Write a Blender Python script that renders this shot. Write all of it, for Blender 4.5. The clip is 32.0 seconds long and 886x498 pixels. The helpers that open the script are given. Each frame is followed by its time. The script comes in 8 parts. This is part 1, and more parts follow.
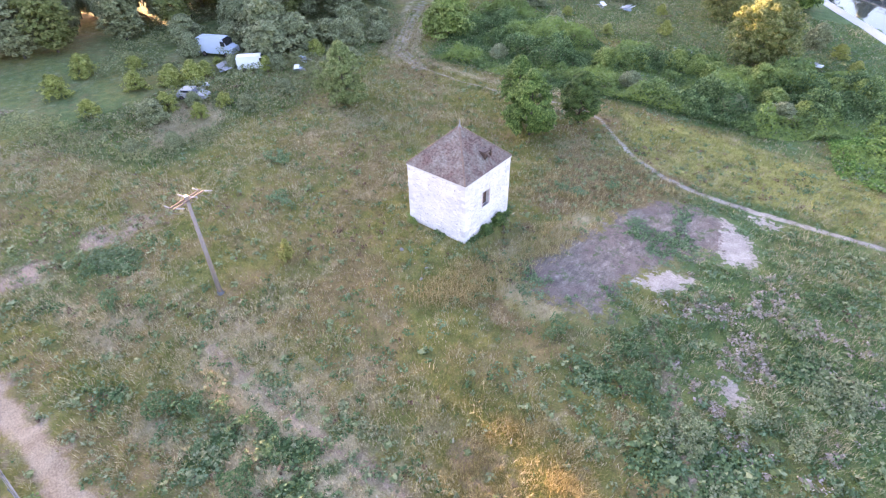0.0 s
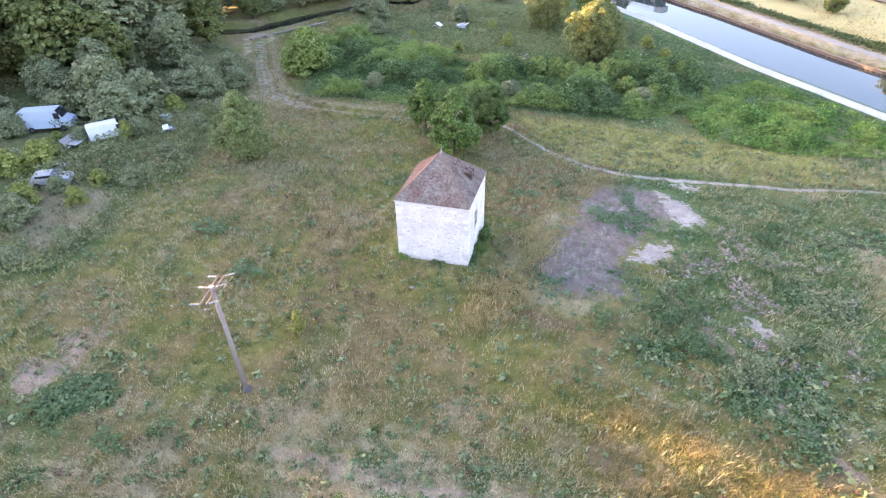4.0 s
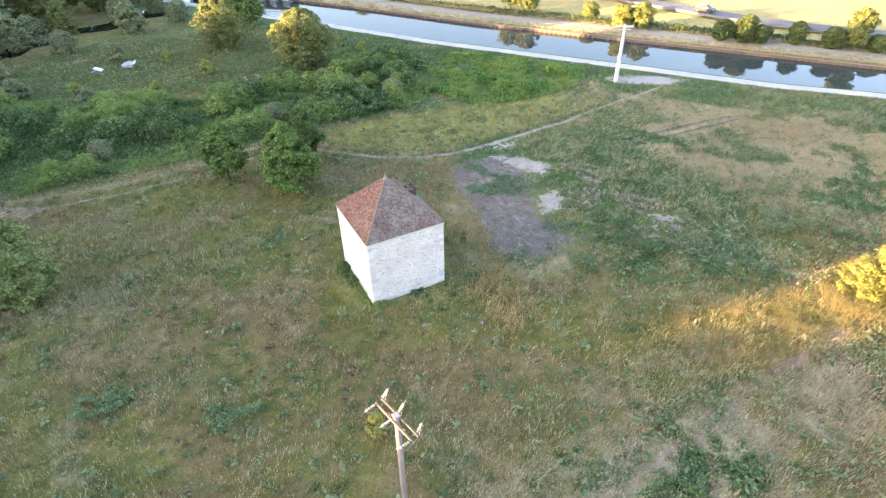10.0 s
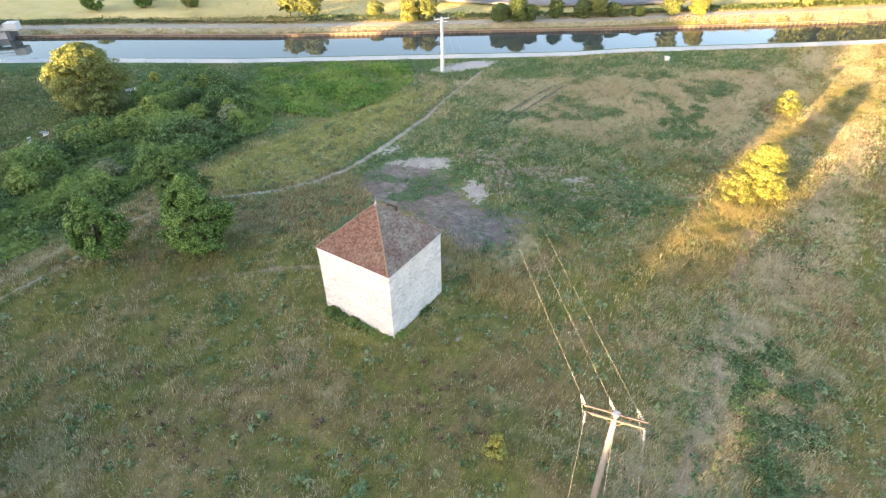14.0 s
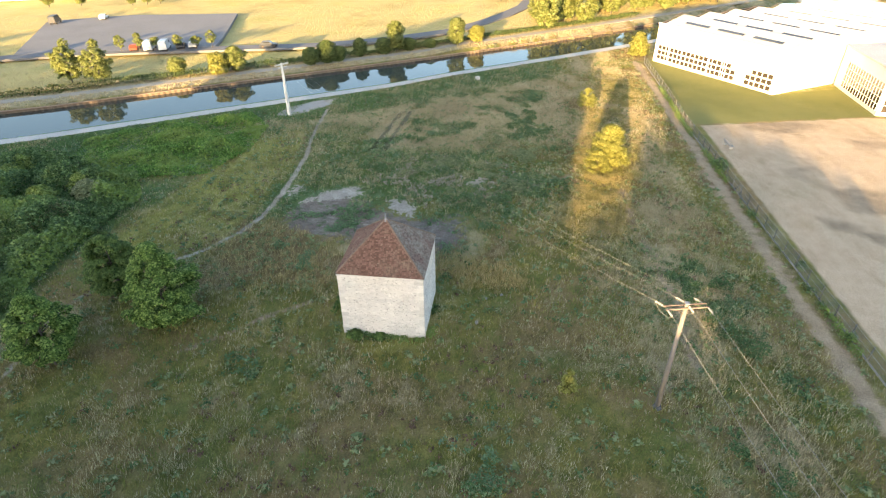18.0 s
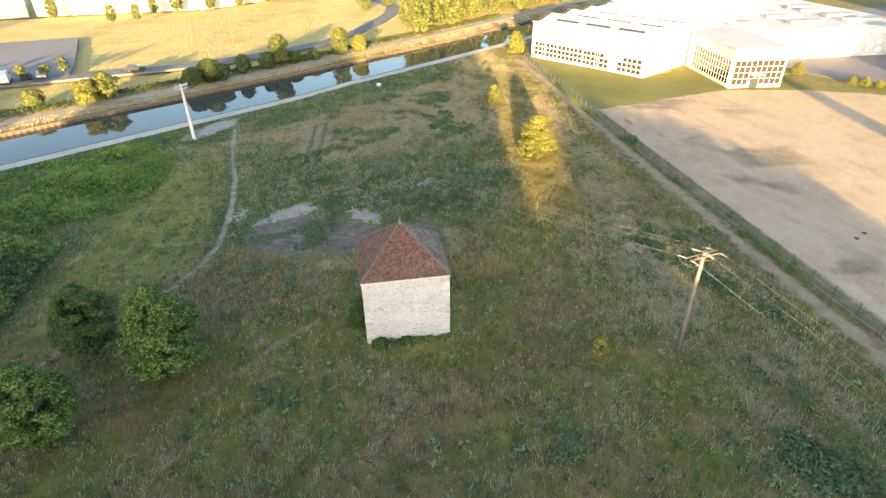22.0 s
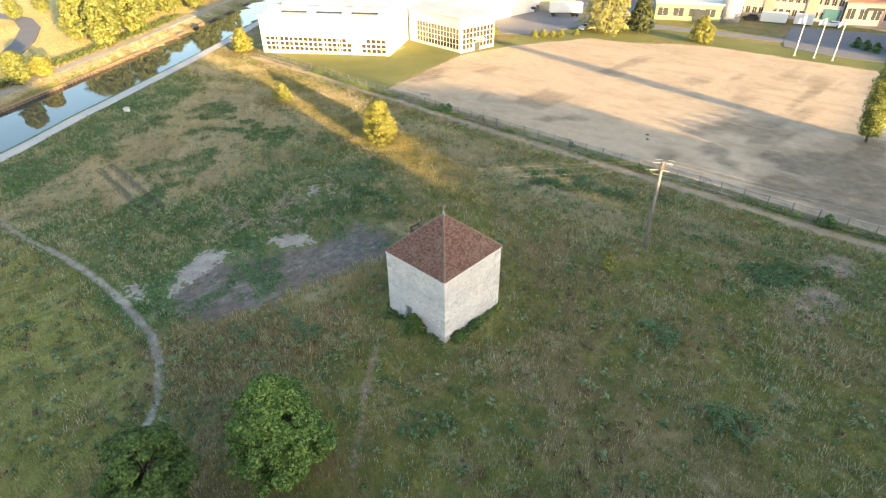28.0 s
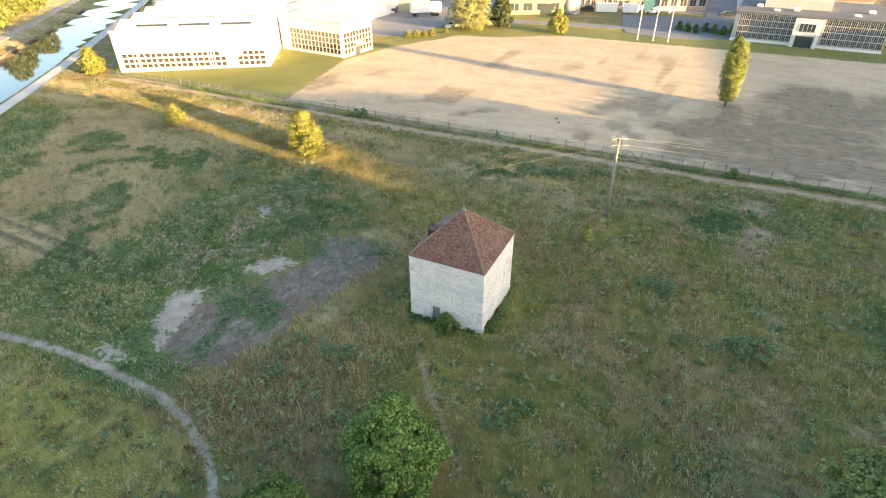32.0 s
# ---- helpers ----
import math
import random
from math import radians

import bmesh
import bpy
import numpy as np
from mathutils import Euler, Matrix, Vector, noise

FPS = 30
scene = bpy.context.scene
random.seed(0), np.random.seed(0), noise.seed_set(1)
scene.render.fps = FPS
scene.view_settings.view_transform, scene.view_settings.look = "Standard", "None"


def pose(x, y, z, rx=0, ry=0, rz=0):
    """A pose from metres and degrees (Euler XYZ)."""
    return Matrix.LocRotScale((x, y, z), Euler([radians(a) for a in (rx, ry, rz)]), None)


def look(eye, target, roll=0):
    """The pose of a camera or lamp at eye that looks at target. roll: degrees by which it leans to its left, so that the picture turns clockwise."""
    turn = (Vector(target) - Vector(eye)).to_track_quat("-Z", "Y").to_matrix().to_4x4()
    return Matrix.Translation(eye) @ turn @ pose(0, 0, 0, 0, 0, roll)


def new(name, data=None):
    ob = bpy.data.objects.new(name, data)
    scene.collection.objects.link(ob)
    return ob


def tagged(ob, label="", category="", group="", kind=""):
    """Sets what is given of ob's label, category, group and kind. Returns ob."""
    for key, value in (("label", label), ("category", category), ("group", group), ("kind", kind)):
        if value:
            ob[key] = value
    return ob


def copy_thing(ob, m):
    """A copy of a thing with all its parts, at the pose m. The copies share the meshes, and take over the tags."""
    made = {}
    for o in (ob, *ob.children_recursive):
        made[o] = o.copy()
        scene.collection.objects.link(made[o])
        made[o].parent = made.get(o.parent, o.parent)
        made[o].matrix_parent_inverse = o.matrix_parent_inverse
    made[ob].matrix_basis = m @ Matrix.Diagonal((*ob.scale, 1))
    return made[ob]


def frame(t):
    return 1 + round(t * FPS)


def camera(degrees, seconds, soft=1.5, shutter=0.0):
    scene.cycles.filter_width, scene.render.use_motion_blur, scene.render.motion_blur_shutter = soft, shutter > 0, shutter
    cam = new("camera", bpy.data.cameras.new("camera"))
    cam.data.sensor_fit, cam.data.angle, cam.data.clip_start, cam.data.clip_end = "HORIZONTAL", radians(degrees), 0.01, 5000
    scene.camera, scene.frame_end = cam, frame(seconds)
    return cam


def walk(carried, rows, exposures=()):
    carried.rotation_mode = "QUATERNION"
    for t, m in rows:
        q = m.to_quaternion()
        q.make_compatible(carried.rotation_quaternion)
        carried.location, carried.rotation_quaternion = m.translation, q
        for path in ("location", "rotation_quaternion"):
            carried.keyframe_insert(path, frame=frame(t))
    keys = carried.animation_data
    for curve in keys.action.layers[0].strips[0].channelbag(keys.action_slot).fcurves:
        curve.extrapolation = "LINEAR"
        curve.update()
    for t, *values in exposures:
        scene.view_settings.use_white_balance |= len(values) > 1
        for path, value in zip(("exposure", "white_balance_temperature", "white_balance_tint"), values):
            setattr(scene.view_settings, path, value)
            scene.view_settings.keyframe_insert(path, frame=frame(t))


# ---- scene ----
cam = camera(78.3, 32.0, soft=1.2)
METRES, EYE, TILT, LEAN, TURN = 130.0, 28.99, 0.0, 0.0, 39.7
ROWS = [
    (0.0, 0.0, 0.0, 0.0, -0.64, -38.18, 0.81),
    (0.5, -0.0161, -0.0007, 0.0001, -3.86, -37.73, 0.82),
    (1.0, -0.0326, -0.0014, -0.0002, -7.01, -37.2, 0.77),
    (1.5, -0.0485, -0.0022, -0.0001, -10.01, -36.68, 0.8),
    (2.0, -0.0644, -0.0028, -0.0004, -12.8, -36.15, 0.7),
    (2.5, -0.0791, -0.0, -0.0004, -15.38, -35.46, 0.71),
    (4.5, -0.1261, 0.0426, 0.0015, -27.48, -36.37, 0.9),
    (5.0, -0.1359, 0.0558, 0.0016, -31.06, -37.1, 0.89),
    (5.5, -0.1454, 0.0691, 0.0013, -34.67, -37.39, 0.96),
    (6.0, -0.1549, 0.0822, 0.0015, -38.26, -37.65, 0.93),
    (6.5, -0.1645, 0.0953, 0.0015, -41.93, -37.72, 0.91),
    (7.0, -0.174, 0.1084, 0.0015, -45.67, -37.7, 0.9),
    (7.5, -0.1835, 0.1212, 0.0014, -49.46, -37.62, 0.91),
    (8.0, -0.1932, 0.134, 0.0012, -53.26, -37.44, 0.92),
    (8.5, -0.2033, 0.1466, 0.0007, -57.11, -37.26, 0.95),
    (9.0, -0.2138, 0.1592, -0.0002, -60.88, -36.89, 0.94),
    (9.5, -0.2244, 0.1715, -0.001, -64.53, -36.39, 0.98),
    (10.0, -0.2344, 0.1844, -0.0025, -67.94, -35.9, 0.95),
    (10.5, -0.2411, 0.1991, -0.0025, -71.33, -35.31, 0.82),
    (11.0, -0.2447, 0.2147, -0.0007, -74.84, -35.32, 0.75),
    (11.5, -0.246, 0.231, 0.0003, -78.26, -35.4, 0.67),
    (12.0, -0.2455, 0.2483, 0.0011, -81.84, -35.5, 0.7),
    (12.5, -0.2447, 0.2652, 0.0017, -85.62, -35.99, 0.69),
    (13.0, -0.2441, 0.2804, 0.0018, -89.13, -36.34, 0.72),
    (13.5, -0.2434, 0.2962, 0.0011, -92.74, -36.34, 0.82),
    (14.0, -0.243, 0.3122, -0.0005, -96.28, -36.21, 0.88),
    (14.5, -0.2429, 0.3284, -0.0017, -99.84, -35.98, 0.87),
    (15.0, -0.2429, 0.3447, -0.0026, -103.41, -35.6, 0.8),
    (15.5, -0.2428, 0.361, -0.0033, -106.9, -35.16, 0.71),
    (17.5, -0.2419, 0.4277, 0.0006, -119.77, -32.97, 0.4),
    (18.0, -0.2416, 0.4443, 0.0021, -122.64, -32.41, 0.41),
    (18.5, -0.2411, 0.4597, 0.0031, -125.33, -31.91, 0.43),
    (19.0, -0.241, 0.4735, 0.0032, -127.57, -31.56, 0.45),
    (19.5, -0.2402, 0.4846, 0.0027, -129.49, -31.01, 0.46),
    (20.0, -0.2371, 0.4936, 0.0019, -131.12, -30.73, 0.55),
    (20.5, -0.2307, 0.5006, 0.0013, -132.76, -30.7, 0.6),
    (21.0, -0.221, 0.5057, 0.0012, -134.6, -30.82, 0.6),
    (21.5, -0.2088, 0.5097, 0.0007, -136.44, -31.0, 0.68),
    (22.0, -0.1926, 0.5156, -0.0006, -138.85, -31.65, 0.76),
    (22.5, -0.1755, 0.5224, -0.001, -142.07, -32.38, 0.7),
    (23.0, -0.1587, 0.5296, -0.0007, -145.57, -32.98, 0.51),
    (23.5, -0.1423, 0.5367, -0.0004, -148.97, -33.24, 0.37),
    (24.0, -0.1264, 0.5436, -0.0003, -152.25, -33.46, 0.38),
    (24.5, -0.1107, 0.5508, 0.0002, -155.48, -33.58, 0.29),
    (25.0, -0.0953, 0.558, 0.0009, -158.74, -33.6, 0.25),
    (25.5, -0.08, 0.5651, 0.0018, -161.86, -33.65, 0.26),
    (27.5, -0.0204, 0.5932, 0.0032, -173.92, -33.14, 0.37),
    (28.0, -0.0055, 0.6001, 0.0016, -176.58, -32.97, 0.49),
    (28.5, 0.0092, 0.6072, 0.0001, -179.26, -32.67, 0.51),
    (29.0, 0.0225, 0.614, -0.0016, -181.68, -32.25, 0.47),
    (29.5, 0.0334, 0.6188, -0.0026, -183.76, -31.73, 0.36),
    (30.0, 0.0436, 0.6203, -0.0034, -185.54, -31.49, 0.35),
    (30.5, 0.0538, 0.6181, -0.0033, -187.34, -31.34, 0.35),
    (31.0, 0.065, 0.6122, -0.0022, -189.37, -31.33, 0.31),
    (31.5, 0.0788, 0.6039, -0.001, -191.58, -31.99, 0.34),
    (32.0, 0.0934, 0.5953, 0.0008, -194.29, -32.76, 0.24),
]
EXPOSURES = [(0.0, 3.05, 6300, 39), (2.5, 3.02, 6300, 35), (5.0, 2.99, 6350, 33), (7.0, 2.95, 6350, 32), (8.2, 2.87, 6350, 25), (10.0, 2.77, 6500, 22), (13.0, 2.56, 6700, 18), (16.0, 2.22, 6650, 13), (19.0, 1.86, 6550, 9), (25.0, 1.87, 6550, 9), (32.0, 2.08, 6650, 9)]
walk(cam, [(t, pose(0, 0, EYE, TILT, LEAN, TURN) @ pose(METRES * x, METRES * y, METRES * z, 90 + pitch, roll, yaw)) for t, x, y, z, yaw, pitch, roll in ROWS], EXPOSURES)

# ---- daylight: a low evening sun in the west and a clear sky ----
SUN_SLOPE = 0.2          # metres that a shadow moves to -y for each metre to +x
SUN_ELEVATION = radians(7.0)
TAN_E = math.tan(SUN_ELEVATION)
to_sun = Vector((-1.0, SUN_SLOPE, 0)).normalized() * math.cos(SUN_ELEVATION) + Vector((0, 0, math.sin(SUN_ELEVATION)))
world = bpy.data.worlds.new("sky")
scene.world = world
world.use_nodes = True
wn, wl = world.node_tree.nodes, world.node_tree.links
sky = wn.new("ShaderNodeTexSky")
sky.sky_type = 'NISHITA'
sky.sun_disc = False
sky.sun_elevation = radians(12.0)
sky.sun_rotation = math.atan2(to_sun.x, to_sun.y)
sky.air_density, sky.dust_density, sky.ozone_density = 1.0, 1.5, 1.0
wl.new(sky.outputs[0], wn["Background"].inputs[0])
wn["Background"].inputs[1].default_value = 0.15
sun = new("sun", bpy.data.lights.new("sun", 'SUN'))
sun.data.energy, sun.data.angle, sun.data.color = 8.0, radians(0.6), (1.0, 0.67, 0.30)
sun.matrix_world = look((0, 0, 60), Vector((0, 0, 60)) - to_sun)


# ---- helpers for meshes ----
def mesh_of(name, verts, faces, materials=(), smooth=False, index=None):
    me = bpy.data.meshes.new(name)
    if isinstance(faces, list):
        me.from_pydata(verts if isinstance(verts, list) else verts.tolist(), [], faces)
    else:
        n, k = faces.shape
        me.vertices.add(len(verts))
        me.vertices.foreach_set("co", np.ascontiguousarray(verts, dtype=np.float32).reshape(-1))
        me.loops.add(n * k)
        me.loops.foreach_set("vertex_index", np.ascontiguousarray(faces, dtype=np.int32).reshape(-1))
        me.polygons.add(n)
        me.polygons.foreach_set("loop_start", np.arange(0, n * k, k, dtype=np.int32))
        me.update(calc_edges=True)
    for m in materials:
        me.materials.append(m)
    if index is not None:
        me.polygons.foreach_set("material_index", np.asarray(index, dtype=np.int32))
    if smooth:
        me.polygons.foreach_set("use_smooth", np.ones(len(me.polygons), dtype=bool))
    me.update()
    return me


def part(name, bm, material, parent, label="", smooth=False):
    """Links a bmesh (or a mesh) as one mesh object under a thing or a part."""
    if isinstance(bm, bmesh.types.BMesh):
        me = bpy.data.meshes.new(name)
        bm.to_mesh(me)
        bm.free()
    else:
        me = bm
    if material is not None and not me.materials:
        me.materials.append(material)
    if smooth:
        me.polygons.foreach_set("use_smooth", np.ones(len(me.polygons), dtype=bool))
    ob = new(name, me)
    if parent is not None:
        ob.parent = parent
    if label:
        ob["label"] = label
    return ob


def thing(name, m, label, category, group="", kind=""):
    ob = new(name)
    ob.empty_display_size = 0.3
    ob.matrix_basis = m
    return tagged(ob, label, category, group, kind)


def box(bm, lo, hi, m=None):
    x0, y0, z0 = lo
    x1, y1, z1 = hi
    vs = [bm.verts.new(p) for p in ((x0, y0, z0), (x1, y0, z0), (x1, y1, z0), (x0, y1, z0), (x0, y0, z1), (x1, y0, z1), (x1, y1, z1), (x0, y1, z1))]
    if m is not None:
        for v in vs:
            v.co = m @ v.co
    for f in ((0, 3, 2, 1), (4, 5, 6, 7), (0, 1, 5, 4), (1, 2, 6, 5), (2, 3, 7, 6), (3, 0, 4, 7)):
        bm.faces.new([vs[i] for i in f])
    return vs


def boxed(lo, hi, bevel=0.0, m=None):
    bm = bmesh.new()
    box(bm, lo, hi, m)
    if bevel:
        bmesh.ops.bevel(bm, geom=list(bm.edges), offset=bevel, segments=1, affect='EDGES')
    return bm


def rod(bm, p0, p1, r0, r1=None, n=8, caps=True):
    """A tapered round bar from p0 to p1."""
    r1 = r0 if r1 is None else r1
    p0, p1 = Vector(p0), Vector(p1)
    q = (p1 - p0).to_track_quat('Z', 'Y')
    a, b = [], []
    for i in range(n):
        d = q @ Vector((math.cos(2 * math.pi * i / n), math.sin(2 * math.pi * i / n), 0))
        a.append(bm.verts.new(p0 + d * r0))
        b.append(bm.verts.new(p1 + d * r1))
    for i in range(n):
        j = (i + 1) % n
        bm.faces.new((a[i], a[j], b[j], b[i]))
    if caps:
        bm.faces.new(a[::-1])
        bm.faces.new(b)
    return a, b


def lattice(x, y, scale, seed):
    """Smooth value noise in 0..1 over arrays."""
    rng = np.random.RandomState(seed)
    table = rng.rand(256, 256)
    u, v = np.asarray(x) / scale, np.asarray(y) / scale
    i, j = np.floor(u).astype(int), np.floor(v).astype(int)
    f, g = u - i, v - j
    f, g = f * f * (3 - 2 * f), g * g * (3 - 2 * g)
    a, b = table[i % 256, j % 256], table[(i + 1) % 256, j % 256]
    c, d = table[i % 256, (j + 1) % 256], table[(i + 1) % 256, (j + 1) % 256]
    return (a * (1 - f) + b * f) * (1 - g) + (c * (1 - f) + d * f) * g


def mottle(x, y, scale, seed):
    return 0.55 * lattice(x, y, scale, seed) + 0.3 * lattice(x, y, scale / 2.3, seed + 1) + 0.15 * lattice(x, y, scale / 5.1, seed + 2)


def ss(a, b, x):
    k = np.clip((np.asarray(x, dtype=float) - a) / (b - a), 0, 1)
    return k * k * (3 - 2 * k)


def line_distance(x, y, pts, signed=False):
    """Distance to a polyline; signed: positive on its left side seen from the first point."""
    x, y = np.asarray(x, dtype=float), np.asarray(y, dtype=float)
    best, side = np.full(x.shape, 1e9), np.ones(x.shape)
    for (ax, ay), (bx, by) in zip(pts[:-1], pts[1:]):
        dx, dy = bx - ax, by - ay
        t = np.clip(((x - ax) * dx + (y - ay) * dy) / (dx * dx + dy * dy), 0, 1)
        d = np.hypot(x - ax - t * dx, y - ay - t * dy)
        s = np.sign(dx * (y - ay) - dy * (x - ax))
        m = d < best
        best = np.where(m, d, best)
        side = np.where(m, s, side)
    return best * side if signed else best


def area_distance(x, y, poly):
    """Signed distance to a closed outline, positive inside."""
    x, y = np.asarray(x, dtype=float), np.asarray(y, dtype=float)
    inside = np.zeros(x.shape, dtype=bool)
    n = len(poly)
    for i in range(n):
        (ax, ay), (bx, by) = poly[i], poly[(i + 1) % n]
        if ay != by:
            c = ((ay > y) != (by > y)) & (x < (bx - ax) * (y - ay) / (by - ay) + ax)
            inside ^= c
    d = line_distance(x, y, poly + [poly[0]])
    return np.where(inside, d, -d)


# ---- materials ----
def shader(name, rough=0.9, metal=0.0):
    mat = bpy.data.materials.new(name)
    mat.use_nodes = True
    nt = mat.node_tree
    b = nt.nodes["Principled BSDF"]
    b.inputs["Roughness"].default_value = rough
    b.inputs["Metallic"].default_value = metal
    b.inputs["Specular IOR Level"].default_value = 0.3
    return mat, nt, b


def rgb(c):
    return (c[0], c[1], c[2], 1.0)


def noise_node(nt, scale, detail=4.0, rough=0.6, coord="Object", stretch=None):
    co = nt.nodes.new("ShaderNodeTexCoord")
    n = nt.nodes.new("ShaderNodeTexNoise")
    n.inputs["Scale"].default_value, n.inputs["Detail"].default_value, n.inputs["Roughness"].default_value = scale, detail, rough
    if stretch:
        mp = nt.nodes.new("ShaderNodeMapping")
        mp.inputs["Scale"].default_value = stretch
        nt.links.new(co.outputs[coord], mp.inputs[0])
        nt.links.new(mp.outputs[0], n.inputs["Vector"])
    else:
        nt.links.new(co.outputs[coord], n.inputs["Vector"])
    return n.outputs["Fac"]


def ramp(nt, fac, stops):
    r = nt.nodes.new("ShaderNodeValToRGB")
    e = r.color_ramp.elements
    while len(e) < len(stops):
        e.new(0.5)
    for k, (p, c) in zip(e, stops):
        k.position, k.color = p, rgb(c)
    nt.links.new(fac, r.inputs[0])
    return r.outputs[0]


def blend(nt, fac, a, b, mode='MIX'):
    m = nt.nodes.new("ShaderNodeMix")
    m.data_type, m.blend_type = 'RGBA', mode
    for sock, v in ((m.inputs[0], fac), (m.inputs[6], a), (m.inputs[7], b)):
        if isinstance(v, (int, float)):
            sock.default_value = v
        elif isinstance(v, tuple):
            sock.default_value = rgb(v)
        else:
            nt.links.new(v, sock)
    return m.outputs[2]


def calc(nt, op, a, b=0.0, clamp=False):
    m = nt.nodes.new("ShaderNodeMath")
    m.operation, m.use_clamp = op, clamp
    for sock, v in zip(m.inputs, (a, b)):
        if isinstance(v, (int, float)):
            sock.default_value = v
        else:
            nt.links.new(v, sock)
    return m.outputs[0]


def relief(nt, b, height, strength, distance):
    n = nt.nodes.new("ShaderNodeBump")
    n.inputs["Strength"].default_value, n.inputs["Distance"].default_value = strength, distance
    nt.links.new(height, n.inputs["Height"])
    nt.links.new(n.outputs[0], b.inputs["Normal"])


def plain(name, c0, c1, scale=6.0, rough=0.8, metal=0.0, bump=0.3, fine=40.0, per="object", swing=0.5):
    """A surface with two tones mottled at two scales, and a tone of its own for each piece."""
    mat, nt, b = shader(name, rough, metal)
    f = noise_node(nt, scale)
    g = noise_node(nt, fine, 3.0)
    col = blend(nt, f, c0, c1)
    col = blend(nt, 0.5, col, ramp(nt, g, [(0.3, (0.35, 0.35, 0.35)), (0.7, (0.65, 0.65, 0.65))]), 'OVERLAY')
    if per == "object":
        o = nt.nodes.new("ShaderNodeObjectInfo")
        tone = calc(nt, 'MULTIPLY_ADD', o.outputs["Random"], 0.3)
        nt.nodes[-1].inputs[2].default_value = 0.85
        hsv = nt.nodes.new("ShaderNodeHueSaturation")
        nt.links.new(tone, hsv.inputs["Value"])
        nt.links.new(col, hsv.inputs["Color"])
        col = hsv.outputs[0]
    elif per == "island":
        o = nt.nodes.new("ShaderNodeNewGeometry")
        tone = calc(nt, 'MULTIPLY_ADD', o.outputs["Random Per Island"], swing)
        nt.nodes[-1].inputs[2].default_value = 1.0 - swing / 2
        hsv = nt.nodes.new("ShaderNodeHueSaturation")
        nt.links.new(tone, hsv.inputs["Value"])
        nt.links.new(col, hsv.inputs["Color"])
        col = hsv.outputs[0]
    nt.links.new(col, b.inputs["Base Color"])
    if bump:
        relief(nt, b, g, bump, 0.02)
    return mat


def leafy(name, stops, patch=None, scale=0.12, through_light=0.35, rough=0.6, kinds=()):
    """Leaves or blades: a tone for each leaf, patches of another hue over the land, some light let through."""
    mat, nt, b = shader(name, rough)
    o = nt.nodes.new("ShaderNodeNewGeometry")
    col = ramp(nt, o.outputs["Random Per Island"], stops)
    if patch:
        f = noise_node(nt, scale, 5.0, 0.6)
        k = ramp(nt, f, [(0.46, (0, 0, 0)), (0.57, (1, 1, 1))])
        col = blend(nt, k, col, blend(nt, 0.7, col, patch))
    for kind, tones in kinds:
        at = nt.nodes.new("ShaderNodeAttribute")
        at.attribute_name = kind
        col = blend(nt, at.outputs["Fac"], col, ramp(nt, o.outputs["Random Per Island"], tones))
    nt.links.new(col, b.inputs["Base Color"])
    tr = nt.nodes.new("ShaderNodeBsdfTranslucent")
    nt.links.new(col, tr.inputs[0])
    mx = nt.nodes.new("ShaderNodeMixShader")
    mx.inputs[0].default_value = through_light
    nt.links.new(b.outputs[0], mx.inputs[1])
    nt.links.new(tr.outputs[0], mx.inputs[2])
    nt.links.new(mx.outputs[0], nt.nodes["Material Output"].inputs[0])
    return mat


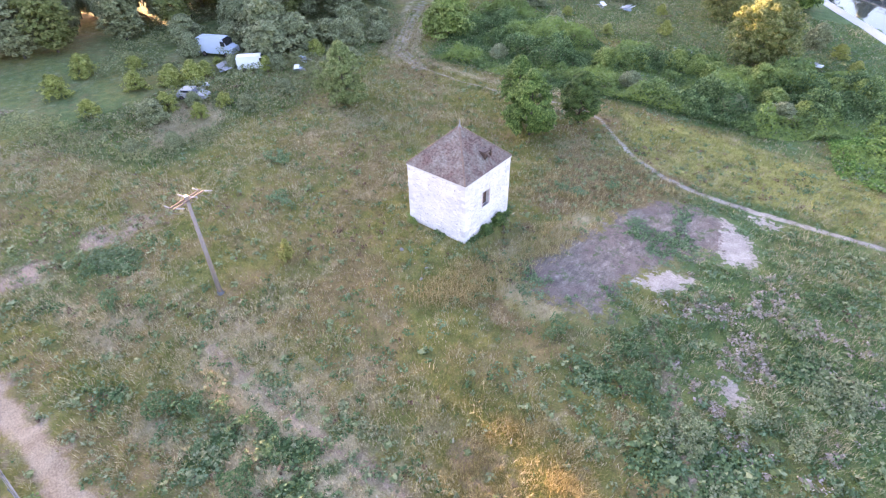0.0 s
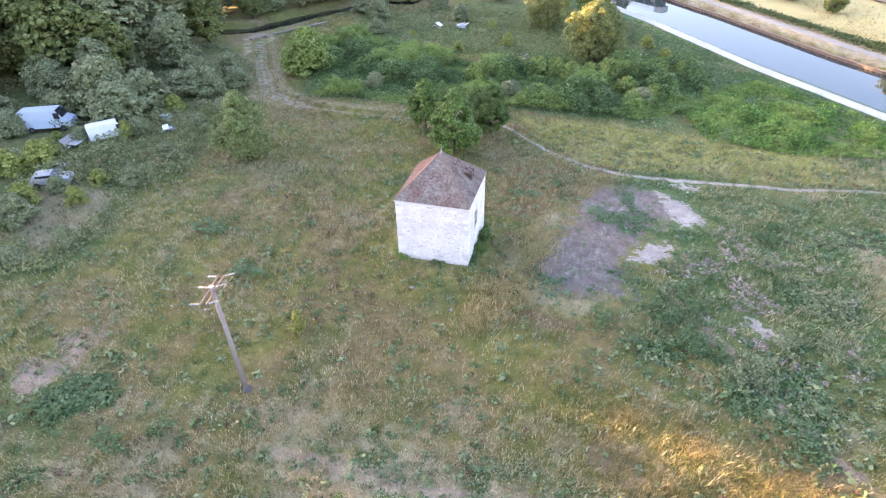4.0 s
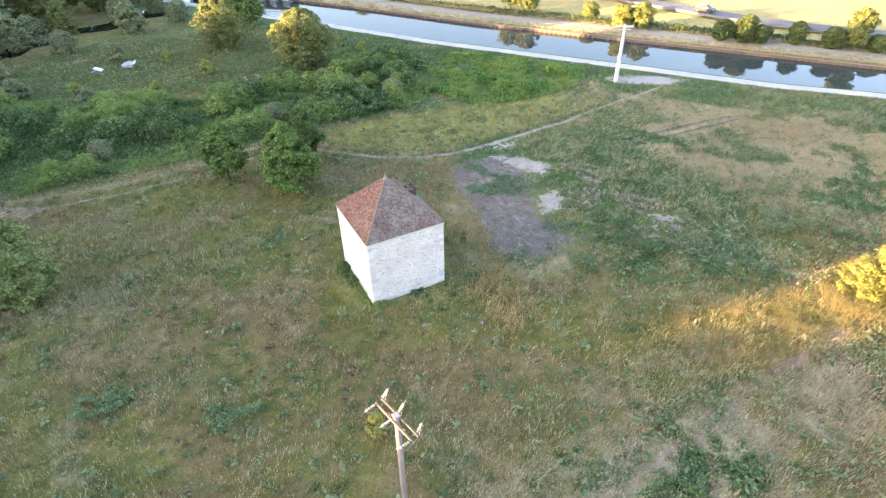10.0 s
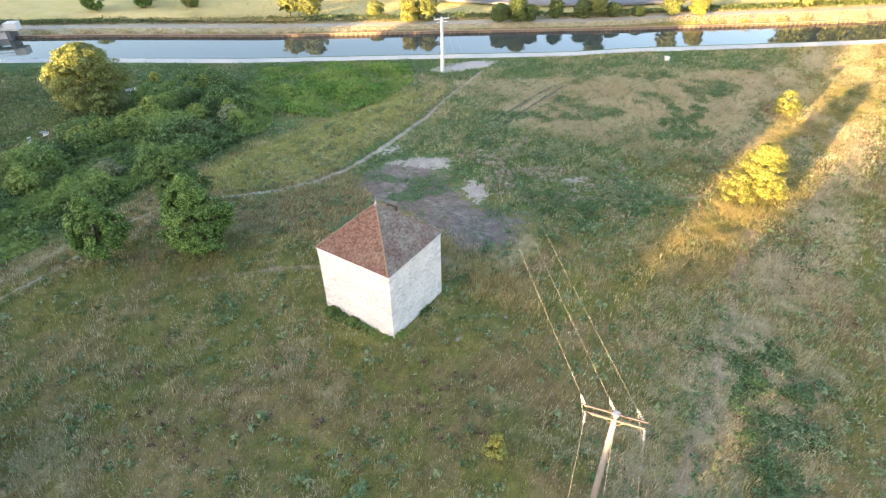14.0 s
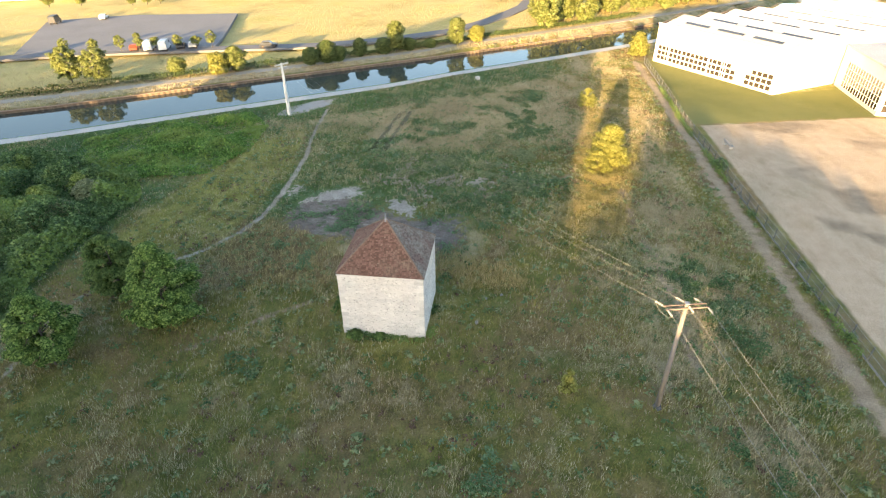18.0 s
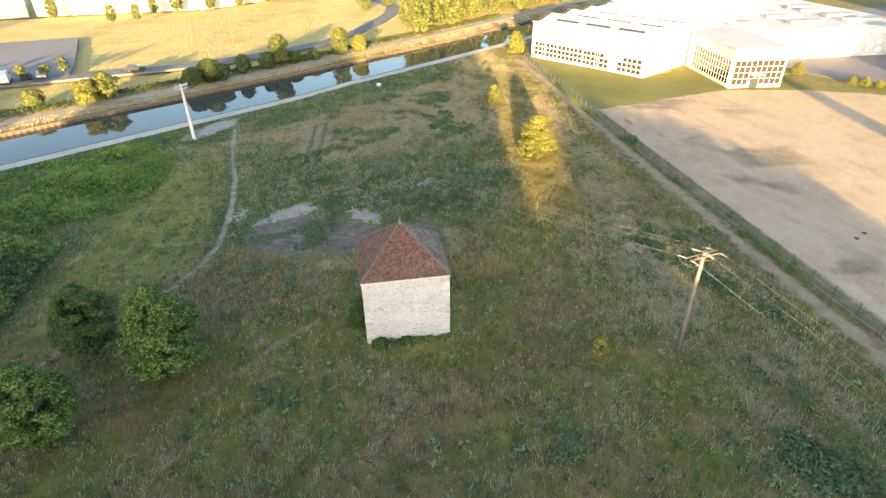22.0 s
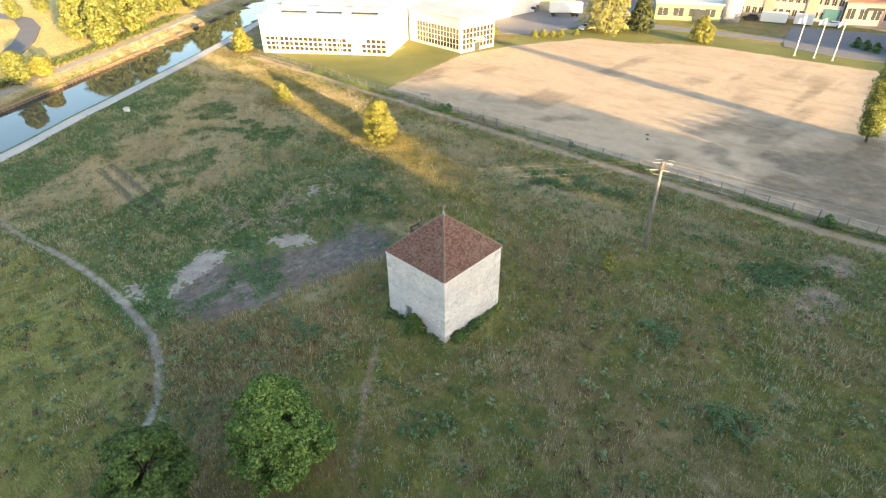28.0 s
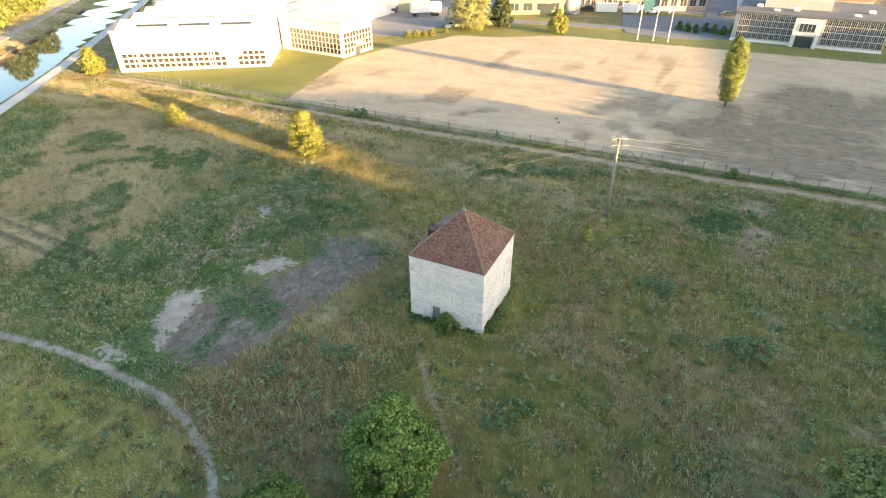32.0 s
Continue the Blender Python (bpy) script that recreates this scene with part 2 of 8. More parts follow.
def ground_material():
    mat, nt, b = shader("ground_soil_and_turf", 0.95)

    def mask(name, lo=0.35, hi=0.65, scale=0.9, amount=0.7):
        at = nt.nodes.new("ShaderNodeAttribute")
        at.attribute_name = name
        n = calc(nt, 'MULTIPLY', calc(nt, 'SUBTRACT', noise_node(nt, scale, 6.0, 0.7), 0.5), amount)
        f = calc(nt, 'ADD', at.outputs["Fac"], n)
        r = nt.nodes.new("ShaderNodeMapRange")
        r.inputs[1].default_value, r.inputs[2].default_value = lo, hi
        nt.links.new(f, r.inputs[0])
        return r.outputs[0]

    big, mid, fine = noise_node(nt, 0.10, 4.0), noise_node(nt, 0.7, 5.0, 0.65), noise_node(nt, 9.0, 4.0, 0.7)
    patchy, broad = noise_node(nt, 0.28, 5.0, 0.6), noise_node(nt, 0.05, 5.0, 0.65)
    field, lawn, gold = mask("field", 0.45, 0.55, 0.4, 0.25), mask("lawn", 0.45, 0.55, 0.5, 0.3), mask("gold", 0.15, 0.45, amount=0.8)
    bare = mask("bare", 0.42, 0.60, 0.9, 1.7)
    turf = ramp(nt, mid, [(0.25, (0.092, 0.098, 0.022)), (0.45, (0.165, 0.158, 0.038)), (0.6, (0.225, 0.200, 0.056)), (0.8, (0.32, 0.265, 0.09))])
    turf = blend(nt, ramp(nt, big, [(0.46, (0, 0, 0)), (0.56, (1, 1, 1))]), turf, blend(nt, 0.55, turf, (0.26, 0.17, 0.095)))
    turf = blend(nt, ramp(nt, patchy, [(0.47, (0, 0, 0)), (0.62, (0.6, 0.6, 0.6))]), turf, ramp(nt, mid, [(0.3, (0.085, 0.112, 0.030)), (0.7, (0.165, 0.188, 0.056))]))
    turf = blend(nt, ramp(nt, patchy, [(0.30, (0.5, 0.5, 0.5)), (0.43, (0, 0, 0))]), turf, ramp(nt, mid, [(0.3, (0.23, 0.18, 0.085)), (0.7, (0.36, 0.29, 0.15))]))
    turf = blend(nt, mask("rust", 0.25, 0.8, amount=1.0), turf, ramp(nt, mid, [(0.3, (0.135, 0.098, 0.042)), (0.7, (0.275, 0.205, 0.095))]))
    turf = blend(nt, mask("lush", 0.25, 0.8, amount=1.2), turf, ramp(nt, mid, [(0.3, (0.055, 0.102, 0.031)), (0.7, (0.120, 0.188, 0.060))]))
    turf = blend(nt, mask("yellow", 0.25, 0.8, amount=1.0), turf, ramp(nt, mid, [(0.3, (0.20, 0.215, 0.050)), (0.7, (0.35, 0.325, 0.105))]))
    turf = blend(nt, mask("dry", 0.25, 0.8, amount=1.1), turf, ramp(nt, mid, [(0.3, (0.37, 0.315, 0.20)), (0.7, (0.58, 0.50, 0.34))]))
    turf = blend(nt, mask("mass", 0.3, 0.8, 0.9, 0.9), turf, ramp(nt, mid, [(0.3, (0.042, 0.086, 0.026)), (0.7, (0.095, 0.158, 0.052))]))
    turf = blend(nt, gold, turf, ramp(nt, broad, [(0.35, (0.38, 0.31, 0.115)), (0.5, (0.52, 0.42, 0.175)), (0.65, (0.42, 0.37, 0.125))]))
    turf = blend(nt, lawn, turf, ramp(nt, broad, [(0.35, (0.115, 0.125, 0.030)), (0.65, (0.19, 0.185, 0.055))]))
    rows = noise_node(nt, 0.22, 6.0, 0.7, stretch=(0.45, 1.3, 1.0))
    stubble = ramp(nt, broad, [(0.32, (0.41, 0.295, 0.19)), (0.45, (0.53, 0.41, 0.28)), (0.55, (0.47, 0.355, 0.235)), (0.70, (0.30, 0.25, 0.14))])
    stubble = blend(nt, ramp(nt, rows, [(0.38, (0, 0, 0)), (0.6, (0.75, 0.75, 0.75))]), stubble, ramp(nt, rows, [(0.45, (0.56, 0.44, 0.31)), (0.58, (0.42, 0.31, 0.20)), (0.70, (0.28, 0.23, 0.13))]))
    stubble = blend(nt, 0.35, stubble, ramp(nt, mid, [(0.3, (0.29, 0.22, 0.14)), (0.7, (0.52, 0.42, 0.31))]))
    stubble = blend(nt, mask("worn", 0.12, 0.65, 0.5, 0.6), stubble, ramp(nt, mid, [(0.3, (0.15, 0.115, 0.075)), (0.7, (0.27, 0.215, 0.15))]))
    turf = blend(nt, field, turf, stubble)
    turf = blend(nt, mask("earth", 0.35, 0.65, 0.6, 1.3), turf, ramp(nt, mid, [(0.3, (0.27, 0.195, 0.14)), (0.7, (0.42, 0.32, 0.24))]))
    soil = ramp(nt, noise_node(nt, 1.8, 8.0, 0.8, stretch=(1.0, 0.5, 1.0)), [(0.3, (0.085, 0.070, 0.056)), (0.46, (0.155, 0.130, 0.106)), (0.58, (0.245, 0.21, 0.175)), (0.72, (0.40, 0.35, 0.30))])
    soil = blend(nt, ramp(nt, noise_node(nt, 0.28, 5.0, 0.65), [(0.46, (0, 0, 0)), (0.56, (0.75, 0.75, 0.75))]), soil, ramp(nt, mid, [(0.3, (0.125, 0.088, 0.072)), (0.7, (0.23, 0.175, 0.15))]))
    soil = blend(nt, ramp(nt, noise_node(nt, 0.8, 6.0, 0.75), [(0.54, (0, 0, 0)), (0.62, (0.85, 0.85, 0.85))]), soil, (0.080, 0.115, 0.038))
    turf = blend(nt, bare, turf, soil)
    turf = blend(nt, mask("pale", 0.46, 0.60, 1.6, 2.0), turf, ramp(nt, mid, [(0.3, (0.27, 0.235, 0.195)), (0.7, (0.48, 0.425, 0.36))]))
    turf = blend(nt, mask("trail", 0.32, 0.7, 1.2, 1.1), turf, ramp(nt, mid, [(0.3, (0.22, 0.185, 0.145)), (0.7, (0.45, 0.405, 0.34))]))
    turf = blend(nt, mask("track", 0.3, 0.7, 0.6, 1.1), turf, ramp(nt, mid, [(0.3, (0.29, 0.225, 0.15)), (0.7, (0.42, 0.335, 0.235))]))
    # dark tone along the tyre ruts paints in the shade of their hollows
    turf = blend(nt, calc(nt, 'MULTIPLY', mask("rut_shade", 0.3, 0.75, 1.0, 0.8), 0.75), turf, (0.062, 0.066, 0.028))
    turf = blend(nt, 0.55, turf, ramp(nt, fine, [(0.3, (0.2, 0.2, 0.2)), (0.7, (0.8, 0.8, 0.8))]), 'OVERLAY')
    nt.links.new(turf, b.inputs["Base Color"])
    n = nt.nodes.new("ShaderNodeBump")
    n.inputs["Distance"].default_value = 0.2
    smooth_part = calc(nt, 'MAXIMUM', calc(nt, 'MAXIMUM', field, lawn), gold)
    nt.links.new(calc(nt, 'SUBTRACT', 0.85, calc(nt, 'MULTIPLY', smooth_part, 0.6)), n.inputs["Strength"])
    nt.links.new(calc(nt, 'ADD', fine, mid), n.inputs["Height"])
    nt.links.new(n.outputs[0], b.inputs["Normal"])
    return mat


M_GROUND = ground_material()
M_GRASS = leafy("meadow_grass", [(0.0, (0.105, 0.128, 0.024)), (0.45, (0.20, 0.205, 0.044)), (0.8, (0.285, 0.265, 0.068)), (1.0, (0.36, 0.32, 0.10))], (0.135, 0.180, 0.034), 0.28,
                kinds=(("rust", [(0.0, (0.145, 0.110, 0.050)), (0.6, (0.255, 0.195, 0.088)), (1.0, (0.38, 0.30, 0.15))]), ("lush", [(0.0, (0.060, 0.115, 0.030)), (0.6, (0.118, 0.205, 0.052)), (1.0, (0.22, 0.31, 0.10))]),
                       ("yellow", [(0.0, (0.18, 0.205, 0.040)), (0.6, (0.31, 0.295, 0.080)), (1.0, (0.48, 0.41, 0.17))]), ("dry", [(0.0, (0.30, 0.24, 0.13)), (0.6, (0.49, 0.40, 0.23)), (1.0, (0.55, 0.47, 0.31))])))
M_FAR_GRASS = leafy("far_meadow_grass", [(0.0, (0.38, 0.31, 0.125)), (1.0, (0.52, 0.43, 0.18))], (0.38, 0.28, 0.15))
M_GOLD_GRASS = leafy("golden_dry_grass", [(0.0, (0.30, 0.235, 0.11)), (0.6, (0.48, 0.385, 0.19)), (1.0, (0.64, 0.54, 0.30))], (0.38, 0.28, 0.15))
M_STRAW = leafy("dry_grass", [(0.0, (0.34, 0.29, 0.175)), (0.6, (0.52, 0.45, 0.29)), (1.0, (0.68, 0.60, 0.42))], (0.40, 0.315, 0.19))
M_WEED = leafy("weed_leaf", [(0.0, (0.055, 0.110, 0.035)), (0.5, (0.120, 0.205, 0.078)), (1.0, (0.27, 0.36, 0.19))], (0.18, 0.265, 0.14), 0.3)
M_DARK_WEED = leafy("dark_weed_leaf", [(0.0, (0.042, 0.086, 0.030)), (0.6, (0.100, 0.176, 0.062)), (1.0, (0.21, 0.30, 0.13))], (0.135, 0.205, 0.085), 0.3)
M_BRAMBLE = leafy("bramble_leaf", [(0.0, (0.038, 0.078, 0.024)), (0.6, (0.110, 0.185, 0.058)), (1.0, (0.25, 0.345, 0.135))], (0.26, 0.345, 0.080), 0.10)
M_NETTLE = leafy("nettle_leaf", [(0.0, (0.060, 0.138, 0.024)), (0.6, (0.140, 0.268, 0.048)), (1.0, (0.27, 0.41, 0.11))], (0.27, 0.345, 0.085), 0.2)
M_LEAF = leafy("tree_leaf", [(0.0, (0.036, 0.078, 0.013)), (0.5, (0.108, 0.186, 0.031)), (1.0, (0.285, 0.385, 0.098))])
# pale and gold leaf tones carry the low sunlight in their colour
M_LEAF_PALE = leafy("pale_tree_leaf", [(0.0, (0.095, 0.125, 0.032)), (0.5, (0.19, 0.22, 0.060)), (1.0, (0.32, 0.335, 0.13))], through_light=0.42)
M_LEAF_GOLD = leafy("sunlit_gold_leaf", [(0.0, (0.15, 0.160, 0.034)), (0.5, (0.27, 0.275, 0.066)), (1.0, (0.42, 0.41, 0.13))], through_light=0.5)
# grey willow green, lightened to stand in for haze over the western woods
M_LEAF_GREY = leafy("hazed_willow_leaf", [(0.0, (0.115, 0.135, 0.058)), (0.5, (0.225, 0.25, 0.115)), (1.0, (0.37, 0.39, 0.21))])
M_WILLOW = leafy("pale_willow_leaf", [(0.0, (0.16, 0.175, 0.055)), (0.5, (0.29, 0.29, 0.11)), (1.0, (0.44, 0.42, 0.2))])
M_NEEDLE = leafy("conifer_needle", [(0.0, (0.04, 0.055, 0.02)), (1.0, (0.13, 0.15, 0.06))])
M_BARK = plain("bark", (0.06, 0.05, 0.038), (0.14, 0.12, 0.095), 3.0, 0.95, bump=0.8)

def limewash(name, swing):
    """Flaking limewash over rubble: white, with broad grey stains, small bare chips and dark flecks for shaded hollows.
    """
    mat, nt, b = shader(name, 0.95)
    c = blend(nt, noise_node(nt, 1.1, 5.0, 0.65), (0.62, 0.58, 0.54), (0.80, 0.755, 0.71))
    stain = ramp(nt, noise_node(nt, 0.45, 6.0, 0.7, stretch=(1.0, 1.0, 1.6)), [(0.44, (0, 0, 0)), (0.64, (0.7, 0.7, 0.7))])
    c = blend(nt, stain, c, (0.55, 0.525, 0.505))
    chips = ramp(nt, noise_node(nt, 3.2, 6.0, 0.75, stretch=(1.0, 1.0, 2.4)), [(0.50, (0, 0, 0)), (0.66, (0.6, 0.6, 0.6))])
    c = blend(nt, chips, c, (0.50, 0.455, 0.42))
    # dark flecks put the shade of uneven stones into the colour
    relief_shade = ramp(nt, noise_node(nt, 4.5, 3.0, 0.6, stretch=(1.0, 1.0, 2.0)), [(0.59, (0, 0, 0)), (0.65, (0.85, 0.85, 0.85))])
    c = blend(nt, relief_shade, c, (0.21, 0.185, 0.165))
    o = nt.nodes.new("ShaderNodeNewGeometry")
    tone = calc(nt, 'MULTIPLY_ADD', o.outputs["Random Per Island"], swing)
    nt.nodes[-1].inputs[2].default_value = 1.0 - swing / 2
    hsv = nt.nodes.new("ShaderNodeHueSaturation")
    nt.links.new(tone, hsv.inputs["Value"])
    nt.links.new(c, hsv.inputs["Color"])
    nt.links.new(hsv.outputs[0], b.inputs["Base Color"])
    relief(nt, b, noise_node(nt, 12.0, 5.0, 0.7), 0.8, 0.03)
    return mat


M_STONE, M_MORTAR = limewash("limewashed_rubble", 0.22), limewash("lime_render", 0.02)
M_QUOIN = plain("limestone_block", (0.56, 0.525, 0.49), (0.73, 0.69, 0.65), 3.0, 0.95, bump=0.4)


def old_tiles(name, c0, c1, lichen, low, high):
    """Clay tiles: a tone for each tile, pale lichen in broad patches, dark moss in small ones."""
    mat, nt, b = shader(name, 0.93)
    o = nt.nodes.new("ShaderNodeNewGeometry")
    c = blend(nt, o.outputs["Random Per Island"], c0, c1)
    f = ramp(nt, noise_node(nt, 0.55, 6.0, 0.72), [(low, (0, 0, 0)), (high, (0.9, 0.9, 0.9))])
    c = blend(nt, f, c, blend(nt, o.outputs["Random Per Island"], tuple(v * 0.75 for v in lichen), tuple(v * 1.2 for v in lichen)))
    c = blend(nt, ramp(nt, noise_node(nt, 2.6, 5.0, 0.7), [(0.60, (0, 0, 0)), (0.70, (0.75, 0.75, 0.75))]), c, (0.055, 0.040, 0.033))
    c = blend(nt, ramp(nt, noise_node(nt, 7.0, 3.0, 0.6), [(0.64, (0, 0, 0)), (0.70, (0.7, 0.7, 0.7))]), c, (0.36, 0.30, 0.23))
    nt.links.new(c, b.inputs["Base Color"])
    relief(nt, b, noise_node(nt, 30.0, 3.0), 0.4, 0.02)
    return mat


M_TILE = old_tiles("weathered_clay_tile", (0.115, 0.060, 0.045), (0.225, 0.130, 0.098), (0.21, 0.145, 0.105), 0.50, 0.68)
M_TILE_GREY = old_tiles("lichened_clay_tile", (0.115, 0.070, 0.055), (0.215, 0.145, 0.118), (0.255, 0.232, 0.195), 0.40, 0.60)
M_TILE_HIP = plain("hip_tile", (0.105, 0.062, 0.048), (0.29, 0.215, 0.165), 6.0, 0.9, fine=18.0)
M_TIMBER = plain("old_timber", (0.05, 0.035, 0.028), (0.12, 0.075, 0.06), 5.0, 0.9)
M_ZINC = plain("zinc", (0.26, 0.265, 0.28), (0.36, 0.37, 0.385), 6.0, 0.6, 0.5)
M_CONCRETE = plain("weathered_concrete", (0.36, 0.34, 0.31), (0.50, 0.475, 0.44), 1.2, 0.9)
M_POLE_WOOD = plain("grey_pole_wood", (0.17, 0.145, 0.125), (0.27, 0.24, 0.215), 2.0, 0.9)
M_STEEL = plain("rusty_steel", (0.105, 0.075, 0.062), (0.18, 0.14, 0.12), 5.0, 0.75, 0.0)
M_GLASSWARE = plain("pale_insulator", (0.34, 0.33, 0.31), (0.46, 0.445, 0.42), 5.0, 0.4)
M_WIRE = plain("aluminium_wire", (0.25, 0.235, 0.215), (0.34, 0.32, 0.295), 5.0, 0.8, 0.0)
M_GRAVEL = plain("pale_towpath_gravel", (0.45, 0.43, 0.39), (0.58, 0.56, 0.52), 0.4, 0.95, bump=0.6, fine=12.0)
M_LANDING = plain("grey_gravel_landing", (0.27, 0.25, 0.225), (0.40, 0.375, 0.34), 0.6, 0.95, bump=0.6, fine=12.0)
M_ASPHALT = plain("asphalt", (0.145, 0.143, 0.15), (0.225, 0.222, 0.23), 0.08, 0.9, bump=0.3, fine=8.0)
M_PILE = plain("rusty_sheet_pile", (0.105, 0.078, 0.06), (0.18, 0.135, 0.10), 0.9, 0.85)
M_WHITE = plain("white_cladding", (0.60, 0.59, 0.58), (0.70, 0.69, 0.68), 0.3, 0.7, bump=0.1)
M_WHITE_ROOF = plain("pale_roof_sheet", (0.44, 0.43, 0.415), (0.56, 0.545, 0.53), 0.3, 0.75, bump=0.2)
M_FRAME = plain("pale_window_frame", (0.60, 0.58, 0.55), (0.70, 0.68, 0.65), 2.0, 0.6)
M_ROOF_DARK = plain("dark_roof_felt", (0.09, 0.09, 0.095), (0.15, 0.15, 0.155), 0.3, 0.9)
M_BRICKRED = plain("pinkish_render", (0.36, 0.245, 0.20), (0.45, 0.325, 0.265), 0.5, 0.85)
M_PALEWALL = plain("pinkish_white_render", (0.38, 0.325, 0.30), (0.47, 0.41, 0.38), 0.5, 0.85)
M_CREAM = plain("cream_render", (0.34, 0.335, 0.24), (0.42, 0.41, 0.31), 0.5, 0.85)
M_TEAL = plain("teal_door_paint", (0.05, 0.13, 0.15), (0.09, 0.20, 0.22), 0.6, 0.6)
M_RED_ROOF = plain("red_roof_tile", (0.26, 0.12, 0.085), (0.38, 0.20, 0.15), 0.6, 0.9)
M_GREENWALL = plain("pale_green_cladding", (0.19, 0.25, 0.17), (0.26, 0.32, 0.225), 0.5, 0.8)
M_FLAG = plain("white_flag_cloth", (0.72, 0.72, 0.72), (0.82, 0.82, 0.82), 3.0, 0.8, bump=0)
M_RUBBER = plain("tyre_rubber", (0.02, 0.02, 0.02), (0.035, 0.035, 0.035), 5.0, 0.85)
M_PANEL = plain("fence_panel_concrete", (0.22, 0.215, 0.205), (0.32, 0.31, 0.30), 0.8, 0.9)


def glass_material(name, c, rough=0.08):
    mat, nt, b = shader(name, rough)
    b.inputs["Specular IOR Level"].default_value = 0.8
    f = noise_node(nt, 0.8, 2.0)
    nt.links.new(blend(nt, f, c, tuple(v * 1.8 for v in c)), b.inputs["Base Color"])
    return mat


def water_material(name, c):
    mat, nt, b = shader(name, 0.04)
    b.inputs["IOR"].default_value = 1.33
    b.inputs["Specular IOR Level"].default_value = 0.5
    f = noise_node(nt, 0.15, 3.0)
    nt.links.new(blend(nt, f, c, tuple(v * 1.5 for v in c)), b.inputs["Base Color"])
    relief(nt, b, noise_node(nt, 1.6, 3.0), 0.05, 0.03)
    return mat


M_PANE = glass_material("dark_window_glass", (0.035, 0.04, 0.045))
# brown of the reflected sunlit field is put into the pane's own colour
M_WARM_PANE = glass_material("brown_reflection_tint_glass", (0.034, 0.027, 0.022), 0.15)
M_CAR_GLASS = glass_material("car_glass", (0.02, 0.022, 0.025))
M_WATER = water_material("canal_water", (0.035, 0.045, 0.04))
M_POND = water_material("pond_water", (0.02, 0.024, 0.016))


def paint(name, c):
    mat, nt, b = shader(name, 0.35, 0.0)
    f = noise_node(nt, 1.5, 3.0)
    nt.links.new(blend(nt, f, tuple(v * 0.85 for v in c), c), b.inputs["Base Color"])
    return mat


M_CAR_WHITE, M_CAR_DARK, M_CAR_RED, M_CAR_GREY = paint("white_car_paint", (0.75, 0.75, 0.74)), paint("dark_car_paint", (0.04, 0.045, 0.06)), paint("red_car_paint", (0.25, 0.05, 0.03)), paint("silver_car_paint", (0.40, 0.41, 0.42))
M_VAN_BLUE = paint("faded_pale_blue_van_paint", (0.45, 0.52, 0.60))

# ---- the plan ----
CANAL = [(-140, 330), (-80, 241), (-45, 187), (-20, 148), (-5, 125), (11, 97), (33, 65), (55, 32.5), (71, 11.0), (84, -5.5), (125, -54), (175, -112), (300, -260)]
RIVER = [(-104, 92), (-95, 95), (-86, 99), (-80, 112), (-70, 127), (-48, 146), (-22, 166), (10, 182)]
TRAIL = [(-80, 92), (-70, 76), (-62, 64.5), (-54, 60.5), (-45, 59.6), (-36, 60.4), (-30, 61.6), (-27, 61.3), (-24, 59.7), (-20.4, 56.5), (-17.4, 54.1), (-13.6, 52.5), (-9.7, 51.6), (-4, 51.5), (1, 51.8), (8, 52.6), (15.7, 54.3), (22, 55.2), (29, 56)]
TRAIL_TRACK = [(-95, 104), (-80, 92)]
DIRT = [(-12.0, 47.6), (-8.5, 49.0), (-5.2, 47.4), (-3.4, 43.8), (-6.2, 41.0), (-7.8, 38.5), (-9.8, 34.0), (-8.9, 29.2), (-13.6, 28.4), (-17.0, 30.6), (-15.4, 36.0), (-14.3, 41.5), (-13.0, 45.5)]
PALE_SPOTS = [[(-3.0, 45.9), (-1.8, 42.6), (-4.1, 41.3), (-5.3, 43.9), (-5.6, 46.6), (-6.6, 48.6), (-5.0, 47.8)], [(-5.2, 37.8), (-5.5, 35.9), (-7.0, 34.2), (-9.2, 34.3), (-7.6, 37.4)],
              [(0.0, 29.2), (2.0, 27.4), (1.2, 26.6), (-0.8, 28.2)], [(27, 62.5), (32.5, 60), (35.5, 56.2), (31, 56.5), (26.5, 60)], [(-4.5, 50.8), (-1.5, 50.6), (-2.0, 49.4), (-4.5, 49.6)]]
FENCE_TRACK = [(-75, -2.1), (-45, -1.8), (-20, -1.3), (10, -1.5), (40, -2.0), (66, -2.0)]
SOIL_TRACKS = [[(-6, 31), (-3, 26.5), (0.6, 20.5), (4, 16)], [(0, 10.6), (-3.6, 10.4), (-8.4, 10.5), (-12.4, 10.1), (-16.4, 9.6), (-20, 9.4), (-29, 9.5)], [(-36, 12), (-41, 11), (-46, 12), (-54, 16)], [(-32.5, 49), (-30, 46), (-27.5, 43.5), (-25, 40.3)]]
RUTS = [[(9.5, 43.6), (28, 42.7)], [(9.5, 41.9), (28, 41.1)], [(-8.2, 61.5), (-9.4, 57), (-9.2, 53.5)], [(-5, 61.5), (-6.6, 57), (-6.8, 53)], [(1.5, 65), (-0.8, 58), (-1.3, 53.4)], [(4, 65.4), (1.5, 58), (0.2, 53.6)], [(6.5, 62), (4.4, 54.5)], [(-9, 27.5), (-11.5, 23.5)], [(-11, 28), (-13.5, 24)]]
FIELD = [(24.5, -5.0), (31, -33), (27.5, -48), (17, -68), (-20, -75), (-40, -78), (-90, -80), (-160, -80), (-160, -5)]
LAWN = [(68, -6), (42, -22), (48, -36), (31, -37), (33, -48), (26, -58), (34, -66), (16, -84), (-32, -86), (-46, -90), (-76, -88), (-95, -90), (-160, -90), (-160, -4), (66, -4)]
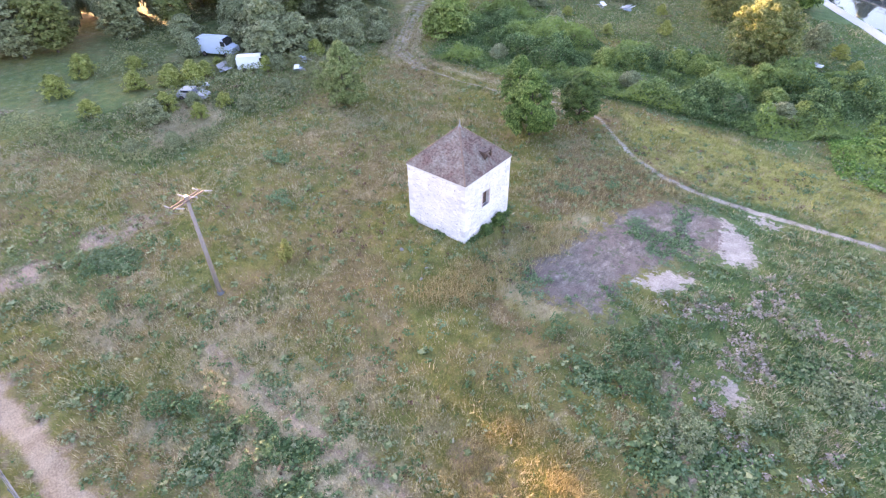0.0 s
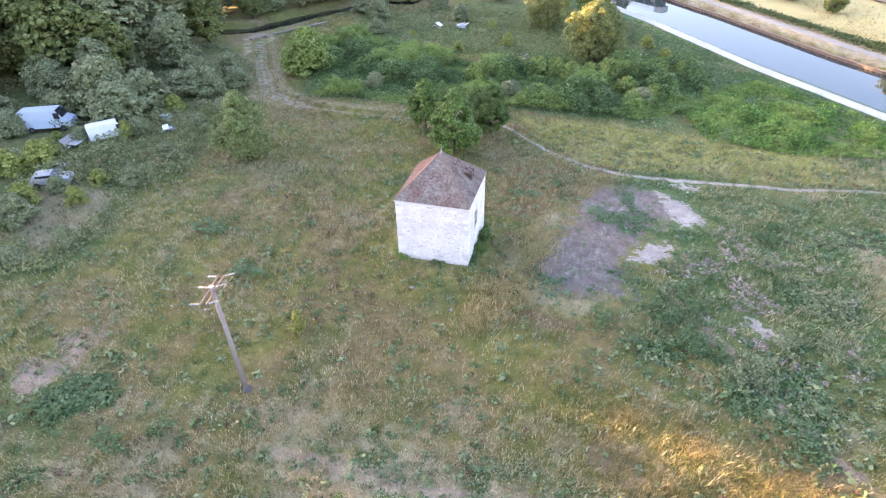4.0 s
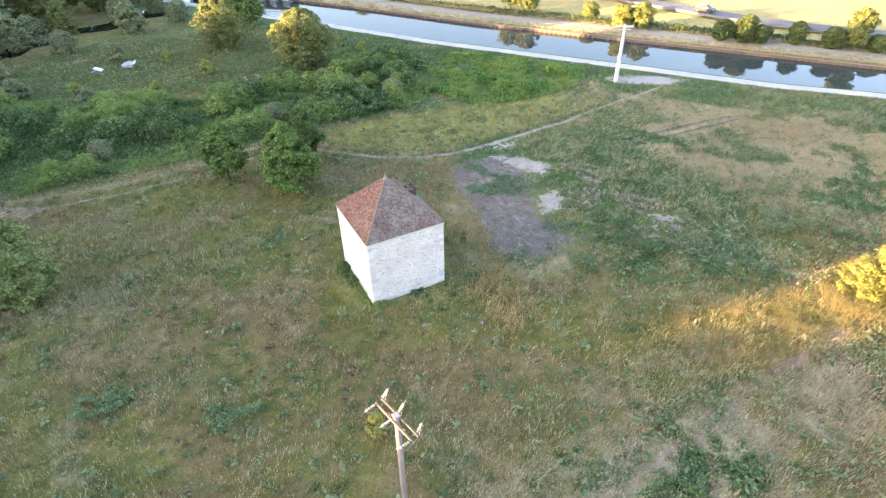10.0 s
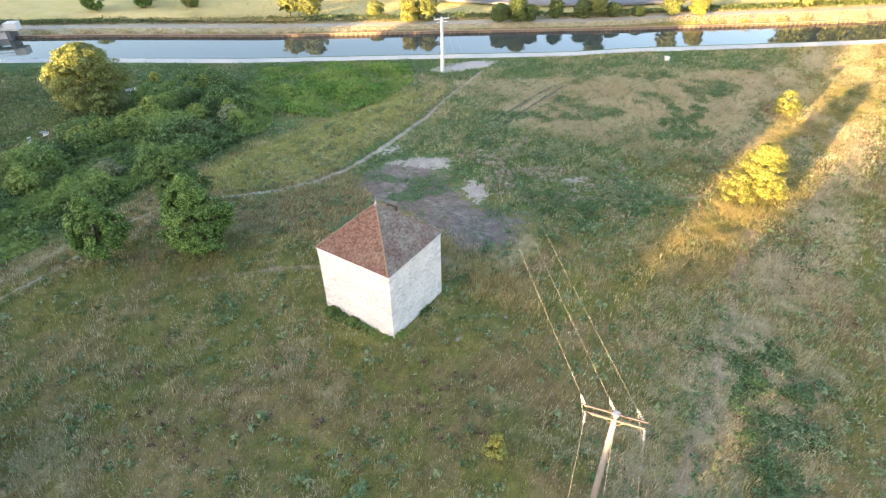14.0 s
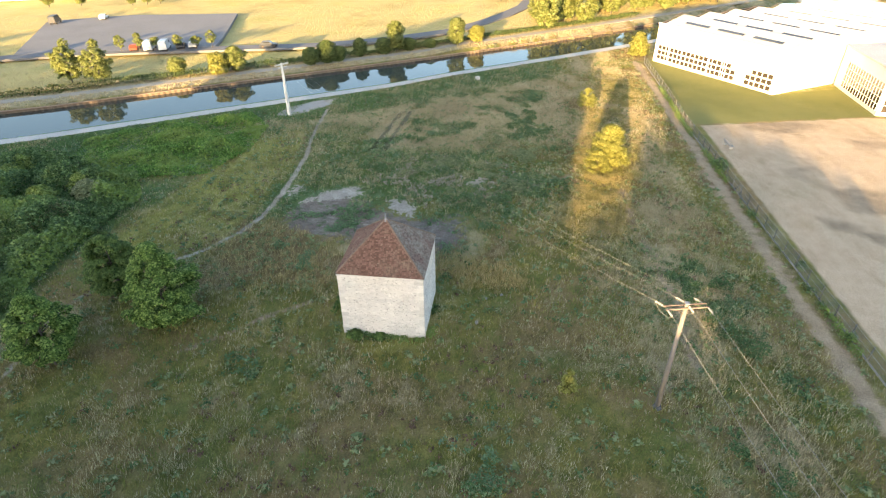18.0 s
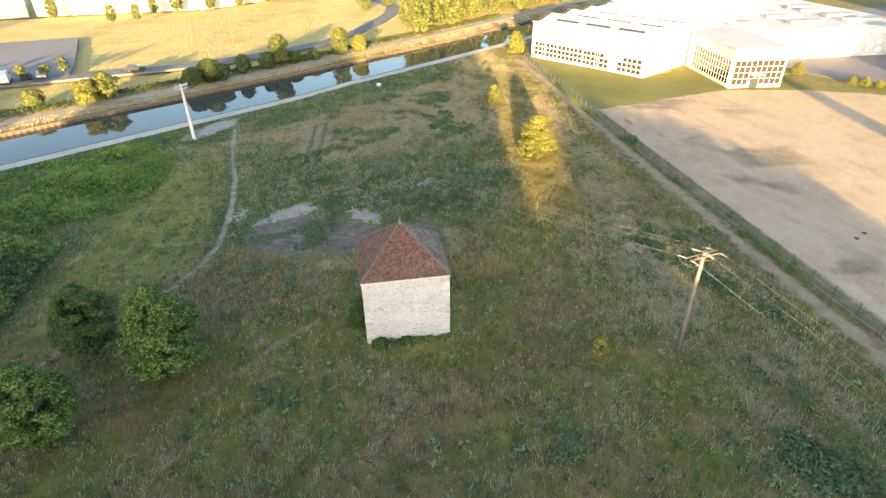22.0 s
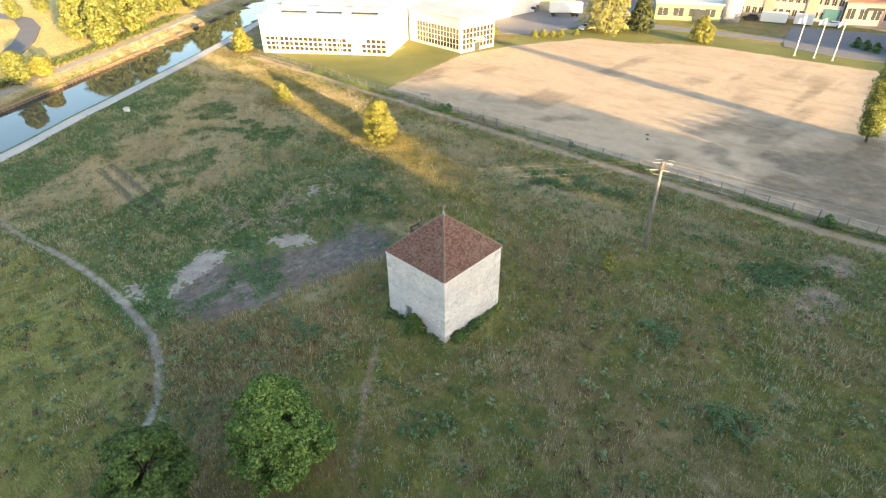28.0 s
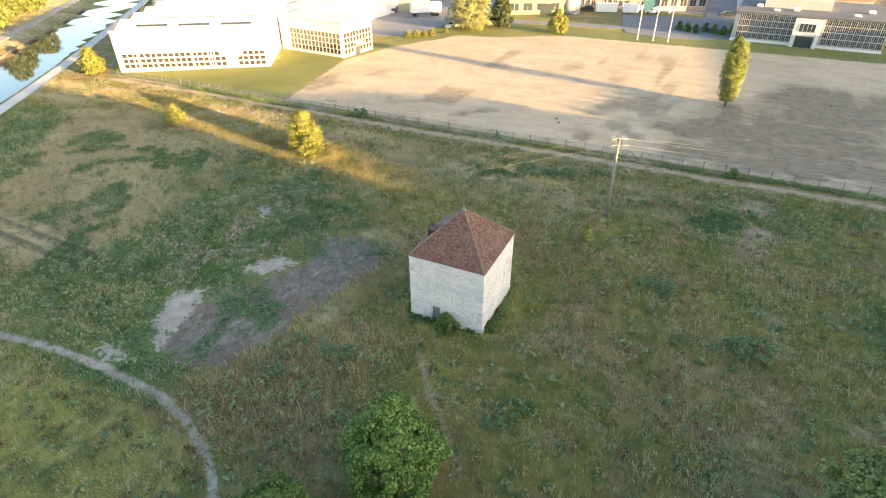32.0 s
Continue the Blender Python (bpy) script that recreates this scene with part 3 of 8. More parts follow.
BRAMBLE = [(-56, 65), (-38, 65.0), (-22, 67), (-7, 68), (0, 73), (3, 83), (2, 96), (-8, 94), (-20, 89), (-30, 84), (-44, 88), (-52, 96), (-66, 100), (-64, 82), (-58, 72)]
NETTLE = [(-2, 72), (0.5, 63.6), (9, 61.5), (19, 62.5), (25, 68), (22, 78), (10, 88), (4.5, 86)]
SCRUB = [(-64, 17), (-57.5, 20), (-57.5, 27), (-60, 33), (-58, 40), (-61, 48), (-64, 56), (-66, 63), (-72, 76), (-84, 86), (-112, 76), (-112, 14), (-80, 12)]
VERGE = [(-44, 90), (-20, 90), (-4, 100), (-12, 122), (-22, 142), (-44, 130), (-66, 112), (-60, 102)]
SCRUB_CLEARING = [(-67, 25), (-61.5, 22.5), (-60.5, 28), (-62, 32), (-66, 34), (-72, 33)]
SCRUB_LAWN = [(-112, 44), (-90, 30), (-84, 24), (-78, 17), (-96, 14), (-116, 24)]
WEEDY = [(-8, 24), (-4.5, 36), (-1, 42), (3, 47), (14, 43), (22, 35), (30, 27), (42, 20), (30, 15), (14, 15), (2, 18)]

RED_STRAW = [(-24, 40), (-15, 40), (-8.5, 47.5), (-12, 52), (-18, 54), (-24, 51)]
BERM = [(-15.2, 39), (-14.6, 34), (-16.5, 29), (-18.5, 23), (-22, 21.5), (-21.5, 27), (-19, 31), (-18.2, 37)]


def canal_d(x, y):
    return line_distance(x, y, CANAL, True)


def land(x, y):
    """Height of the ground."""
    x, y = np.asarray(x, dtype=float), np.asarray(y, dtype=float)
    d = canal_d(x, y)
    near = -0.55 * ss(34, 50, y) * ss(-26, -10, x) - 0.35 * ss(-40, -6, d)
    bumps = (mottle(x, y, 9.0, 5) - 0.5) * 0.35 + (mottle(x, y, 2.2, 9) - 0.5) * 0.16
    flat = np.maximum(ss(-4.5, -2.0, d) * (1 - ss(30, 40, d)), ss(-2.0, -6.0, y) * 0.8)
    z = near + bumps * (1 - flat)
    z = z - 1.9 * ss(1.7, 3.6, d) * (1 - ss(17.6, 18.4, d)) - 0.15 * ss(17.6, 18.4, d) + 0.25 * ss(18, 24, d)
    r = line_distance(x, y, RIVER)
    z = z - 1.5 * (1 - ss(2.8, 5.0, r)) * (1 - ss(-4, 2, d))
    keep = ss(5.0, 7.5, np.hypot(x + 25.6, y - 33.3))
    return z * keep


def land_at(x, y):
    return float(land(np.array([x]), np.array([y]))[0])


def masks(x, y):
    d = canal_d(x, y)
    m = {}
    m["bare"] = np.clip(0.5 + area_distance(x, y, DIRT) / 4.5, 0, 1)
    m["pale"] = np.clip(0.5 + np.max([area_distance(x, y, p) for p in PALE_SPOTS], axis=0) / 2.4, 0, 1)
    tr = np.clip(1.1 - line_distance(x, y, TRAIL) / (0.42 + 0.16 * ss(-20, -10, x) - 0.14 * ss(4, 14, x)), 0, 1)
    tr = tr * (0.72 + 0.28 * ss(-30, -15, x))
    m["track"] = np.clip(1.1 - line_distance(x, y, FENCE_TRACK) / 1.1, 0, 1) * (0.55 + 0.6 * mottle(x, y, 3.0, 85))
    m["earth"] = np.clip(1.0 - line_distance(x, y, FENCE_TRACK) / 3.6, 0, 1) * 0.6
    for k, line in enumerate(SOIL_TRACKS):
        m["earth"] = np.maximum(m["earth"], np.clip(1.0 - line_distance(x, y, line) / (1.6 if k < 3 else 0.7), 0, 1) * (0.62, 0.62, 0.32, 0.6)[k])
    m["earth"] = np.maximum(m["earth"], ss(-2, 4, area_distance(x, y, RED_STRAW)) * 0.28)
    m["earth"] = np.maximum(m["earth"], 0.9 * ss(0.55, 0.75, mottle(x, y, 8.0, 57)) * ss(26, 12, y) * ss(-1, 3, y) * (1 - ss(10, 20, x)) * 0.75)
    m["rut_shade"] = np.max([np.clip(1.0 - line_distance(x, y, line) / (0.85 if k < 2 else 0.75), 0, 1) * (1.35 if k < 2 else 0.6) for k, line in enumerate(RUTS)], axis=0)
    two = np.clip(0.62 - np.abs(np.abs(line_distance(x, y, TRAIL_TRACK + TRAIL[1:4])) - 0.8) / 1.1, 0, 1)
    m["trail"] = np.maximum(tr, two)
    m["field"] = np.clip(0.5 + area_distance(x, y, FIELD) / 4.0, 0, 1)
    worn = ss(-4, 4, area_distance(x, y, [(-37, -7), (-36, -20), (-44, -34), (-56, -48), (-92, -50), (-92, -7)]) + 6 * (mottle(x, y, 7.0, 33) - 0.5)) * (0.45 + 0.8 * ss(0.35, 0.6, mottle(x, y * 2.5, 9.0, 37)))
    green = ss(0.56, 0.68, 0.6 * mottle(x, y, 15.0, 34) + 0.4 * mottle(x, y, 5.0, 35))
    m["worn"] = np.clip(worn * (0.75 + 0.7 * mottle(x, y, 5.0, 36)) + 0.5 * green, 0, 1) * (m["field"] > 0.4)
    m["lawn"] = np.clip(0.5 + area_distance(x, y, LAWN) / 3.0, 0, 1) * (1 - ss(0.2, 0.5, area_distance(x, y, FIELD) / 4.0 + 0.5))
    m["gold"] = ss(26, 34, d) * (0.55 + 0.45 * ss(0.35, 0.6, mottle(x, y, 40.0, 31)))
    rough = 0.62 * mottle(x, y, 5.5, 81) + 0.38 * mottle(x, y, 2.0, 82)
    weedy = ss(-5, 3, area_distance(x, y, WEEDY))
    strip = ss(1.5, 4, y) * (1 - ss(9, 14, y)) * ss(-66, -50, x) * (1 - ss(-8, 2, x))
    straw_side = np.maximum(ss(7, 15, x) * ss(25, 30, y) * (1 - ss(43, 48, y)), ss(16, 26, x) * ss(13, 18, y)) * (1 - ss(-15, -11, d))
    m["mass"] = np.maximum(np.maximum(weedy * ss(0.51, 0.59, rough), strip * (1 - ss(-18, -11, x)) * ss(0.55, 0.63, rough)), straw_side * ss(0.60, 0.67, rough))
    m["mass"] = np.maximum(m["mass"], 0.45 * ss(0.68, 0.78, rough) * ss(-60, -40, x) * ss(6, 14, y) * (1 - ss(46, 54, y)) * (1 - ss(-14, -6, x)))
    m["yellow"] = ss(-2, 2, area_distance(x, y, [(-16, 53.5), (4, 53.0), (20, 56), (22, 62), (-2, 64.5), (-16, 66), (-24, 64)])) * (0.66 + 1.2 * (mottle(x, y, 4.0, 43) - 0.42))
    m["yellow"] = m["yellow"] + 0.2 * (m["yellow"] > 0.2) * np.sin(line_distance(x, y, TRAIL) * 2.7 + 5.0 * mottle(x, y, 9.0, 44)) * ss(0.35, 0.6, mottle(x, y, 7.0, 45))
    m["yellow"] = np.maximum(m["yellow"], 0.55 * ss(5.5, 3.4, np.hypot(x + 25.6, y - 33.3) - 1.0) + 0.3 * (mottle(x, y, 4.0, 84) - 0.5))
    m["yellow"] = np.clip(m["yellow"], 0, 1)
    lush = np.maximum(np.maximum(weedy * 0.40, strip * 0.36 * (1 - ss(-14, -4, x))), np.maximum(ss(-4, 4, area_distance(x, y, NETTLE)), ss(-3, 2, area_distance(x, y, BRAMBLE))))
    lush = np.maximum(lush, ss(-5, 2, area_distance(x, y, SCRUB)) * 0.55)
    lush = np.maximum(lush, np.maximum(ss(-30, -12, d) * ss(40, 50, y) * ss(-4, 6, x), ss(-16, -11, d) * ss(8, 24, y)) * (1 - ss(-2, 20, d)) * 0.9)
    lush = np.maximum(lush, 0.62 * ss(-6, 2, area_distance(x, y, VERGE)))
    lush = lush + 0.6 * (mottle(x, y, 11.0, 41) - 0.5)
    lush = np.maximum(lush, 0.18 * ss(-30, -44, x) * ss(18, 30, y) * (1 - ss(50, 58, y)))
    lush = np.maximum(lush, ss(-16, -6, x) * ss(20, 28, y) * (1 - ss(-6, -2, d)) * (0.62 - 0.25 * straw_side + 0.9 * (mottle(x, y, 7.0, 47) - 0.5)))
    m["lush"] = np.clip(lush, 0, 1) * (1 - m["field"]) * (1 - 0.7 * m["yellow"])
    calm = ss(-16, -28, x)
    m["rust"] = np.clip(ss(0.50, 0.62, 0.6 * mottle(x, y, 7.0, 67) + 0.4 * mottle(x, y, 2.5, 68)) * 0.85 + ss(-2, 3, area_distance(x, y, RED_STRAW)) * 0.8 + 0.55 * np.maximum(weedy, strip) * ss(0.52, 0.42, rough), 0, 1) * (1 - 0.7 * m["lush"]) * (1 - 0.3 * calm)
    dry = 0.9 * straw_side * ss(0.62, 0.50, rough) + 0.4 * straw_side + 0.6 * (mottle(x, y, 6.0, 56) - 0.6)
    dry = np.maximum(dry, 0.55 * ss(6, 20, x) * ss(8, 14, y) * (1 - ss(-14, -3, d)) + 1.4 * (mottle(x, y, 5.0, 51) - 0.55))
    dry = np.maximum(dry, 1.3 * (mottle(x, y, 5.0, 55) - 0.48 - 0.10 * ss(-18, -28, x)) * ss(62, 56, y))
    dry = np.maximum(dry, ss(-14, -2, x) * ss(0, 3, y) * (1 - ss(7, 10, y)) * (1 - ss(50, 60, x)) * (0.26 + 0.16 * ss(4, 16, x) + 0.9 * (mottle(x, y, 3.5, 86) - 0.5)))
    berm = np.clip(1.2 - np.abs(area_distance(x, y, DIRT) + 1.7) / 1.7, 0, 1) * ss(-9.5, -12.5, x) * ss(46, 38, y)
    dry = np.maximum(dry, 1.1 * berm * mottle(x, y, 2.5, 54))
    m["rust"] = np.maximum(m["rust"] * (1 - 0.6 * berm), 0.4 * berm)
    m["yellow"] = np.maximum(m["yellow"], 0.75 * berm)
    dry = np.maximum(dry, np.clip(1 - np.abs(line_distance(x, y, TRAIL) - 2.3) / 1.6, 0, 1) * ss(-22, -35, x) * ss(57, 62, y) * 0.6)
    dry = np.maximum(dry, 0.16 * ss(-36, -48, x) * (1 - ss(50, 58, y)) * ss(8, 14, y) + 0.7 * (mottle(x, y, 6.0, 58) - 0.5))
    dry = np.maximum(dry, ss(1, 3, y) * (1 - ss(11, 15, y)) * ss(-62, -40, x) * (0.16 + 0.26 * ss(-38, -26, x) + 1.3 * (mottle(x * 0.5, y, 2.6, 89) - 0.5)))
    dry = np.maximum(dry, ss(18.4, 20, d) * (1 - ss(30, 32, d)) * 0.6)
    # golden tint along the sun lane: evening light put into the plants' colour
    sungold = np.clip(1.3 - np.abs(y + SUN_SLOPE * x - 13.2) / 4.0, 0, 1) * ss(0.30, 0.48, mottle(x, y, 4.0, 69)) * ss(-16, -8, x) * (1 - ss(44, 56, x))
    dry = dry * (1 - 0.7 * sungold)
    m["sungold"] = sungold
    m["rust"] = np.maximum(m["rust"] * (1 - 0.7 * sungold), 0.5 * sungold * mottle(x, y, 3.0, 53))
    clearing = np.maximum(ss(-2, 1.5, area_distance(x, y, SCRUB_CLEARING)), 0.3 * ss(-6, 4, area_distance(x, y, SCRUB_LAWN)))
    dry = np.maximum(dry, clearing * (0.8 + 0.6 * (mottle(x, y, 4.0, 59) - 0.5)))
    m["dry"] = np.clip(dry, 0, 1) * (1 - m["mass"]) * (1 - 0.3 * m["lush"])
    return m


# the same masks on a half-metre grid, for sowing plants
GX0, GY0, GSTEP = -78.0, -5.0, 0.5
SOWN = masks(*np.meshgrid(np.arange(GX0, 86.0, GSTEP), np.arange(GY0, 127.0, GSTEP)))


def sown(x, y):
    i = np.clip(((x - GX0) / GSTEP + 0.5).astype(int), 0, SOWN["bare"].shape[1] - 1)
    j = np.clip(((y - GY0) / GSTEP + 0.5).astype(int), 0, SOWN["bare"].shape[0] - 1)
    return {k: v[j, i] for k, v in SOWN.items()}


# ---- ground: one sheet to the horizon ----
def spread(a, b, step, far):
    mid = np.arange(a, b + 1e-6, step)
    out, k, s = [], 0.0, step
    while k < far:
        s *= 1.16
        k += s
        out.append(k)
    out = np.array(out)
    return np.concatenate([(a - out)[::-1], mid, b + out])


def make_ground():
    xs, ys = spread(-72, 72, 0.4, 3200), spread(-8, 92, 0.4, 3200)
    X, Y = np.meshgrid(xs, ys)
    Zs = land(X, Y)
    verts = np.stack([X, Y, Zs], -1).reshape(-1, 3)
    nx, ny = len(xs), len(ys)
    i = np.arange(ny - 1)[:, None] * nx + np.arange(nx - 1)[None, :]
    faces = np.stack([i, i + 1, i + nx + 1, i + nx], -1).reshape(-1, 4)
    me = mesh_of("ground", verts, faces, [M_GROUND], True)
    for name, v in masks(X, Y).items():
        if name == "sungold":
            continue
        at = me.attributes.new(name, 'FLOAT', 'POINT')
        at.data.foreach_set("value", np.ascontiguousarray(v.reshape(-1), dtype=np.float32))
    return tagged(new("ground", me), "dry meadow ground with bare earth and trodden trails", "ground", kind="structure")


make_ground()


def offset_line(pts, d, step=3.0):
    """Points along a polyline moved d to its left, evenly spaced, with smoothed corners."""
    P = [Vector((*p, 0)) for p in pts]
    fine = []
    for k in range(len(P) - 1):
        p0, p1, p2, p3 = P[max(k - 1, 0)], P[k], P[k + 1], P[min(k + 2, len(P) - 1)]
        n = max(2, int((p2 - p1).length / step))
        for j in range(n):
            t = j / n
            fine.append(p1.lerp(p2, t))
    fine.append(P[-1])
    out = []
    for k, p in enumerate(fine):
        a, b = fine[max(k - 1, 0)], fine[min(k + 1, len(fine) - 1)]
        t = (b - a).normalized()
        out.append((p.x - t.y * d, p.y + t.x * d))
    return out


def ribbon(name, pts, d0, d1, z, material, label, category, thick=0.25, step=3.0, follow=False):
    a, b = offset_line(pts, d0, step), offset_line(pts, d1, step)
    verts, faces = [], []
    for (x0, y0), (x1, y1) in zip(a, b):
        if follow:
            za, zb = land_at(x0, y0) + z, land_at(x1, y1) + z
        else:
            za = zb = z
        verts += [(x0, y0, za), (x1, y1, zb), (x0, y0, za - thick), (x1, y1, zb - thick)]
    for k in range(len(a) - 1):
        i = 4 * k
        faces += [(i, i + 4, i + 5, i + 1), (i + 2, i + 6, i + 4, i), (i + 1, i + 5, i + 7, i + 3)]
    me = mesh_of(name, verts, faces, [material])
    bm = bmesh.new()
    bm.from_mesh(me)
    bmesh.ops.recalc_face_normals(bm, faces=bm.faces)
    bm.to_mesh(me)
    bm.free()
    return tagged(new(name, me), label, category, kind="structure")


WATER_Z = -1.5
ribbon("canal_water", CANAL, 2.0, 18.0, WATER_Z, M_WATER, "still canal water mirroring the pale sky", "water", 0.4)
ribbon("towpath", CANAL, -1.15, 1.15, 0.03, M_GRAVEL, "pale gravel towpath beside the canal", "path", 0.25, 2.0, True)
ribbon("far_towpath", CANAL, 22.4, 24.6, 0.03, plain("worn_grey_gravel", (0.30, 0.28, 0.23), (0.38, 0.35, 0.30), 0.4, 0.95), "grey gravel track on the far canal bank", "path", 0.25, 3.0, True)
ribbon("river_water", RIVER, -3.6, 3.6, -1.05, M_POND, "dark pond water between wooded banks", "water", 0.3)


def flat_area(name, outline, z, material, label, category, thick=0.2):
    bm = bmesh.new()
    top = [bm.verts.new((x, y, land_at(x, y) * 0 + z)) for x, y in outline]
    low = [bm.verts.new((x, y, z - thick)) for x, y in outline]
    bm.faces.new(top)
    for k in range(len(top)):
        j = (k + 1) % len(top)
        bm.faces.new((top[k], low[k], low[j], top[j]))
    bmesh.ops.recalc_face_normals(bm, faces=bm.faces)
    me = bpy.data.meshes.new(name)
    bm.to_mesh(me)
    bm.free()
    me.materials.append(material)
    return tagged(new(name, me), label, category, kind="structure")


ROAD = [(-40, 260), (20, 196), (50, 152), (60, 130), (65, 112), (69, 95), (71.5, 84), (74.5, 73), (79, 63.5), (86, 52.5), (95, 42), (107, 34.5), (121, 28), (139.5, 21.8), (156, 19.5), (173, 23.7), (200, 45)]
CAR_PARK = [(70.5, 97.4), (77.3, 99.2), (96, 105.5), (117, 113), (114.5, 125), (111.5, 146), (99, 165), (58, 141), (64.5, 117)]
flat_area("car_park", CAR_PARK, 0.05, M_ASPHALT, "wide grey asphalt car park", "car park", 0.7)
ribbon("road", ROAD, -2.3, 2.3, 0.03, M_ASPHALT, "narrow grey asphalt road beyond the canal", "road", 0.5)
flat_area("factory_yard", [(30, -60), (38, -56), (60, -52), (110, -70), (110, -160), (10, -160), (-60, -150), (-60, -122), (10, -121), (20, -112), (26, -90)], 0.06, M_ASPHALT, "grey asphalt works yard", "yard", 0.4)
flat_area("access_road", [(26, -84), (26, -89), (0, -93), (-34, -97), (-34, -92), (0, -88.5)], 0.07, M_ASPHALT, "narrow grey asphalt service road", "road", 0.3)
flat_area("flag_forecourt", [(-19, -86), (-17, -93), (-14, -111), (-46, -119), (-46, -91), (-43, -88), (-38, -84.5), (-28, -83.5)], 0.09, M_ASPHALT, "grey paved forecourt behind flagpoles", "pavement", 0.3)


ribbon("street", [(-41, -112), (-40, -130), (-39, -190), (-42, -250), (-48, -330)], -4.2, 4.2, 0.11, M_ASPHALT, "straight asphalt street leading away between houses", "road", 0.4)
ribbon("street_pavement", [(-41, -118), (-40, -130), (-39, -190), (-42, -250), (-48, -330)], -6.0, -4.25, 0.2, M_GRAVEL, "pale pavement along the street", "pavement", 0.4)


# ---- leaves, trees and bushes ----
def leaf_quads(C, Nrm, size, rng, long=1.5, spread_n=0.7):
    """Leaf-shaped quads at points C, turned about the ways Nrm with some disorder."""
    n = len(C)
    nn = Nrm + rng.normal(0, spread_n, (n, 3))
    nn /= np.linalg.norm(nn, axis=1)[:, None] + 1e-9
    t = np.cross(nn, rng.normal(0, 1, (n, 3)))
    t /= np.linalg.norm(t, axis=1)[:, None] + 1e-9
    b = np.cross(nn, t)
    s = (size * rng.uniform(0.6, 1.35, n))[:, None]
    V = np.empty((n, 4, 3))
    V[:, 0] = C - t * s * long * 0.5
    V[:, 1] = C + b * s * 0.5 - nn * s * 0.12
    V[:, 2] = C + t * s * long * 0.5
    V[:, 3] = C - b * s * 0.5 - nn * s * 0.12
    F = np.arange(4 * n).reshape(n, 4)
    return V.reshape(-1, 3), F


def crown_points(h0, h1, radius, profile, clumps, per, rng, clump_r, shell=0.25):
    """Points of leaves in clumps that fill a crown from h0 to h1. profile: radius share along the height."""
    P, N = [], []
    for _ in range(clumps):
        u = rng.uniform(0.02, 0.99)
        r = radius * float(np.interp(u, *profile))
        a, k = rng.uniform(0, 2 * math.pi), math.sqrt(rng.uniform(shell if rng.rand() < 0.8 else 0.1, 1.0))
        wob = 1.0 + 0.16 * math.sin(3 * a + 7 * u) + rng.uniform(-0.12, 0.12)
        c = np.array([math.cos(a) * r * k * wob, math.sin(a) * r * k * wob, h0 + (h1 - h0) * u])
        q = clump_r * rng.uniform(0.6, 1.3) * (0.55 + 0.45 * r / radius)
        d = rng.normal(0, 1, (per, 3))
        d /= np.linalg.norm(d, axis=1)[:, None]
        d[:, 2] = np.where(rng.rand(per) < 0.7, np.abs(d[:, 2]), d[:, 2])
        P.append(c + d * q * rng.uniform(0.55, 1.0, (per, 1)) * np.array([1, 1, 0.75]))
        out = np.array([math.cos(a), math.sin(a), 0.5])
        N.append(d * 0.8 + 0.5 * out + np.array([0, 0, 0.7]))
    return np.concatenate(P), np.concatenate(N)


ROUND = ([0, 0.12, 0.35, 0.6, 0.85, 1], [0.45, 0.8, 1.0, 0.92, 0.6, 0.12])
EGG = ([0, 0.1, 0.3, 0.55, 0.8, 1], [0.5, 0.85, 1.0, 0.82, 0.45, 0.08])
COLUMN = ([0, 0.1, 0.4, 0.7, 0.9, 1], [0.35, 0.75, 1.0, 0.95, 0.7, 0.2])
CONE = ([0, 0.08, 0.3, 0.6, 0.85, 1], [0.6, 1.0, 0.8, 0.48, 0.2, 0.03])
BUSH = ([0, 0.15, 0.4, 0.7, 1], [0.9, 1.0, 0.95, 0.7, 0.2])


def trunk_mesh(h0, h1, r, radius, limbs, rng, lean=0.0):
    bm = bmesh.new()
    top = Vector((lean, 0, h0 + (h1 - h0) * 0.75))
    mid = Vector((lean * 0.3, 0.03, h0 * 0.9 + 0.1))
    rod(bm, (0, 0, -0.3), mid, r * 1.25, r * 0.85, 8)
    rod(bm, mid, top, r * 0.85, r * 0.25, 7)
    for k in range(limbs):
        u = rng.uniform(0.05, 0.7)
        p = mid.lerp(top, u)
        a = 2.4 * k + rng.uniform(-0.4, 0.4)
        q = p + Vector((math.cos(a), math.sin(a), rng.uniform(0.5, 1.0))) * radius * (0.65 - 0.3 * u)
        rod(bm, p, q, r * 0.4, r * 0.1, 5)
        for s in (-0.5, 0.6):
            m = p.lerp(q, 0.6)
            rod(bm, m, m + Vector((math.cos(a + s), math.sin(a + s), 0.6)) * radius * 0.3, r * 0.18, r * 0.05, 4)
    return bm


def tree(name, x, y, h, radius, label, category="tree", leaf=None, base=1.2, profile=EGG, clumps=260, per=34, size=0.24, clump_r=0.55, trunk_r=0.14, limbs=9, seed=1, group="", z=None, lean=0.0, shell=0.25):
    rng = np.random.RandomState(seed)
    leaf = leaf or M_LEAF
    ob = thing(name, pose(x, y, land_at(x, y) if z is None else z), label, category, group)
    part("trunk", trunk_mesh(base, h, trunk_r, radius, limbs, rng, lean), M_BARK, ob, smooth=True)
    P, N = crown_points(base, h - clump_r * 0.5, radius - clump_r * 0.4, profile, clumps, per, rng, clump_r, shell)
    P[:, 0] += lean * ss(base, h, P[:, 2])
    V, F = leaf_quads(P, N, size, rng, 1.4, 0.45)
    part("crown", mesh_of("crown", V, F, [leaf]), None, ob)
    return ob


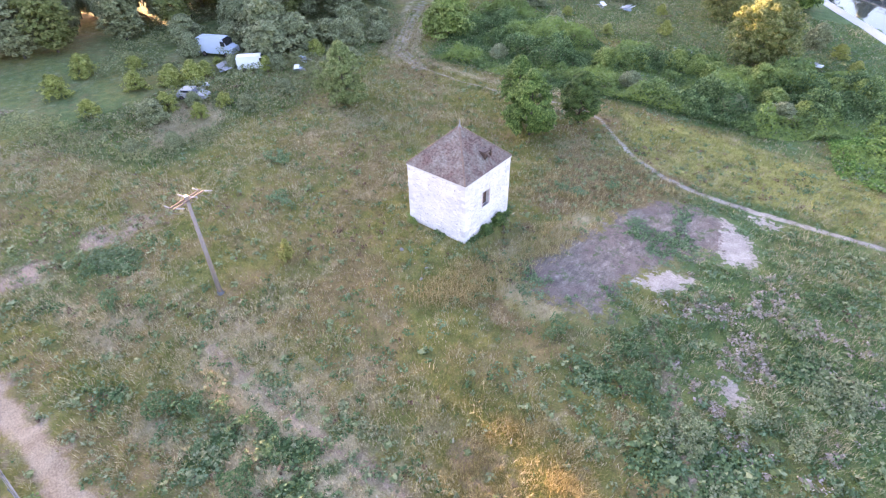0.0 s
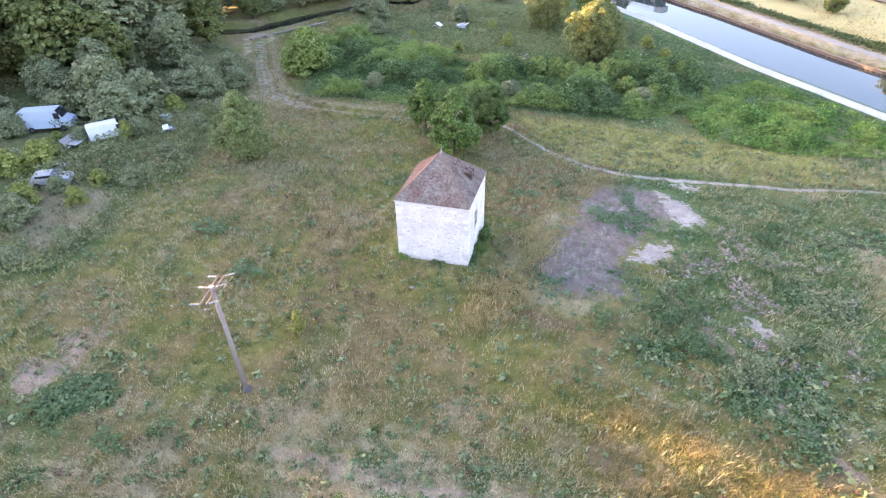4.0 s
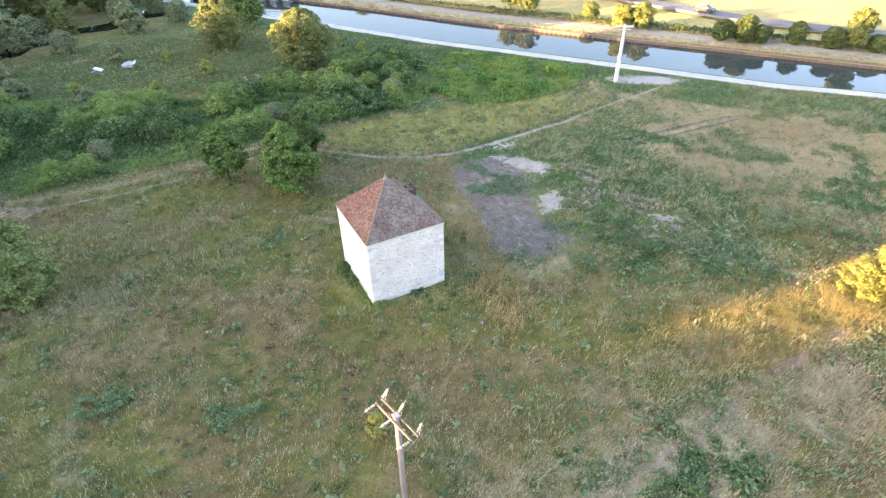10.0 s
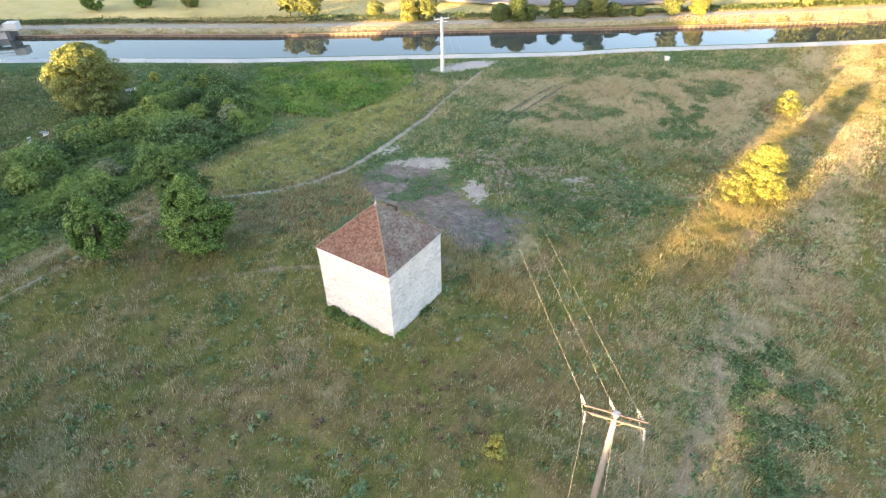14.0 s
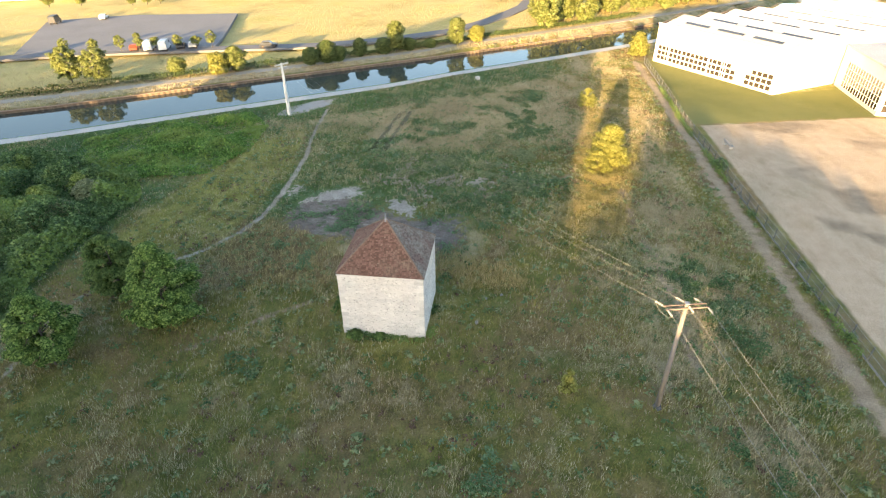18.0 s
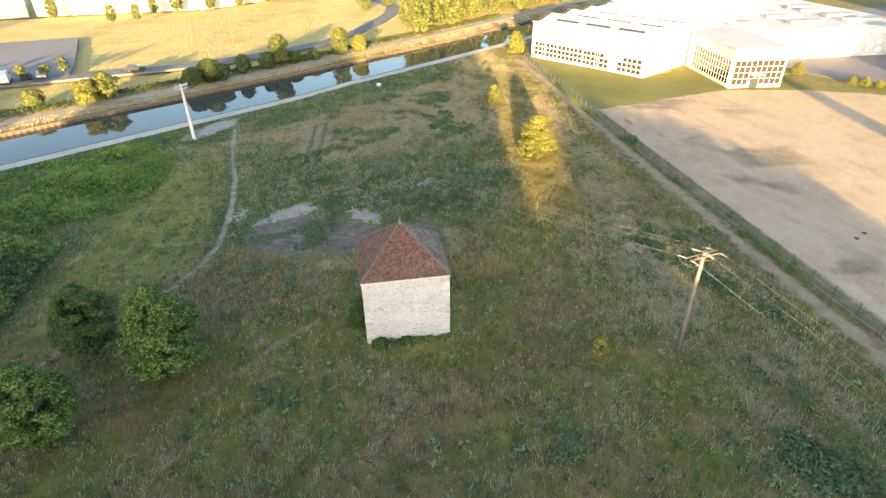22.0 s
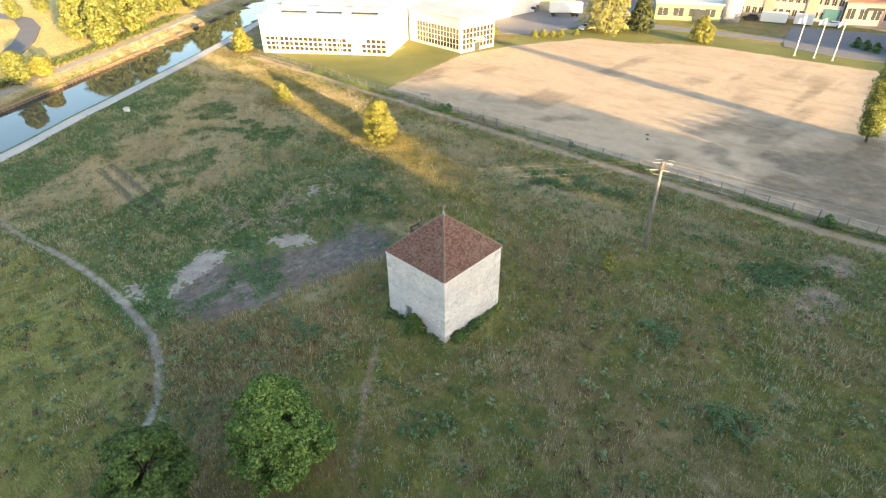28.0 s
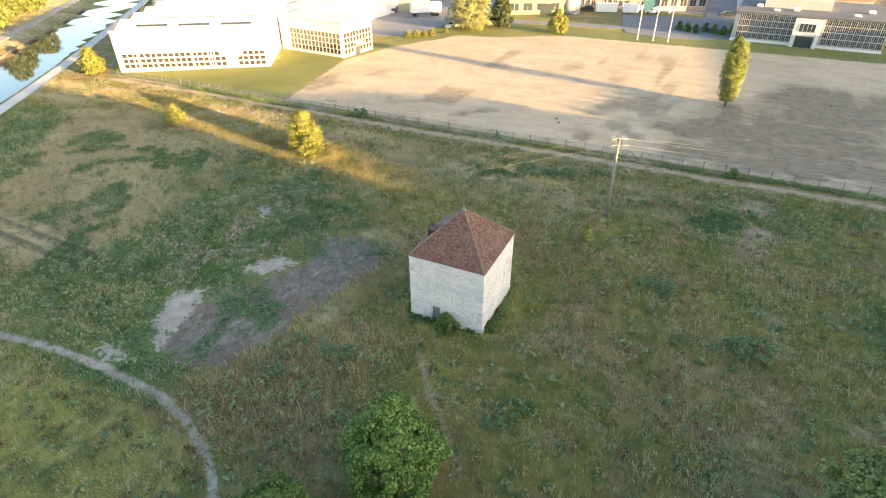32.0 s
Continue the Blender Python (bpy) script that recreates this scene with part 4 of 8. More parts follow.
# the young maples by the trail
G3 = "young maples beside the trail"
tree("maple_tree", -29.2, 51.3, 8.0, 2.95, "broad young maple with dense bright green leaves", leaf=M_LEAF, base=0.8, clumps=250, per=150, size=0.14, clump_r=0.56, seed=11, shell=0.66, group=G3)
tree("maple_tree", -26.2, 57.5, 6.5, 2.25, "small dark green maple beside the trodden trail", leaf=leafy("dark_tree_leaf", [(0.0, (0.035, 0.070, 0.014)), (0.5, (0.080, 0.135, 0.026)), (1.0, (0.16, 0.225, 0.06))]), base=0.8, profile=ROUND, clumps=190, per=150, size=0.14, clump_r=0.52, seed=12, shell=0.66, group=G3)
tree("maple_tree", -34.7, 57.4, 6.9, 2.3, "slim grey-green young maple on a bare stem", leaf=M_LEAF, base=1.1, clumps=180, per=150, size=0.14, clump_r=0.54, seed=13, shell=0.7, group=G3)
tree("field_tree", -53.2, 44.5, 8.2, 3.6, "pale green young tree alone on the meadow", leaf=leafy("pale_green_leaf", [(0.0, (0.10, 0.14, 0.036)), (0.5, (0.20, 0.245, 0.075)), (1.0, (0.34, 0.385, 0.15))]), base=0.5, profile=EGG, clumps=300, per=80, size=0.15, clump_r=0.55, seed=14, z=None)
tree("elder_bush", -60.5, 75.5, 7.2, 4.3, "large round bright green elder bush", "bush", leaf=leafy("elder_leaf", [(0.0, (0.09, 0.14, 0.024)), (0.5, (0.20, 0.27, 0.055)), (1.0, (0.36, 0.42, 0.13))]), base=0.3, profile=BUSH, clumps=420, per=30, size=0.32, clump_r=0.85, seed=15)
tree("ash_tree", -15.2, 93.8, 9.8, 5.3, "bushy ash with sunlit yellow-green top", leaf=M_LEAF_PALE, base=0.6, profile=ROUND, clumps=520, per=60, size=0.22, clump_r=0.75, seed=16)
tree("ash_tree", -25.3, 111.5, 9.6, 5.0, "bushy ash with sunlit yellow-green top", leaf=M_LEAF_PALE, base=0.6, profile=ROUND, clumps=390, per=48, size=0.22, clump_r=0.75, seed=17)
tree("ash_tree", -17.5, 130.0, 7.2, 4.0, "dark green bush behind the ash trees", leaf=M_LEAF, base=0.4, profile=ROUND, clumps=280, per=28, size=0.32, clump_r=0.8, seed=18)
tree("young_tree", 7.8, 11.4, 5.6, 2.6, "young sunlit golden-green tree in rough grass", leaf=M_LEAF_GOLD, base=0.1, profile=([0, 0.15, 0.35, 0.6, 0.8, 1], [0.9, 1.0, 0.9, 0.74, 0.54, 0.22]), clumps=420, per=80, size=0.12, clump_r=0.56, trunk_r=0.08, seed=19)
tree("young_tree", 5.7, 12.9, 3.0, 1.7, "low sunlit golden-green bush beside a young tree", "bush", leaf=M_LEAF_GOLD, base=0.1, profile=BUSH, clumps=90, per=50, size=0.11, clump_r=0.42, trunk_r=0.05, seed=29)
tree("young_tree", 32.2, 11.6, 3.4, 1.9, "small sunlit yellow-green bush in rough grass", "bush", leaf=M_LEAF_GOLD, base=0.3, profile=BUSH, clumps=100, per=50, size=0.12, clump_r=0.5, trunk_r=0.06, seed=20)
tree("sapling", -33.0, 19.2, 2.2, 0.75, "small yellow-green sapling in the meadow", "sapling", leaf=M_LEAF_GOLD, base=0.25, profile=CONE, clumps=46, per=18, size=0.15, clump_r=0.28, trunk_r=0.03, limbs=5, seed=21)
tree("poplar_tree", -44.2, -32.8, 11.2, 1.75, "tall columnar poplar, lit yellow-green", leaf=M_LEAF_PALE, base=0.7, profile=COLUMN, clumps=520, per=60, size=0.15, clump_r=0.75, trunk_r=0.16, seed=22, lean=0.4)
tree("hornbeam_tree", 72.0, -3.6, 5.2, 2.4, "rounded yellow-green bush at the factory corner", "bush", leaf=M_LEAF_GOLD, base=0.2, profile=BUSH, clumps=220, per=26, size=0.28, clump_r=0.6, seed=23)
tree("weeping_willow", 19.5, -75.0, 12.6, 6.2, "large drooping pale green willow", leaf=M_WILLOW, base=0.3, profile=BUSH, clumps=560, per=46, size=0.24, clump_r=1.0, trunk_r=0.3, seed=24)
tree("spruce_tree", 12.4, -79.0, 12.0, 3.6, "dark green spruce beside the willow", leaf=M_NEEDLE, base=0.5, profile=CONE, clumps=360, per=28, size=0.32, clump_r=0.7, trunk_r=0.2, seed=25)
tree("yellow_shrub", -2.9, -79.0, 5.8, 2.8, "sunlit yellow-green shrub on the works lawn", "bush", leaf=M_LEAF_GOLD, base=0.3, profile=BUSH, clumps=170, per=26, size=0.28, clump_r=0.6, seed=26)

# trees along the far canal bank
G5 = "trees along the far canal bank"
# darker leaf: the shade over bank bushes and hedge is in its colour
M_BANK = leafy("shaded_bank_leaf", [(0.0, (0.040, 0.066, 0.018)), (0.5, (0.090, 0.125, 0.034)), (1.0, (0.18, 0.215, 0.075))])
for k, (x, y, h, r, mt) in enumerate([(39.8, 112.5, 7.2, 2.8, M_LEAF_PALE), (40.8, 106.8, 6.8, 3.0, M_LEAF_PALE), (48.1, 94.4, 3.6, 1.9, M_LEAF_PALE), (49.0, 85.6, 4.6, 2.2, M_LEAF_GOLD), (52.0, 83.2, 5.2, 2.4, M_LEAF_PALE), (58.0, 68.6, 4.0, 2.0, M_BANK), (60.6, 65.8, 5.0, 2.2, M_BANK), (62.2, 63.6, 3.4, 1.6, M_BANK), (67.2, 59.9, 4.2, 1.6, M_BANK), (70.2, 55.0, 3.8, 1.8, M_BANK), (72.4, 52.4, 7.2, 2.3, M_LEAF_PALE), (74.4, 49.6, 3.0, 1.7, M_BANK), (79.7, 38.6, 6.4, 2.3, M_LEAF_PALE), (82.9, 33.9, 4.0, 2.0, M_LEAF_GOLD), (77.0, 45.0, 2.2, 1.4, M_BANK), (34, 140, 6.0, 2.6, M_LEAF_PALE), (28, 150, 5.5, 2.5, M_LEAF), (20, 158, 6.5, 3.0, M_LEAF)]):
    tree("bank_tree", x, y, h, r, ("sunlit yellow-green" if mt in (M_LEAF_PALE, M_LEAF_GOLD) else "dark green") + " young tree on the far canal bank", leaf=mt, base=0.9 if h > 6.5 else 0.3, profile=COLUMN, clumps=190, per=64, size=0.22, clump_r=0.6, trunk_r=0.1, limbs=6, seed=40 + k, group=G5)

G6 = "wood beside the canal"
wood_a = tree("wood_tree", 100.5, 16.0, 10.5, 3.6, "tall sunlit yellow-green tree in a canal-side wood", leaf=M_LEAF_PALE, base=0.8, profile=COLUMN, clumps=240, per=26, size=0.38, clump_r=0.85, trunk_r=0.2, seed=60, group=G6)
rw = random.Random(5)
for k in range(34):
    u = rw.uniform(0, 1)
    dd = rw.uniform(28, 46)
    cx, cy = 84 + 52 * u, -5.5 - 62 * u
    x, y = cx + 0.77 * dd, cy + 0.64 * dd
    s = rw.uniform(0.75, 1.15)
    copy_thing(wood_a, pose(x, y, land_at(x, y), 0, 0, rw.uniform(0, 360)) @ Matrix.Diagonal((s, s, s * rw.uniform(0.85, 1.15), 1)))

# hedge along the far towpath, and the woods to the west that shade the meadow
G7 = "woods on the western side"
big = [tree("woodland_tree", -112, 60 + 9 * k, 18, 5.2, "tall dark green woodland tree", leaf=m, base=1.5, profile=pr, clumps=270, per=36, size=0.50, clump_r=1.2, trunk_r=0.3, seed=70 + k, group=G7)
       for k, (m, pr) in enumerate(((M_LEAF_GREY, EGG), (M_LEAF_GREY, ROUND), (M_LEAF_PALE, COLUMN)))]


def shade_end(v):
    """How far to the east the shade of the western trees reaches on the ground, by the line v = y + SUN_SLOPE x."""
    return float(np.interp(v, [-140, -85, -45, -38, -22, -20, -16, -9, -2, 3.8, 5.0, 5.8, 6.6, 7.4, 8.2, 9.0, 10, 11, 14, 15.4, 16.4, 17.4, 18.4, 20, 22, 45, 52, 56, 60, 64, 68, 76, 84, 87, 90, 95, 102, 104, 107, 110, 134, 160, 220],
                              [-20, -36, -40, -22, -18, -2, 10, 22, 30, 48, 52, 26, 19, 30, 20, 12, 7, 3, -3, -3, 5, 18, 46, 74, 82, 72, 78, 96, 98, 108, 120, 103, 84, 50, 12, 14, 34, 8, 8, 52, 60, 50, 40]))


# added shade row, largely out of view: each height is set from shade_end
v = -112.0
k = 0
while v < 200:
    xt = -108 - (k % 3) * 5 - (6 if v < 20 else 0)
    near_gap = 3 < v < 23
    step = 1.5 if near_gap else (3.2 if v < 0 else 4.6)
    hh = (shade_end(v) - xt) * TAN_E
    s = hh / 17.6
    w = 0.34 if near_gap else max(min(s, 1.0) * 0.95, 0.75 if v < 0 else 0.0)
    copy_thing(big[k % 3], pose(xt, v - SUN_SLOPE * xt, 0, 0, 0, (k * 77) % 360) @ Matrix.Diagonal((w, w, s, 1)))
    v += step
    k += 1
# extra trees added only to block sun gaps towards the dovecote
for k in range(9):
    v = 23.5 + 2.6 * k
    copy_thing(big[k % 2], pose(-120 - (k % 2) * 4, v + SUN_SLOPE * 121, 0, 0, 0, 41 * k) @ Matrix.Diagonal((0.9, 0.9, 1.36, 1)))
for k in range(46):
    y = rw.uniform(16, 190)
    x = -104 - rw.uniform(0, 24) + max(0, y - 95) * 0.22
    if abs(y + SUN_SLOPE * x - 13) < 7.5 or line_distance(np.array([x]), np.array([y]), RIVER)[0] < 8:
        continue
    s = rw.uniform(0.45, 0.75)
    copy_thing(big[k % 3], pose(x, y, 0, 0, 0, rw.uniform(0, 360)) @ Matrix.Diagonal((s * 1.2, s * 1.2, s, 1)))
for k, (x, y, s) in enumerate(((-92, 70, 0.85), (-97, 78, 0.9), (-91, 80, 0.7), (-88, 87, 0.62), (-101, 70, 0.95), (-96, 62, 0.85), (-84, 72, 0.5), (-90, 64, 0.6), (-88, 60, 0.45), (-104, 86, 0.7), (-99, 92, 0.66), (-90, 106, 0.5), (-94, 116, 0.6), (-82, 124, 0.5), (-100, 108, 0.7), (-104, 50, 0.6), (-103, 40, 0.55), (-106, 30, 0.6), (-66, 136, 0.45), (-58, 150, 0.5), (-76, 140, 0.55), (-44, 158, 0.5), (-34, 168, 0.5), (-88, 138, 0.7), (-124, 30, 0.6), (-130, 38, 0.62), (-122, 44, 0.6), (-128, 50, 0.62), (-136, 44, 0.6), (-120, 36, 0.58), (-118, 26, 0.6), (-132, 28, 0.6), (-140, 36, 0.62), (-126, 58, 0.6), (-142, 52, 0.6))):
    copy_thing(big[1 + k % 2], pose(x, y, land_at(x, y), 0, 0, k * 61) @ Matrix.Diagonal((s * 1.25, s * 1.25, s, 1)))
for k, (x, y, s) in enumerate(((-84, 118, 0.62), (-78, 126, 0.7), (-72, 136, 0.72), (-64, 143, 0.66), (-55, 152, 0.7), (-46, 160, 0.66), (-37, 166, 0.6), (-88, 128, 0.8), (-80, 138, 0.85), (-72, 148, 0.8), (-62, 156, 0.82), (-52, 166, 0.8), (-42, 174, 0.76), (-30, 176, 0.62), (-20, 182, 0.66), (-10, 190, 0.7), (-92, 142, 0.9), (-84, 154, 0.95), (-72, 166, 0.95), (-58, 178, 0.9), (-44, 186, 0.9), (-30, 192, 0.85), (-60, 131, 0.42), (-52, 139, 0.45), (-42, 147, 0.42), (-34, 152, 0.4))):
    copy_thing(big[k % 3], pose(x, y, land_at(x, y), 0, 0, k * 71) @ Matrix.Diagonal((s * 1.15, s * 1.15, s, 1)))
G8 = "bushes of the western scrub"
scrub_a = tree("scrub_bush", -74.0, 60.0, 4.2, 2.2, "pale green willow bush in rough scrub", "bush", leaf=M_LEAF_GREY, base=0.2, profile=BUSH, clumps=170, per=56, size=0.19, clump_r=0.6, trunk_r=0.08, limbs=6, seed=90, group=G8)
scrub_b = tree("scrub_bush", -70.0, 29.0, 2.6, 1.4, "yellow-green bush in rough scrub", "bush", leaf=leafy("yellow_green_scrub_leaf", [(0.0, (0.14, 0.17, 0.03)), (0.5, (0.26, 0.29, 0.06)), (1.0, (0.42, 0.43, 0.13))]), base=0.1, profile=BUSH, clumps=90, per=30, size=0.18, clump_r=0.42, trunk_r=0.05, limbs=6, seed=91, group=G8)
for k, (x, y, s, w) in enumerate([(-80, 52, 1.9, 0), (-76, 55, 1.6, 0), (-84, 56, 1.7, 0), (-70, 62, 1.0, 0), (-76, 66, 1.1, 0), (-88, 34, 1.0, 1), (-80, 30, 1.2, 1), (-75, 36, 1.3, 1), (-92, 28, 1.5, 1), (-86, 22, 1.3, 1), (-76, 22, 1.0, 1), (-94, 46, 1.3, 0), (-96, 58, 1.6, 0), (-90, 68, 1.4, 0),
                                  (-82, 74, 1.0, 0), (-72, 46, 0.9, 1), (-58, 100, 0.9, 0), (-50, 98, 0.8, 1), (-44, 112, 0.9, 0), (-36, 108, 0.8, 1), (-62, 112, 1.1, 0), (-68, 116, 1.2, 0), (-90, 112, 1.8, 0), (-98, 100, 1.9, 0), (-84, 124, 1.8, 0), (-58, 138, 1.6, 0), (-40, 134, 1.4, 0), (-30, 140, 1.2, 0), (-52, 124, 1.2, 0),
                                  (-86.5, 42.5, 0.9, 0), (-80.0, 42.8, 0.55, 1), (-84.5, 48.5, 1.0, 0), (-70.8, 47.2, 0.6, 0), (-76.0, 43.0, 0.5, 0), (-68.6, 32.0, 0.5, 0), (-72.6, 31.6, 0.5, 1), (-77, 39, 1.0, 1), (-77.2, 33.9, 1.3, 1), (-65.6, 34.5, 0.8, 1), (-64.6, 30.4, 0.8, 1), (-71.3, 55.2, 1.0, 1), (-75.6, 49.6, 1.7, 0), (-93, 56, 1.5, 0), (-71.9, 61, 1.1, 0), (-67.3, 25.9, 0.8, 0), (-62, 20.5, 0.5, 0), (-59.5, 24, 0.5, 0), (-62, 35.5, 0.55, 0), (-62.5, 42, 0.6, 0), (-63.5, 50, 0.6, 0), (-64, 56, 0.7, 0), (-68, 66, 0.9, 0), (-72, 70, 1.0, 0),
                                  (-39, 92, 0.8, 1), (-31, 97, 0.9, 1), (-48, 90, 0.8, 0), (-6, 104, 1.0, 1), (-10, 108, 0.9, 0), (-3, 99, 0.8, 1)]):
    copy_thing((scrub_a, scrub_b)[w], pose(x, y, land_at(x, y), 0, 0, k * 83) @ Matrix.Diagonal((s, s, s * rw.uniform(0.8, 1.1), 1)))
row_a = tree("hedge_bush", -23.4, 82.0, 3.0, 2.0, "leafy bright green bush in an overgrown hedge", "bush", leaf=bpy.data.materials["elder_leaf"], base=0.1, profile=BUSH, clumps=150, per=60, size=0.17, clump_r=0.5, trunk_r=0.06, limbs=6, seed=93, group="overgrown hedge in the brambles")
for k, (x, y, s) in enumerate(((-20.6, 82.6, 0.9), (-18.0, 82.0, 1.05), (-15.2, 84.0, 0.9), (-12.6, 84.4, 1.0), (-9.8, 86.0, 0.85), (-7.0, 86.4, 0.95), (-4.0, 88.0, 0.9), (-1.2, 88.4, 0.8), (-28.0, 79.5, 0.8), (-32.5, 77.0, 0.9), (-9.5, 79.0, 0.9), (-5.5, 77.0, 0.75))):
    copy_thing(row_a, pose(x, y, land_at(x, y), 0, 0, k * 67) @ Matrix.Diagonal((s, s, s * rw.uniform(0.85, 1.15), 1)))
for k, (x, y, s) in enumerate(((-7.5, 74.5, 0.8), (-13.0, 73.5, 0.75), (-26.0, 72.0, 0.7), (-40.0, 74.0, 0.75), (-47.0, 71.0, 0.7))):
    copy_thing(scrub_a, pose(x, y, land_at(x, y), 0, 0, k * 47) @ Matrix.Diagonal((s, s, s * 0.75, 1)))
hedge_a = tree("fence_shrub", 7.3, -3.0, 1.5, 0.8, "dark green shrub growing at the fence", "bush", leaf=M_BRAMBLE, base=0.05, profile=BUSH, clumps=60, per=20, size=0.16, clump_r=0.3, trunk_r=0.04, limbs=5, seed=95, group="shrubs at the fence")
for x, y, s in ((8.8, -3.1, 0.8), (-46.0, -3.2, 0.9), (31, -3.4, 0.6), (-15, -3.6, 0.6), (-25, -3.3, 0.5)):
    copy_thing(hedge_a, pose(x, y, land_at(x, y), 0, 0, x * 31) @ Matrix.Diagonal((s * 1.2, s * 1.2, s, 1)))
for k in range(7):
    copy_thing(hedge_a, pose(-31 - 2.1 * k, -95.5 + (k % 3) * 1.4, 0, 0, 0, k * 50) @ Matrix.Diagonal((1.4, 1.4, 1.5, 1)))


# ---- undergrowth that nobody could count ----
def inside_points(poly, n, rng, margin=0.0):
    P = np.array(poly)
    lo, hi = P.min(0), P.max(0)
    out = np.empty((0, 2))
    while len(out) < n:
        q = rng.uniform(lo, hi, (n * 2, 2))
        out = np.concatenate([out, q[area_distance(q[:, 0], q[:, 1], poly) > margin]])
    return out[:n]


def thicket(name, poly, n, height, size, material, label, seed, power=0.35, lump=5.0, gaps=0.0):
    rng = np.random.RandomState(seed)
    p = inside_points(poly, n, rng)
    edge = ss(-0.2, 2.5, area_distance(p[:, 0], p[:, 1], poly))
    H = height * (0.12 + 1.5 * ss(0.32, 0.7, mottle(p[:, 0], p[:, 1], lump, seed))) * (0.35 + 0.65 * edge)
    keep = (canal_d(p[:, 0], p[:, 1]) < -2.5) & (line_distance(p[:, 0], p[:, 1], TRAIL) > 1.4)
    if gaps:
        open_ground = np.maximum(area_distance(p[:, 0], p[:, 1], SCRUB_CLEARING), area_distance(p[:, 0], p[:, 1], SCRUB_LAWN))
        keep &= (mottle(p[:, 0], p[:, 1], 7.0, seed + 50) > gaps - 0.25 * (1 - edge)) & (open_ground < 0.5 * mottle(p[:, 0], p[:, 1], 2.0, 3))
    p, H = p[keep], H[keep]
    z = land(p[:, 0], p[:, 1]) + H * rng.uniform(0.0, 1.0, len(p)) ** power
    C = np.column_stack([p, z])
    V, F = leaf_quads(C, np.tile([0.0, 0.0, 1.0], (len(C), 1)), size, rng, 1.4, 0.8)
    return tagged(new(name, mesh_of(name, V, F, [material])), label, "undergrowth", kind="stuff")


thicket("bramble_thicket", BRAMBLE, 130000, 1.9, 0.21, M_BRAMBLE, "dense dark grey-green bramble thicket", 101)
thicket("nettle_bed", NETTLE, 40000, 0.9, 0.2, M_NETTLE, "bright green bed of nettles by the canal", 102, 0.5)
M_SCRUB = leafy("scrub_leaf", [(0.0, (0.085, 0.115, 0.045)), (0.6, (0.19, 0.22, 0.095)), (1.0, (0.34, 0.37, 0.19))], (0.27, 0.28, 0.11), 0.09)
thicket("scrub_undergrowth", SCRUB, 72000, 1.1, 0.20, M_SCRUB, "tangled pale green scrub undergrowth", 103, gaps=0.42)
thicket("overgrown_verge", VERGE, 24000, 0.5, 0.17, M_SCRUB, "overgrown weedy green verge", 104, 0.5)
# hedge behind the far towpath
hp = []
for a in offset_line(CANAL, 26.8, 0.5):
    hp.append(a)
hp = np.array([q for q in hp if -60 < q[1] < 175 and q[0] < 125])
rngh = np.random.RandomState(7)
ih = rngh.randint(0, len(hp), 26000)
ph = hp[ih] + rngh.normal(0, 0.8, (26000, 2))
zh = land(ph[:, 0], ph[:, 1]) + (0.35 + 1.1 * mottle(ph[:, 0], ph[:, 1], 6.0, 71)) * rngh.uniform(0, 1, 26000) ** 0.4
Vh, Fh = leaf_quads(np.column_stack([ph, zh]), np.tile([0.0, 0.0, 1.0], (26000, 1)), 0.27, rngh, 1.3, 0.9)
tagged(new("bank_hedge", mesh_of("bank_hedge", Vh, Fh, [M_BANK])), "low dark green hedge along the far bank", "hedge", kind="stuff")


def blades(name, P, height, width, per, lean, material, label, category, seed, kinds=()):
    """Tufts of grass: a few bent blades at each point of P."""
    rng = np.random.RandomState(seed)
    n = len(P)
    z = land(P[:, 0], P[:, 1]) - 0.03
    base = np.repeat(np.column_stack([P, z]), per, axis=0)
    m = n * per
    hgt = np.repeat(height, per) if np.ndim(height) else np.full(m, height)
    hgt = hgt * rng.uniform(0.55, 1.2, m)
    a = rng.uniform(0, 2 * math.pi, m)
    off = np.column_stack([np.cos(a), np.sin(a), np.zeros(m)])
    side = np.column_stack([-np.sin(a), np.cos(a), np.zeros(m)])
    base = base + off * rng.uniform(0, 0.16, m)[:, None]
    w = (width * rng.uniform(0.6, 1.3, m))[:, None]
    tip = base + off * (hgt * lean * rng.uniform(0.3, 1.2, m))[:, None] + np.column_stack([0.12 * hgt, -0.10 * hgt, hgt * 0.95])
    mid = base * 0.5 + tip * 0.5
    mid[:, 2] += hgt * 0.08
    V = np.empty((m, 4, 3))
    V[:, 0], V[:, 1], V[:, 2], V[:, 3] = base - side * w * 0.35, mid - side * w * 0.5, tip, mid + side * w * 0.5
    F = np.arange(4 * m).reshape(m, 4)
    me = mesh_of(name, V.reshape(-1, 3), F, [material])
    if kinds:
        at = sown(P[:, 0], P[:, 1])
        for k in kinds:
            w = np.clip(at[k][:, None] * 1.5 - 0.5 * rng.rand(n, per), 0, 1).reshape(-1)
            me.attributes.new(k, 'FLOAT', 'POINT').data.foreach_set("value", np.repeat(w, 4).astype(np.float32))
    return tagged(new(name, me), label, category, kind="stuff")


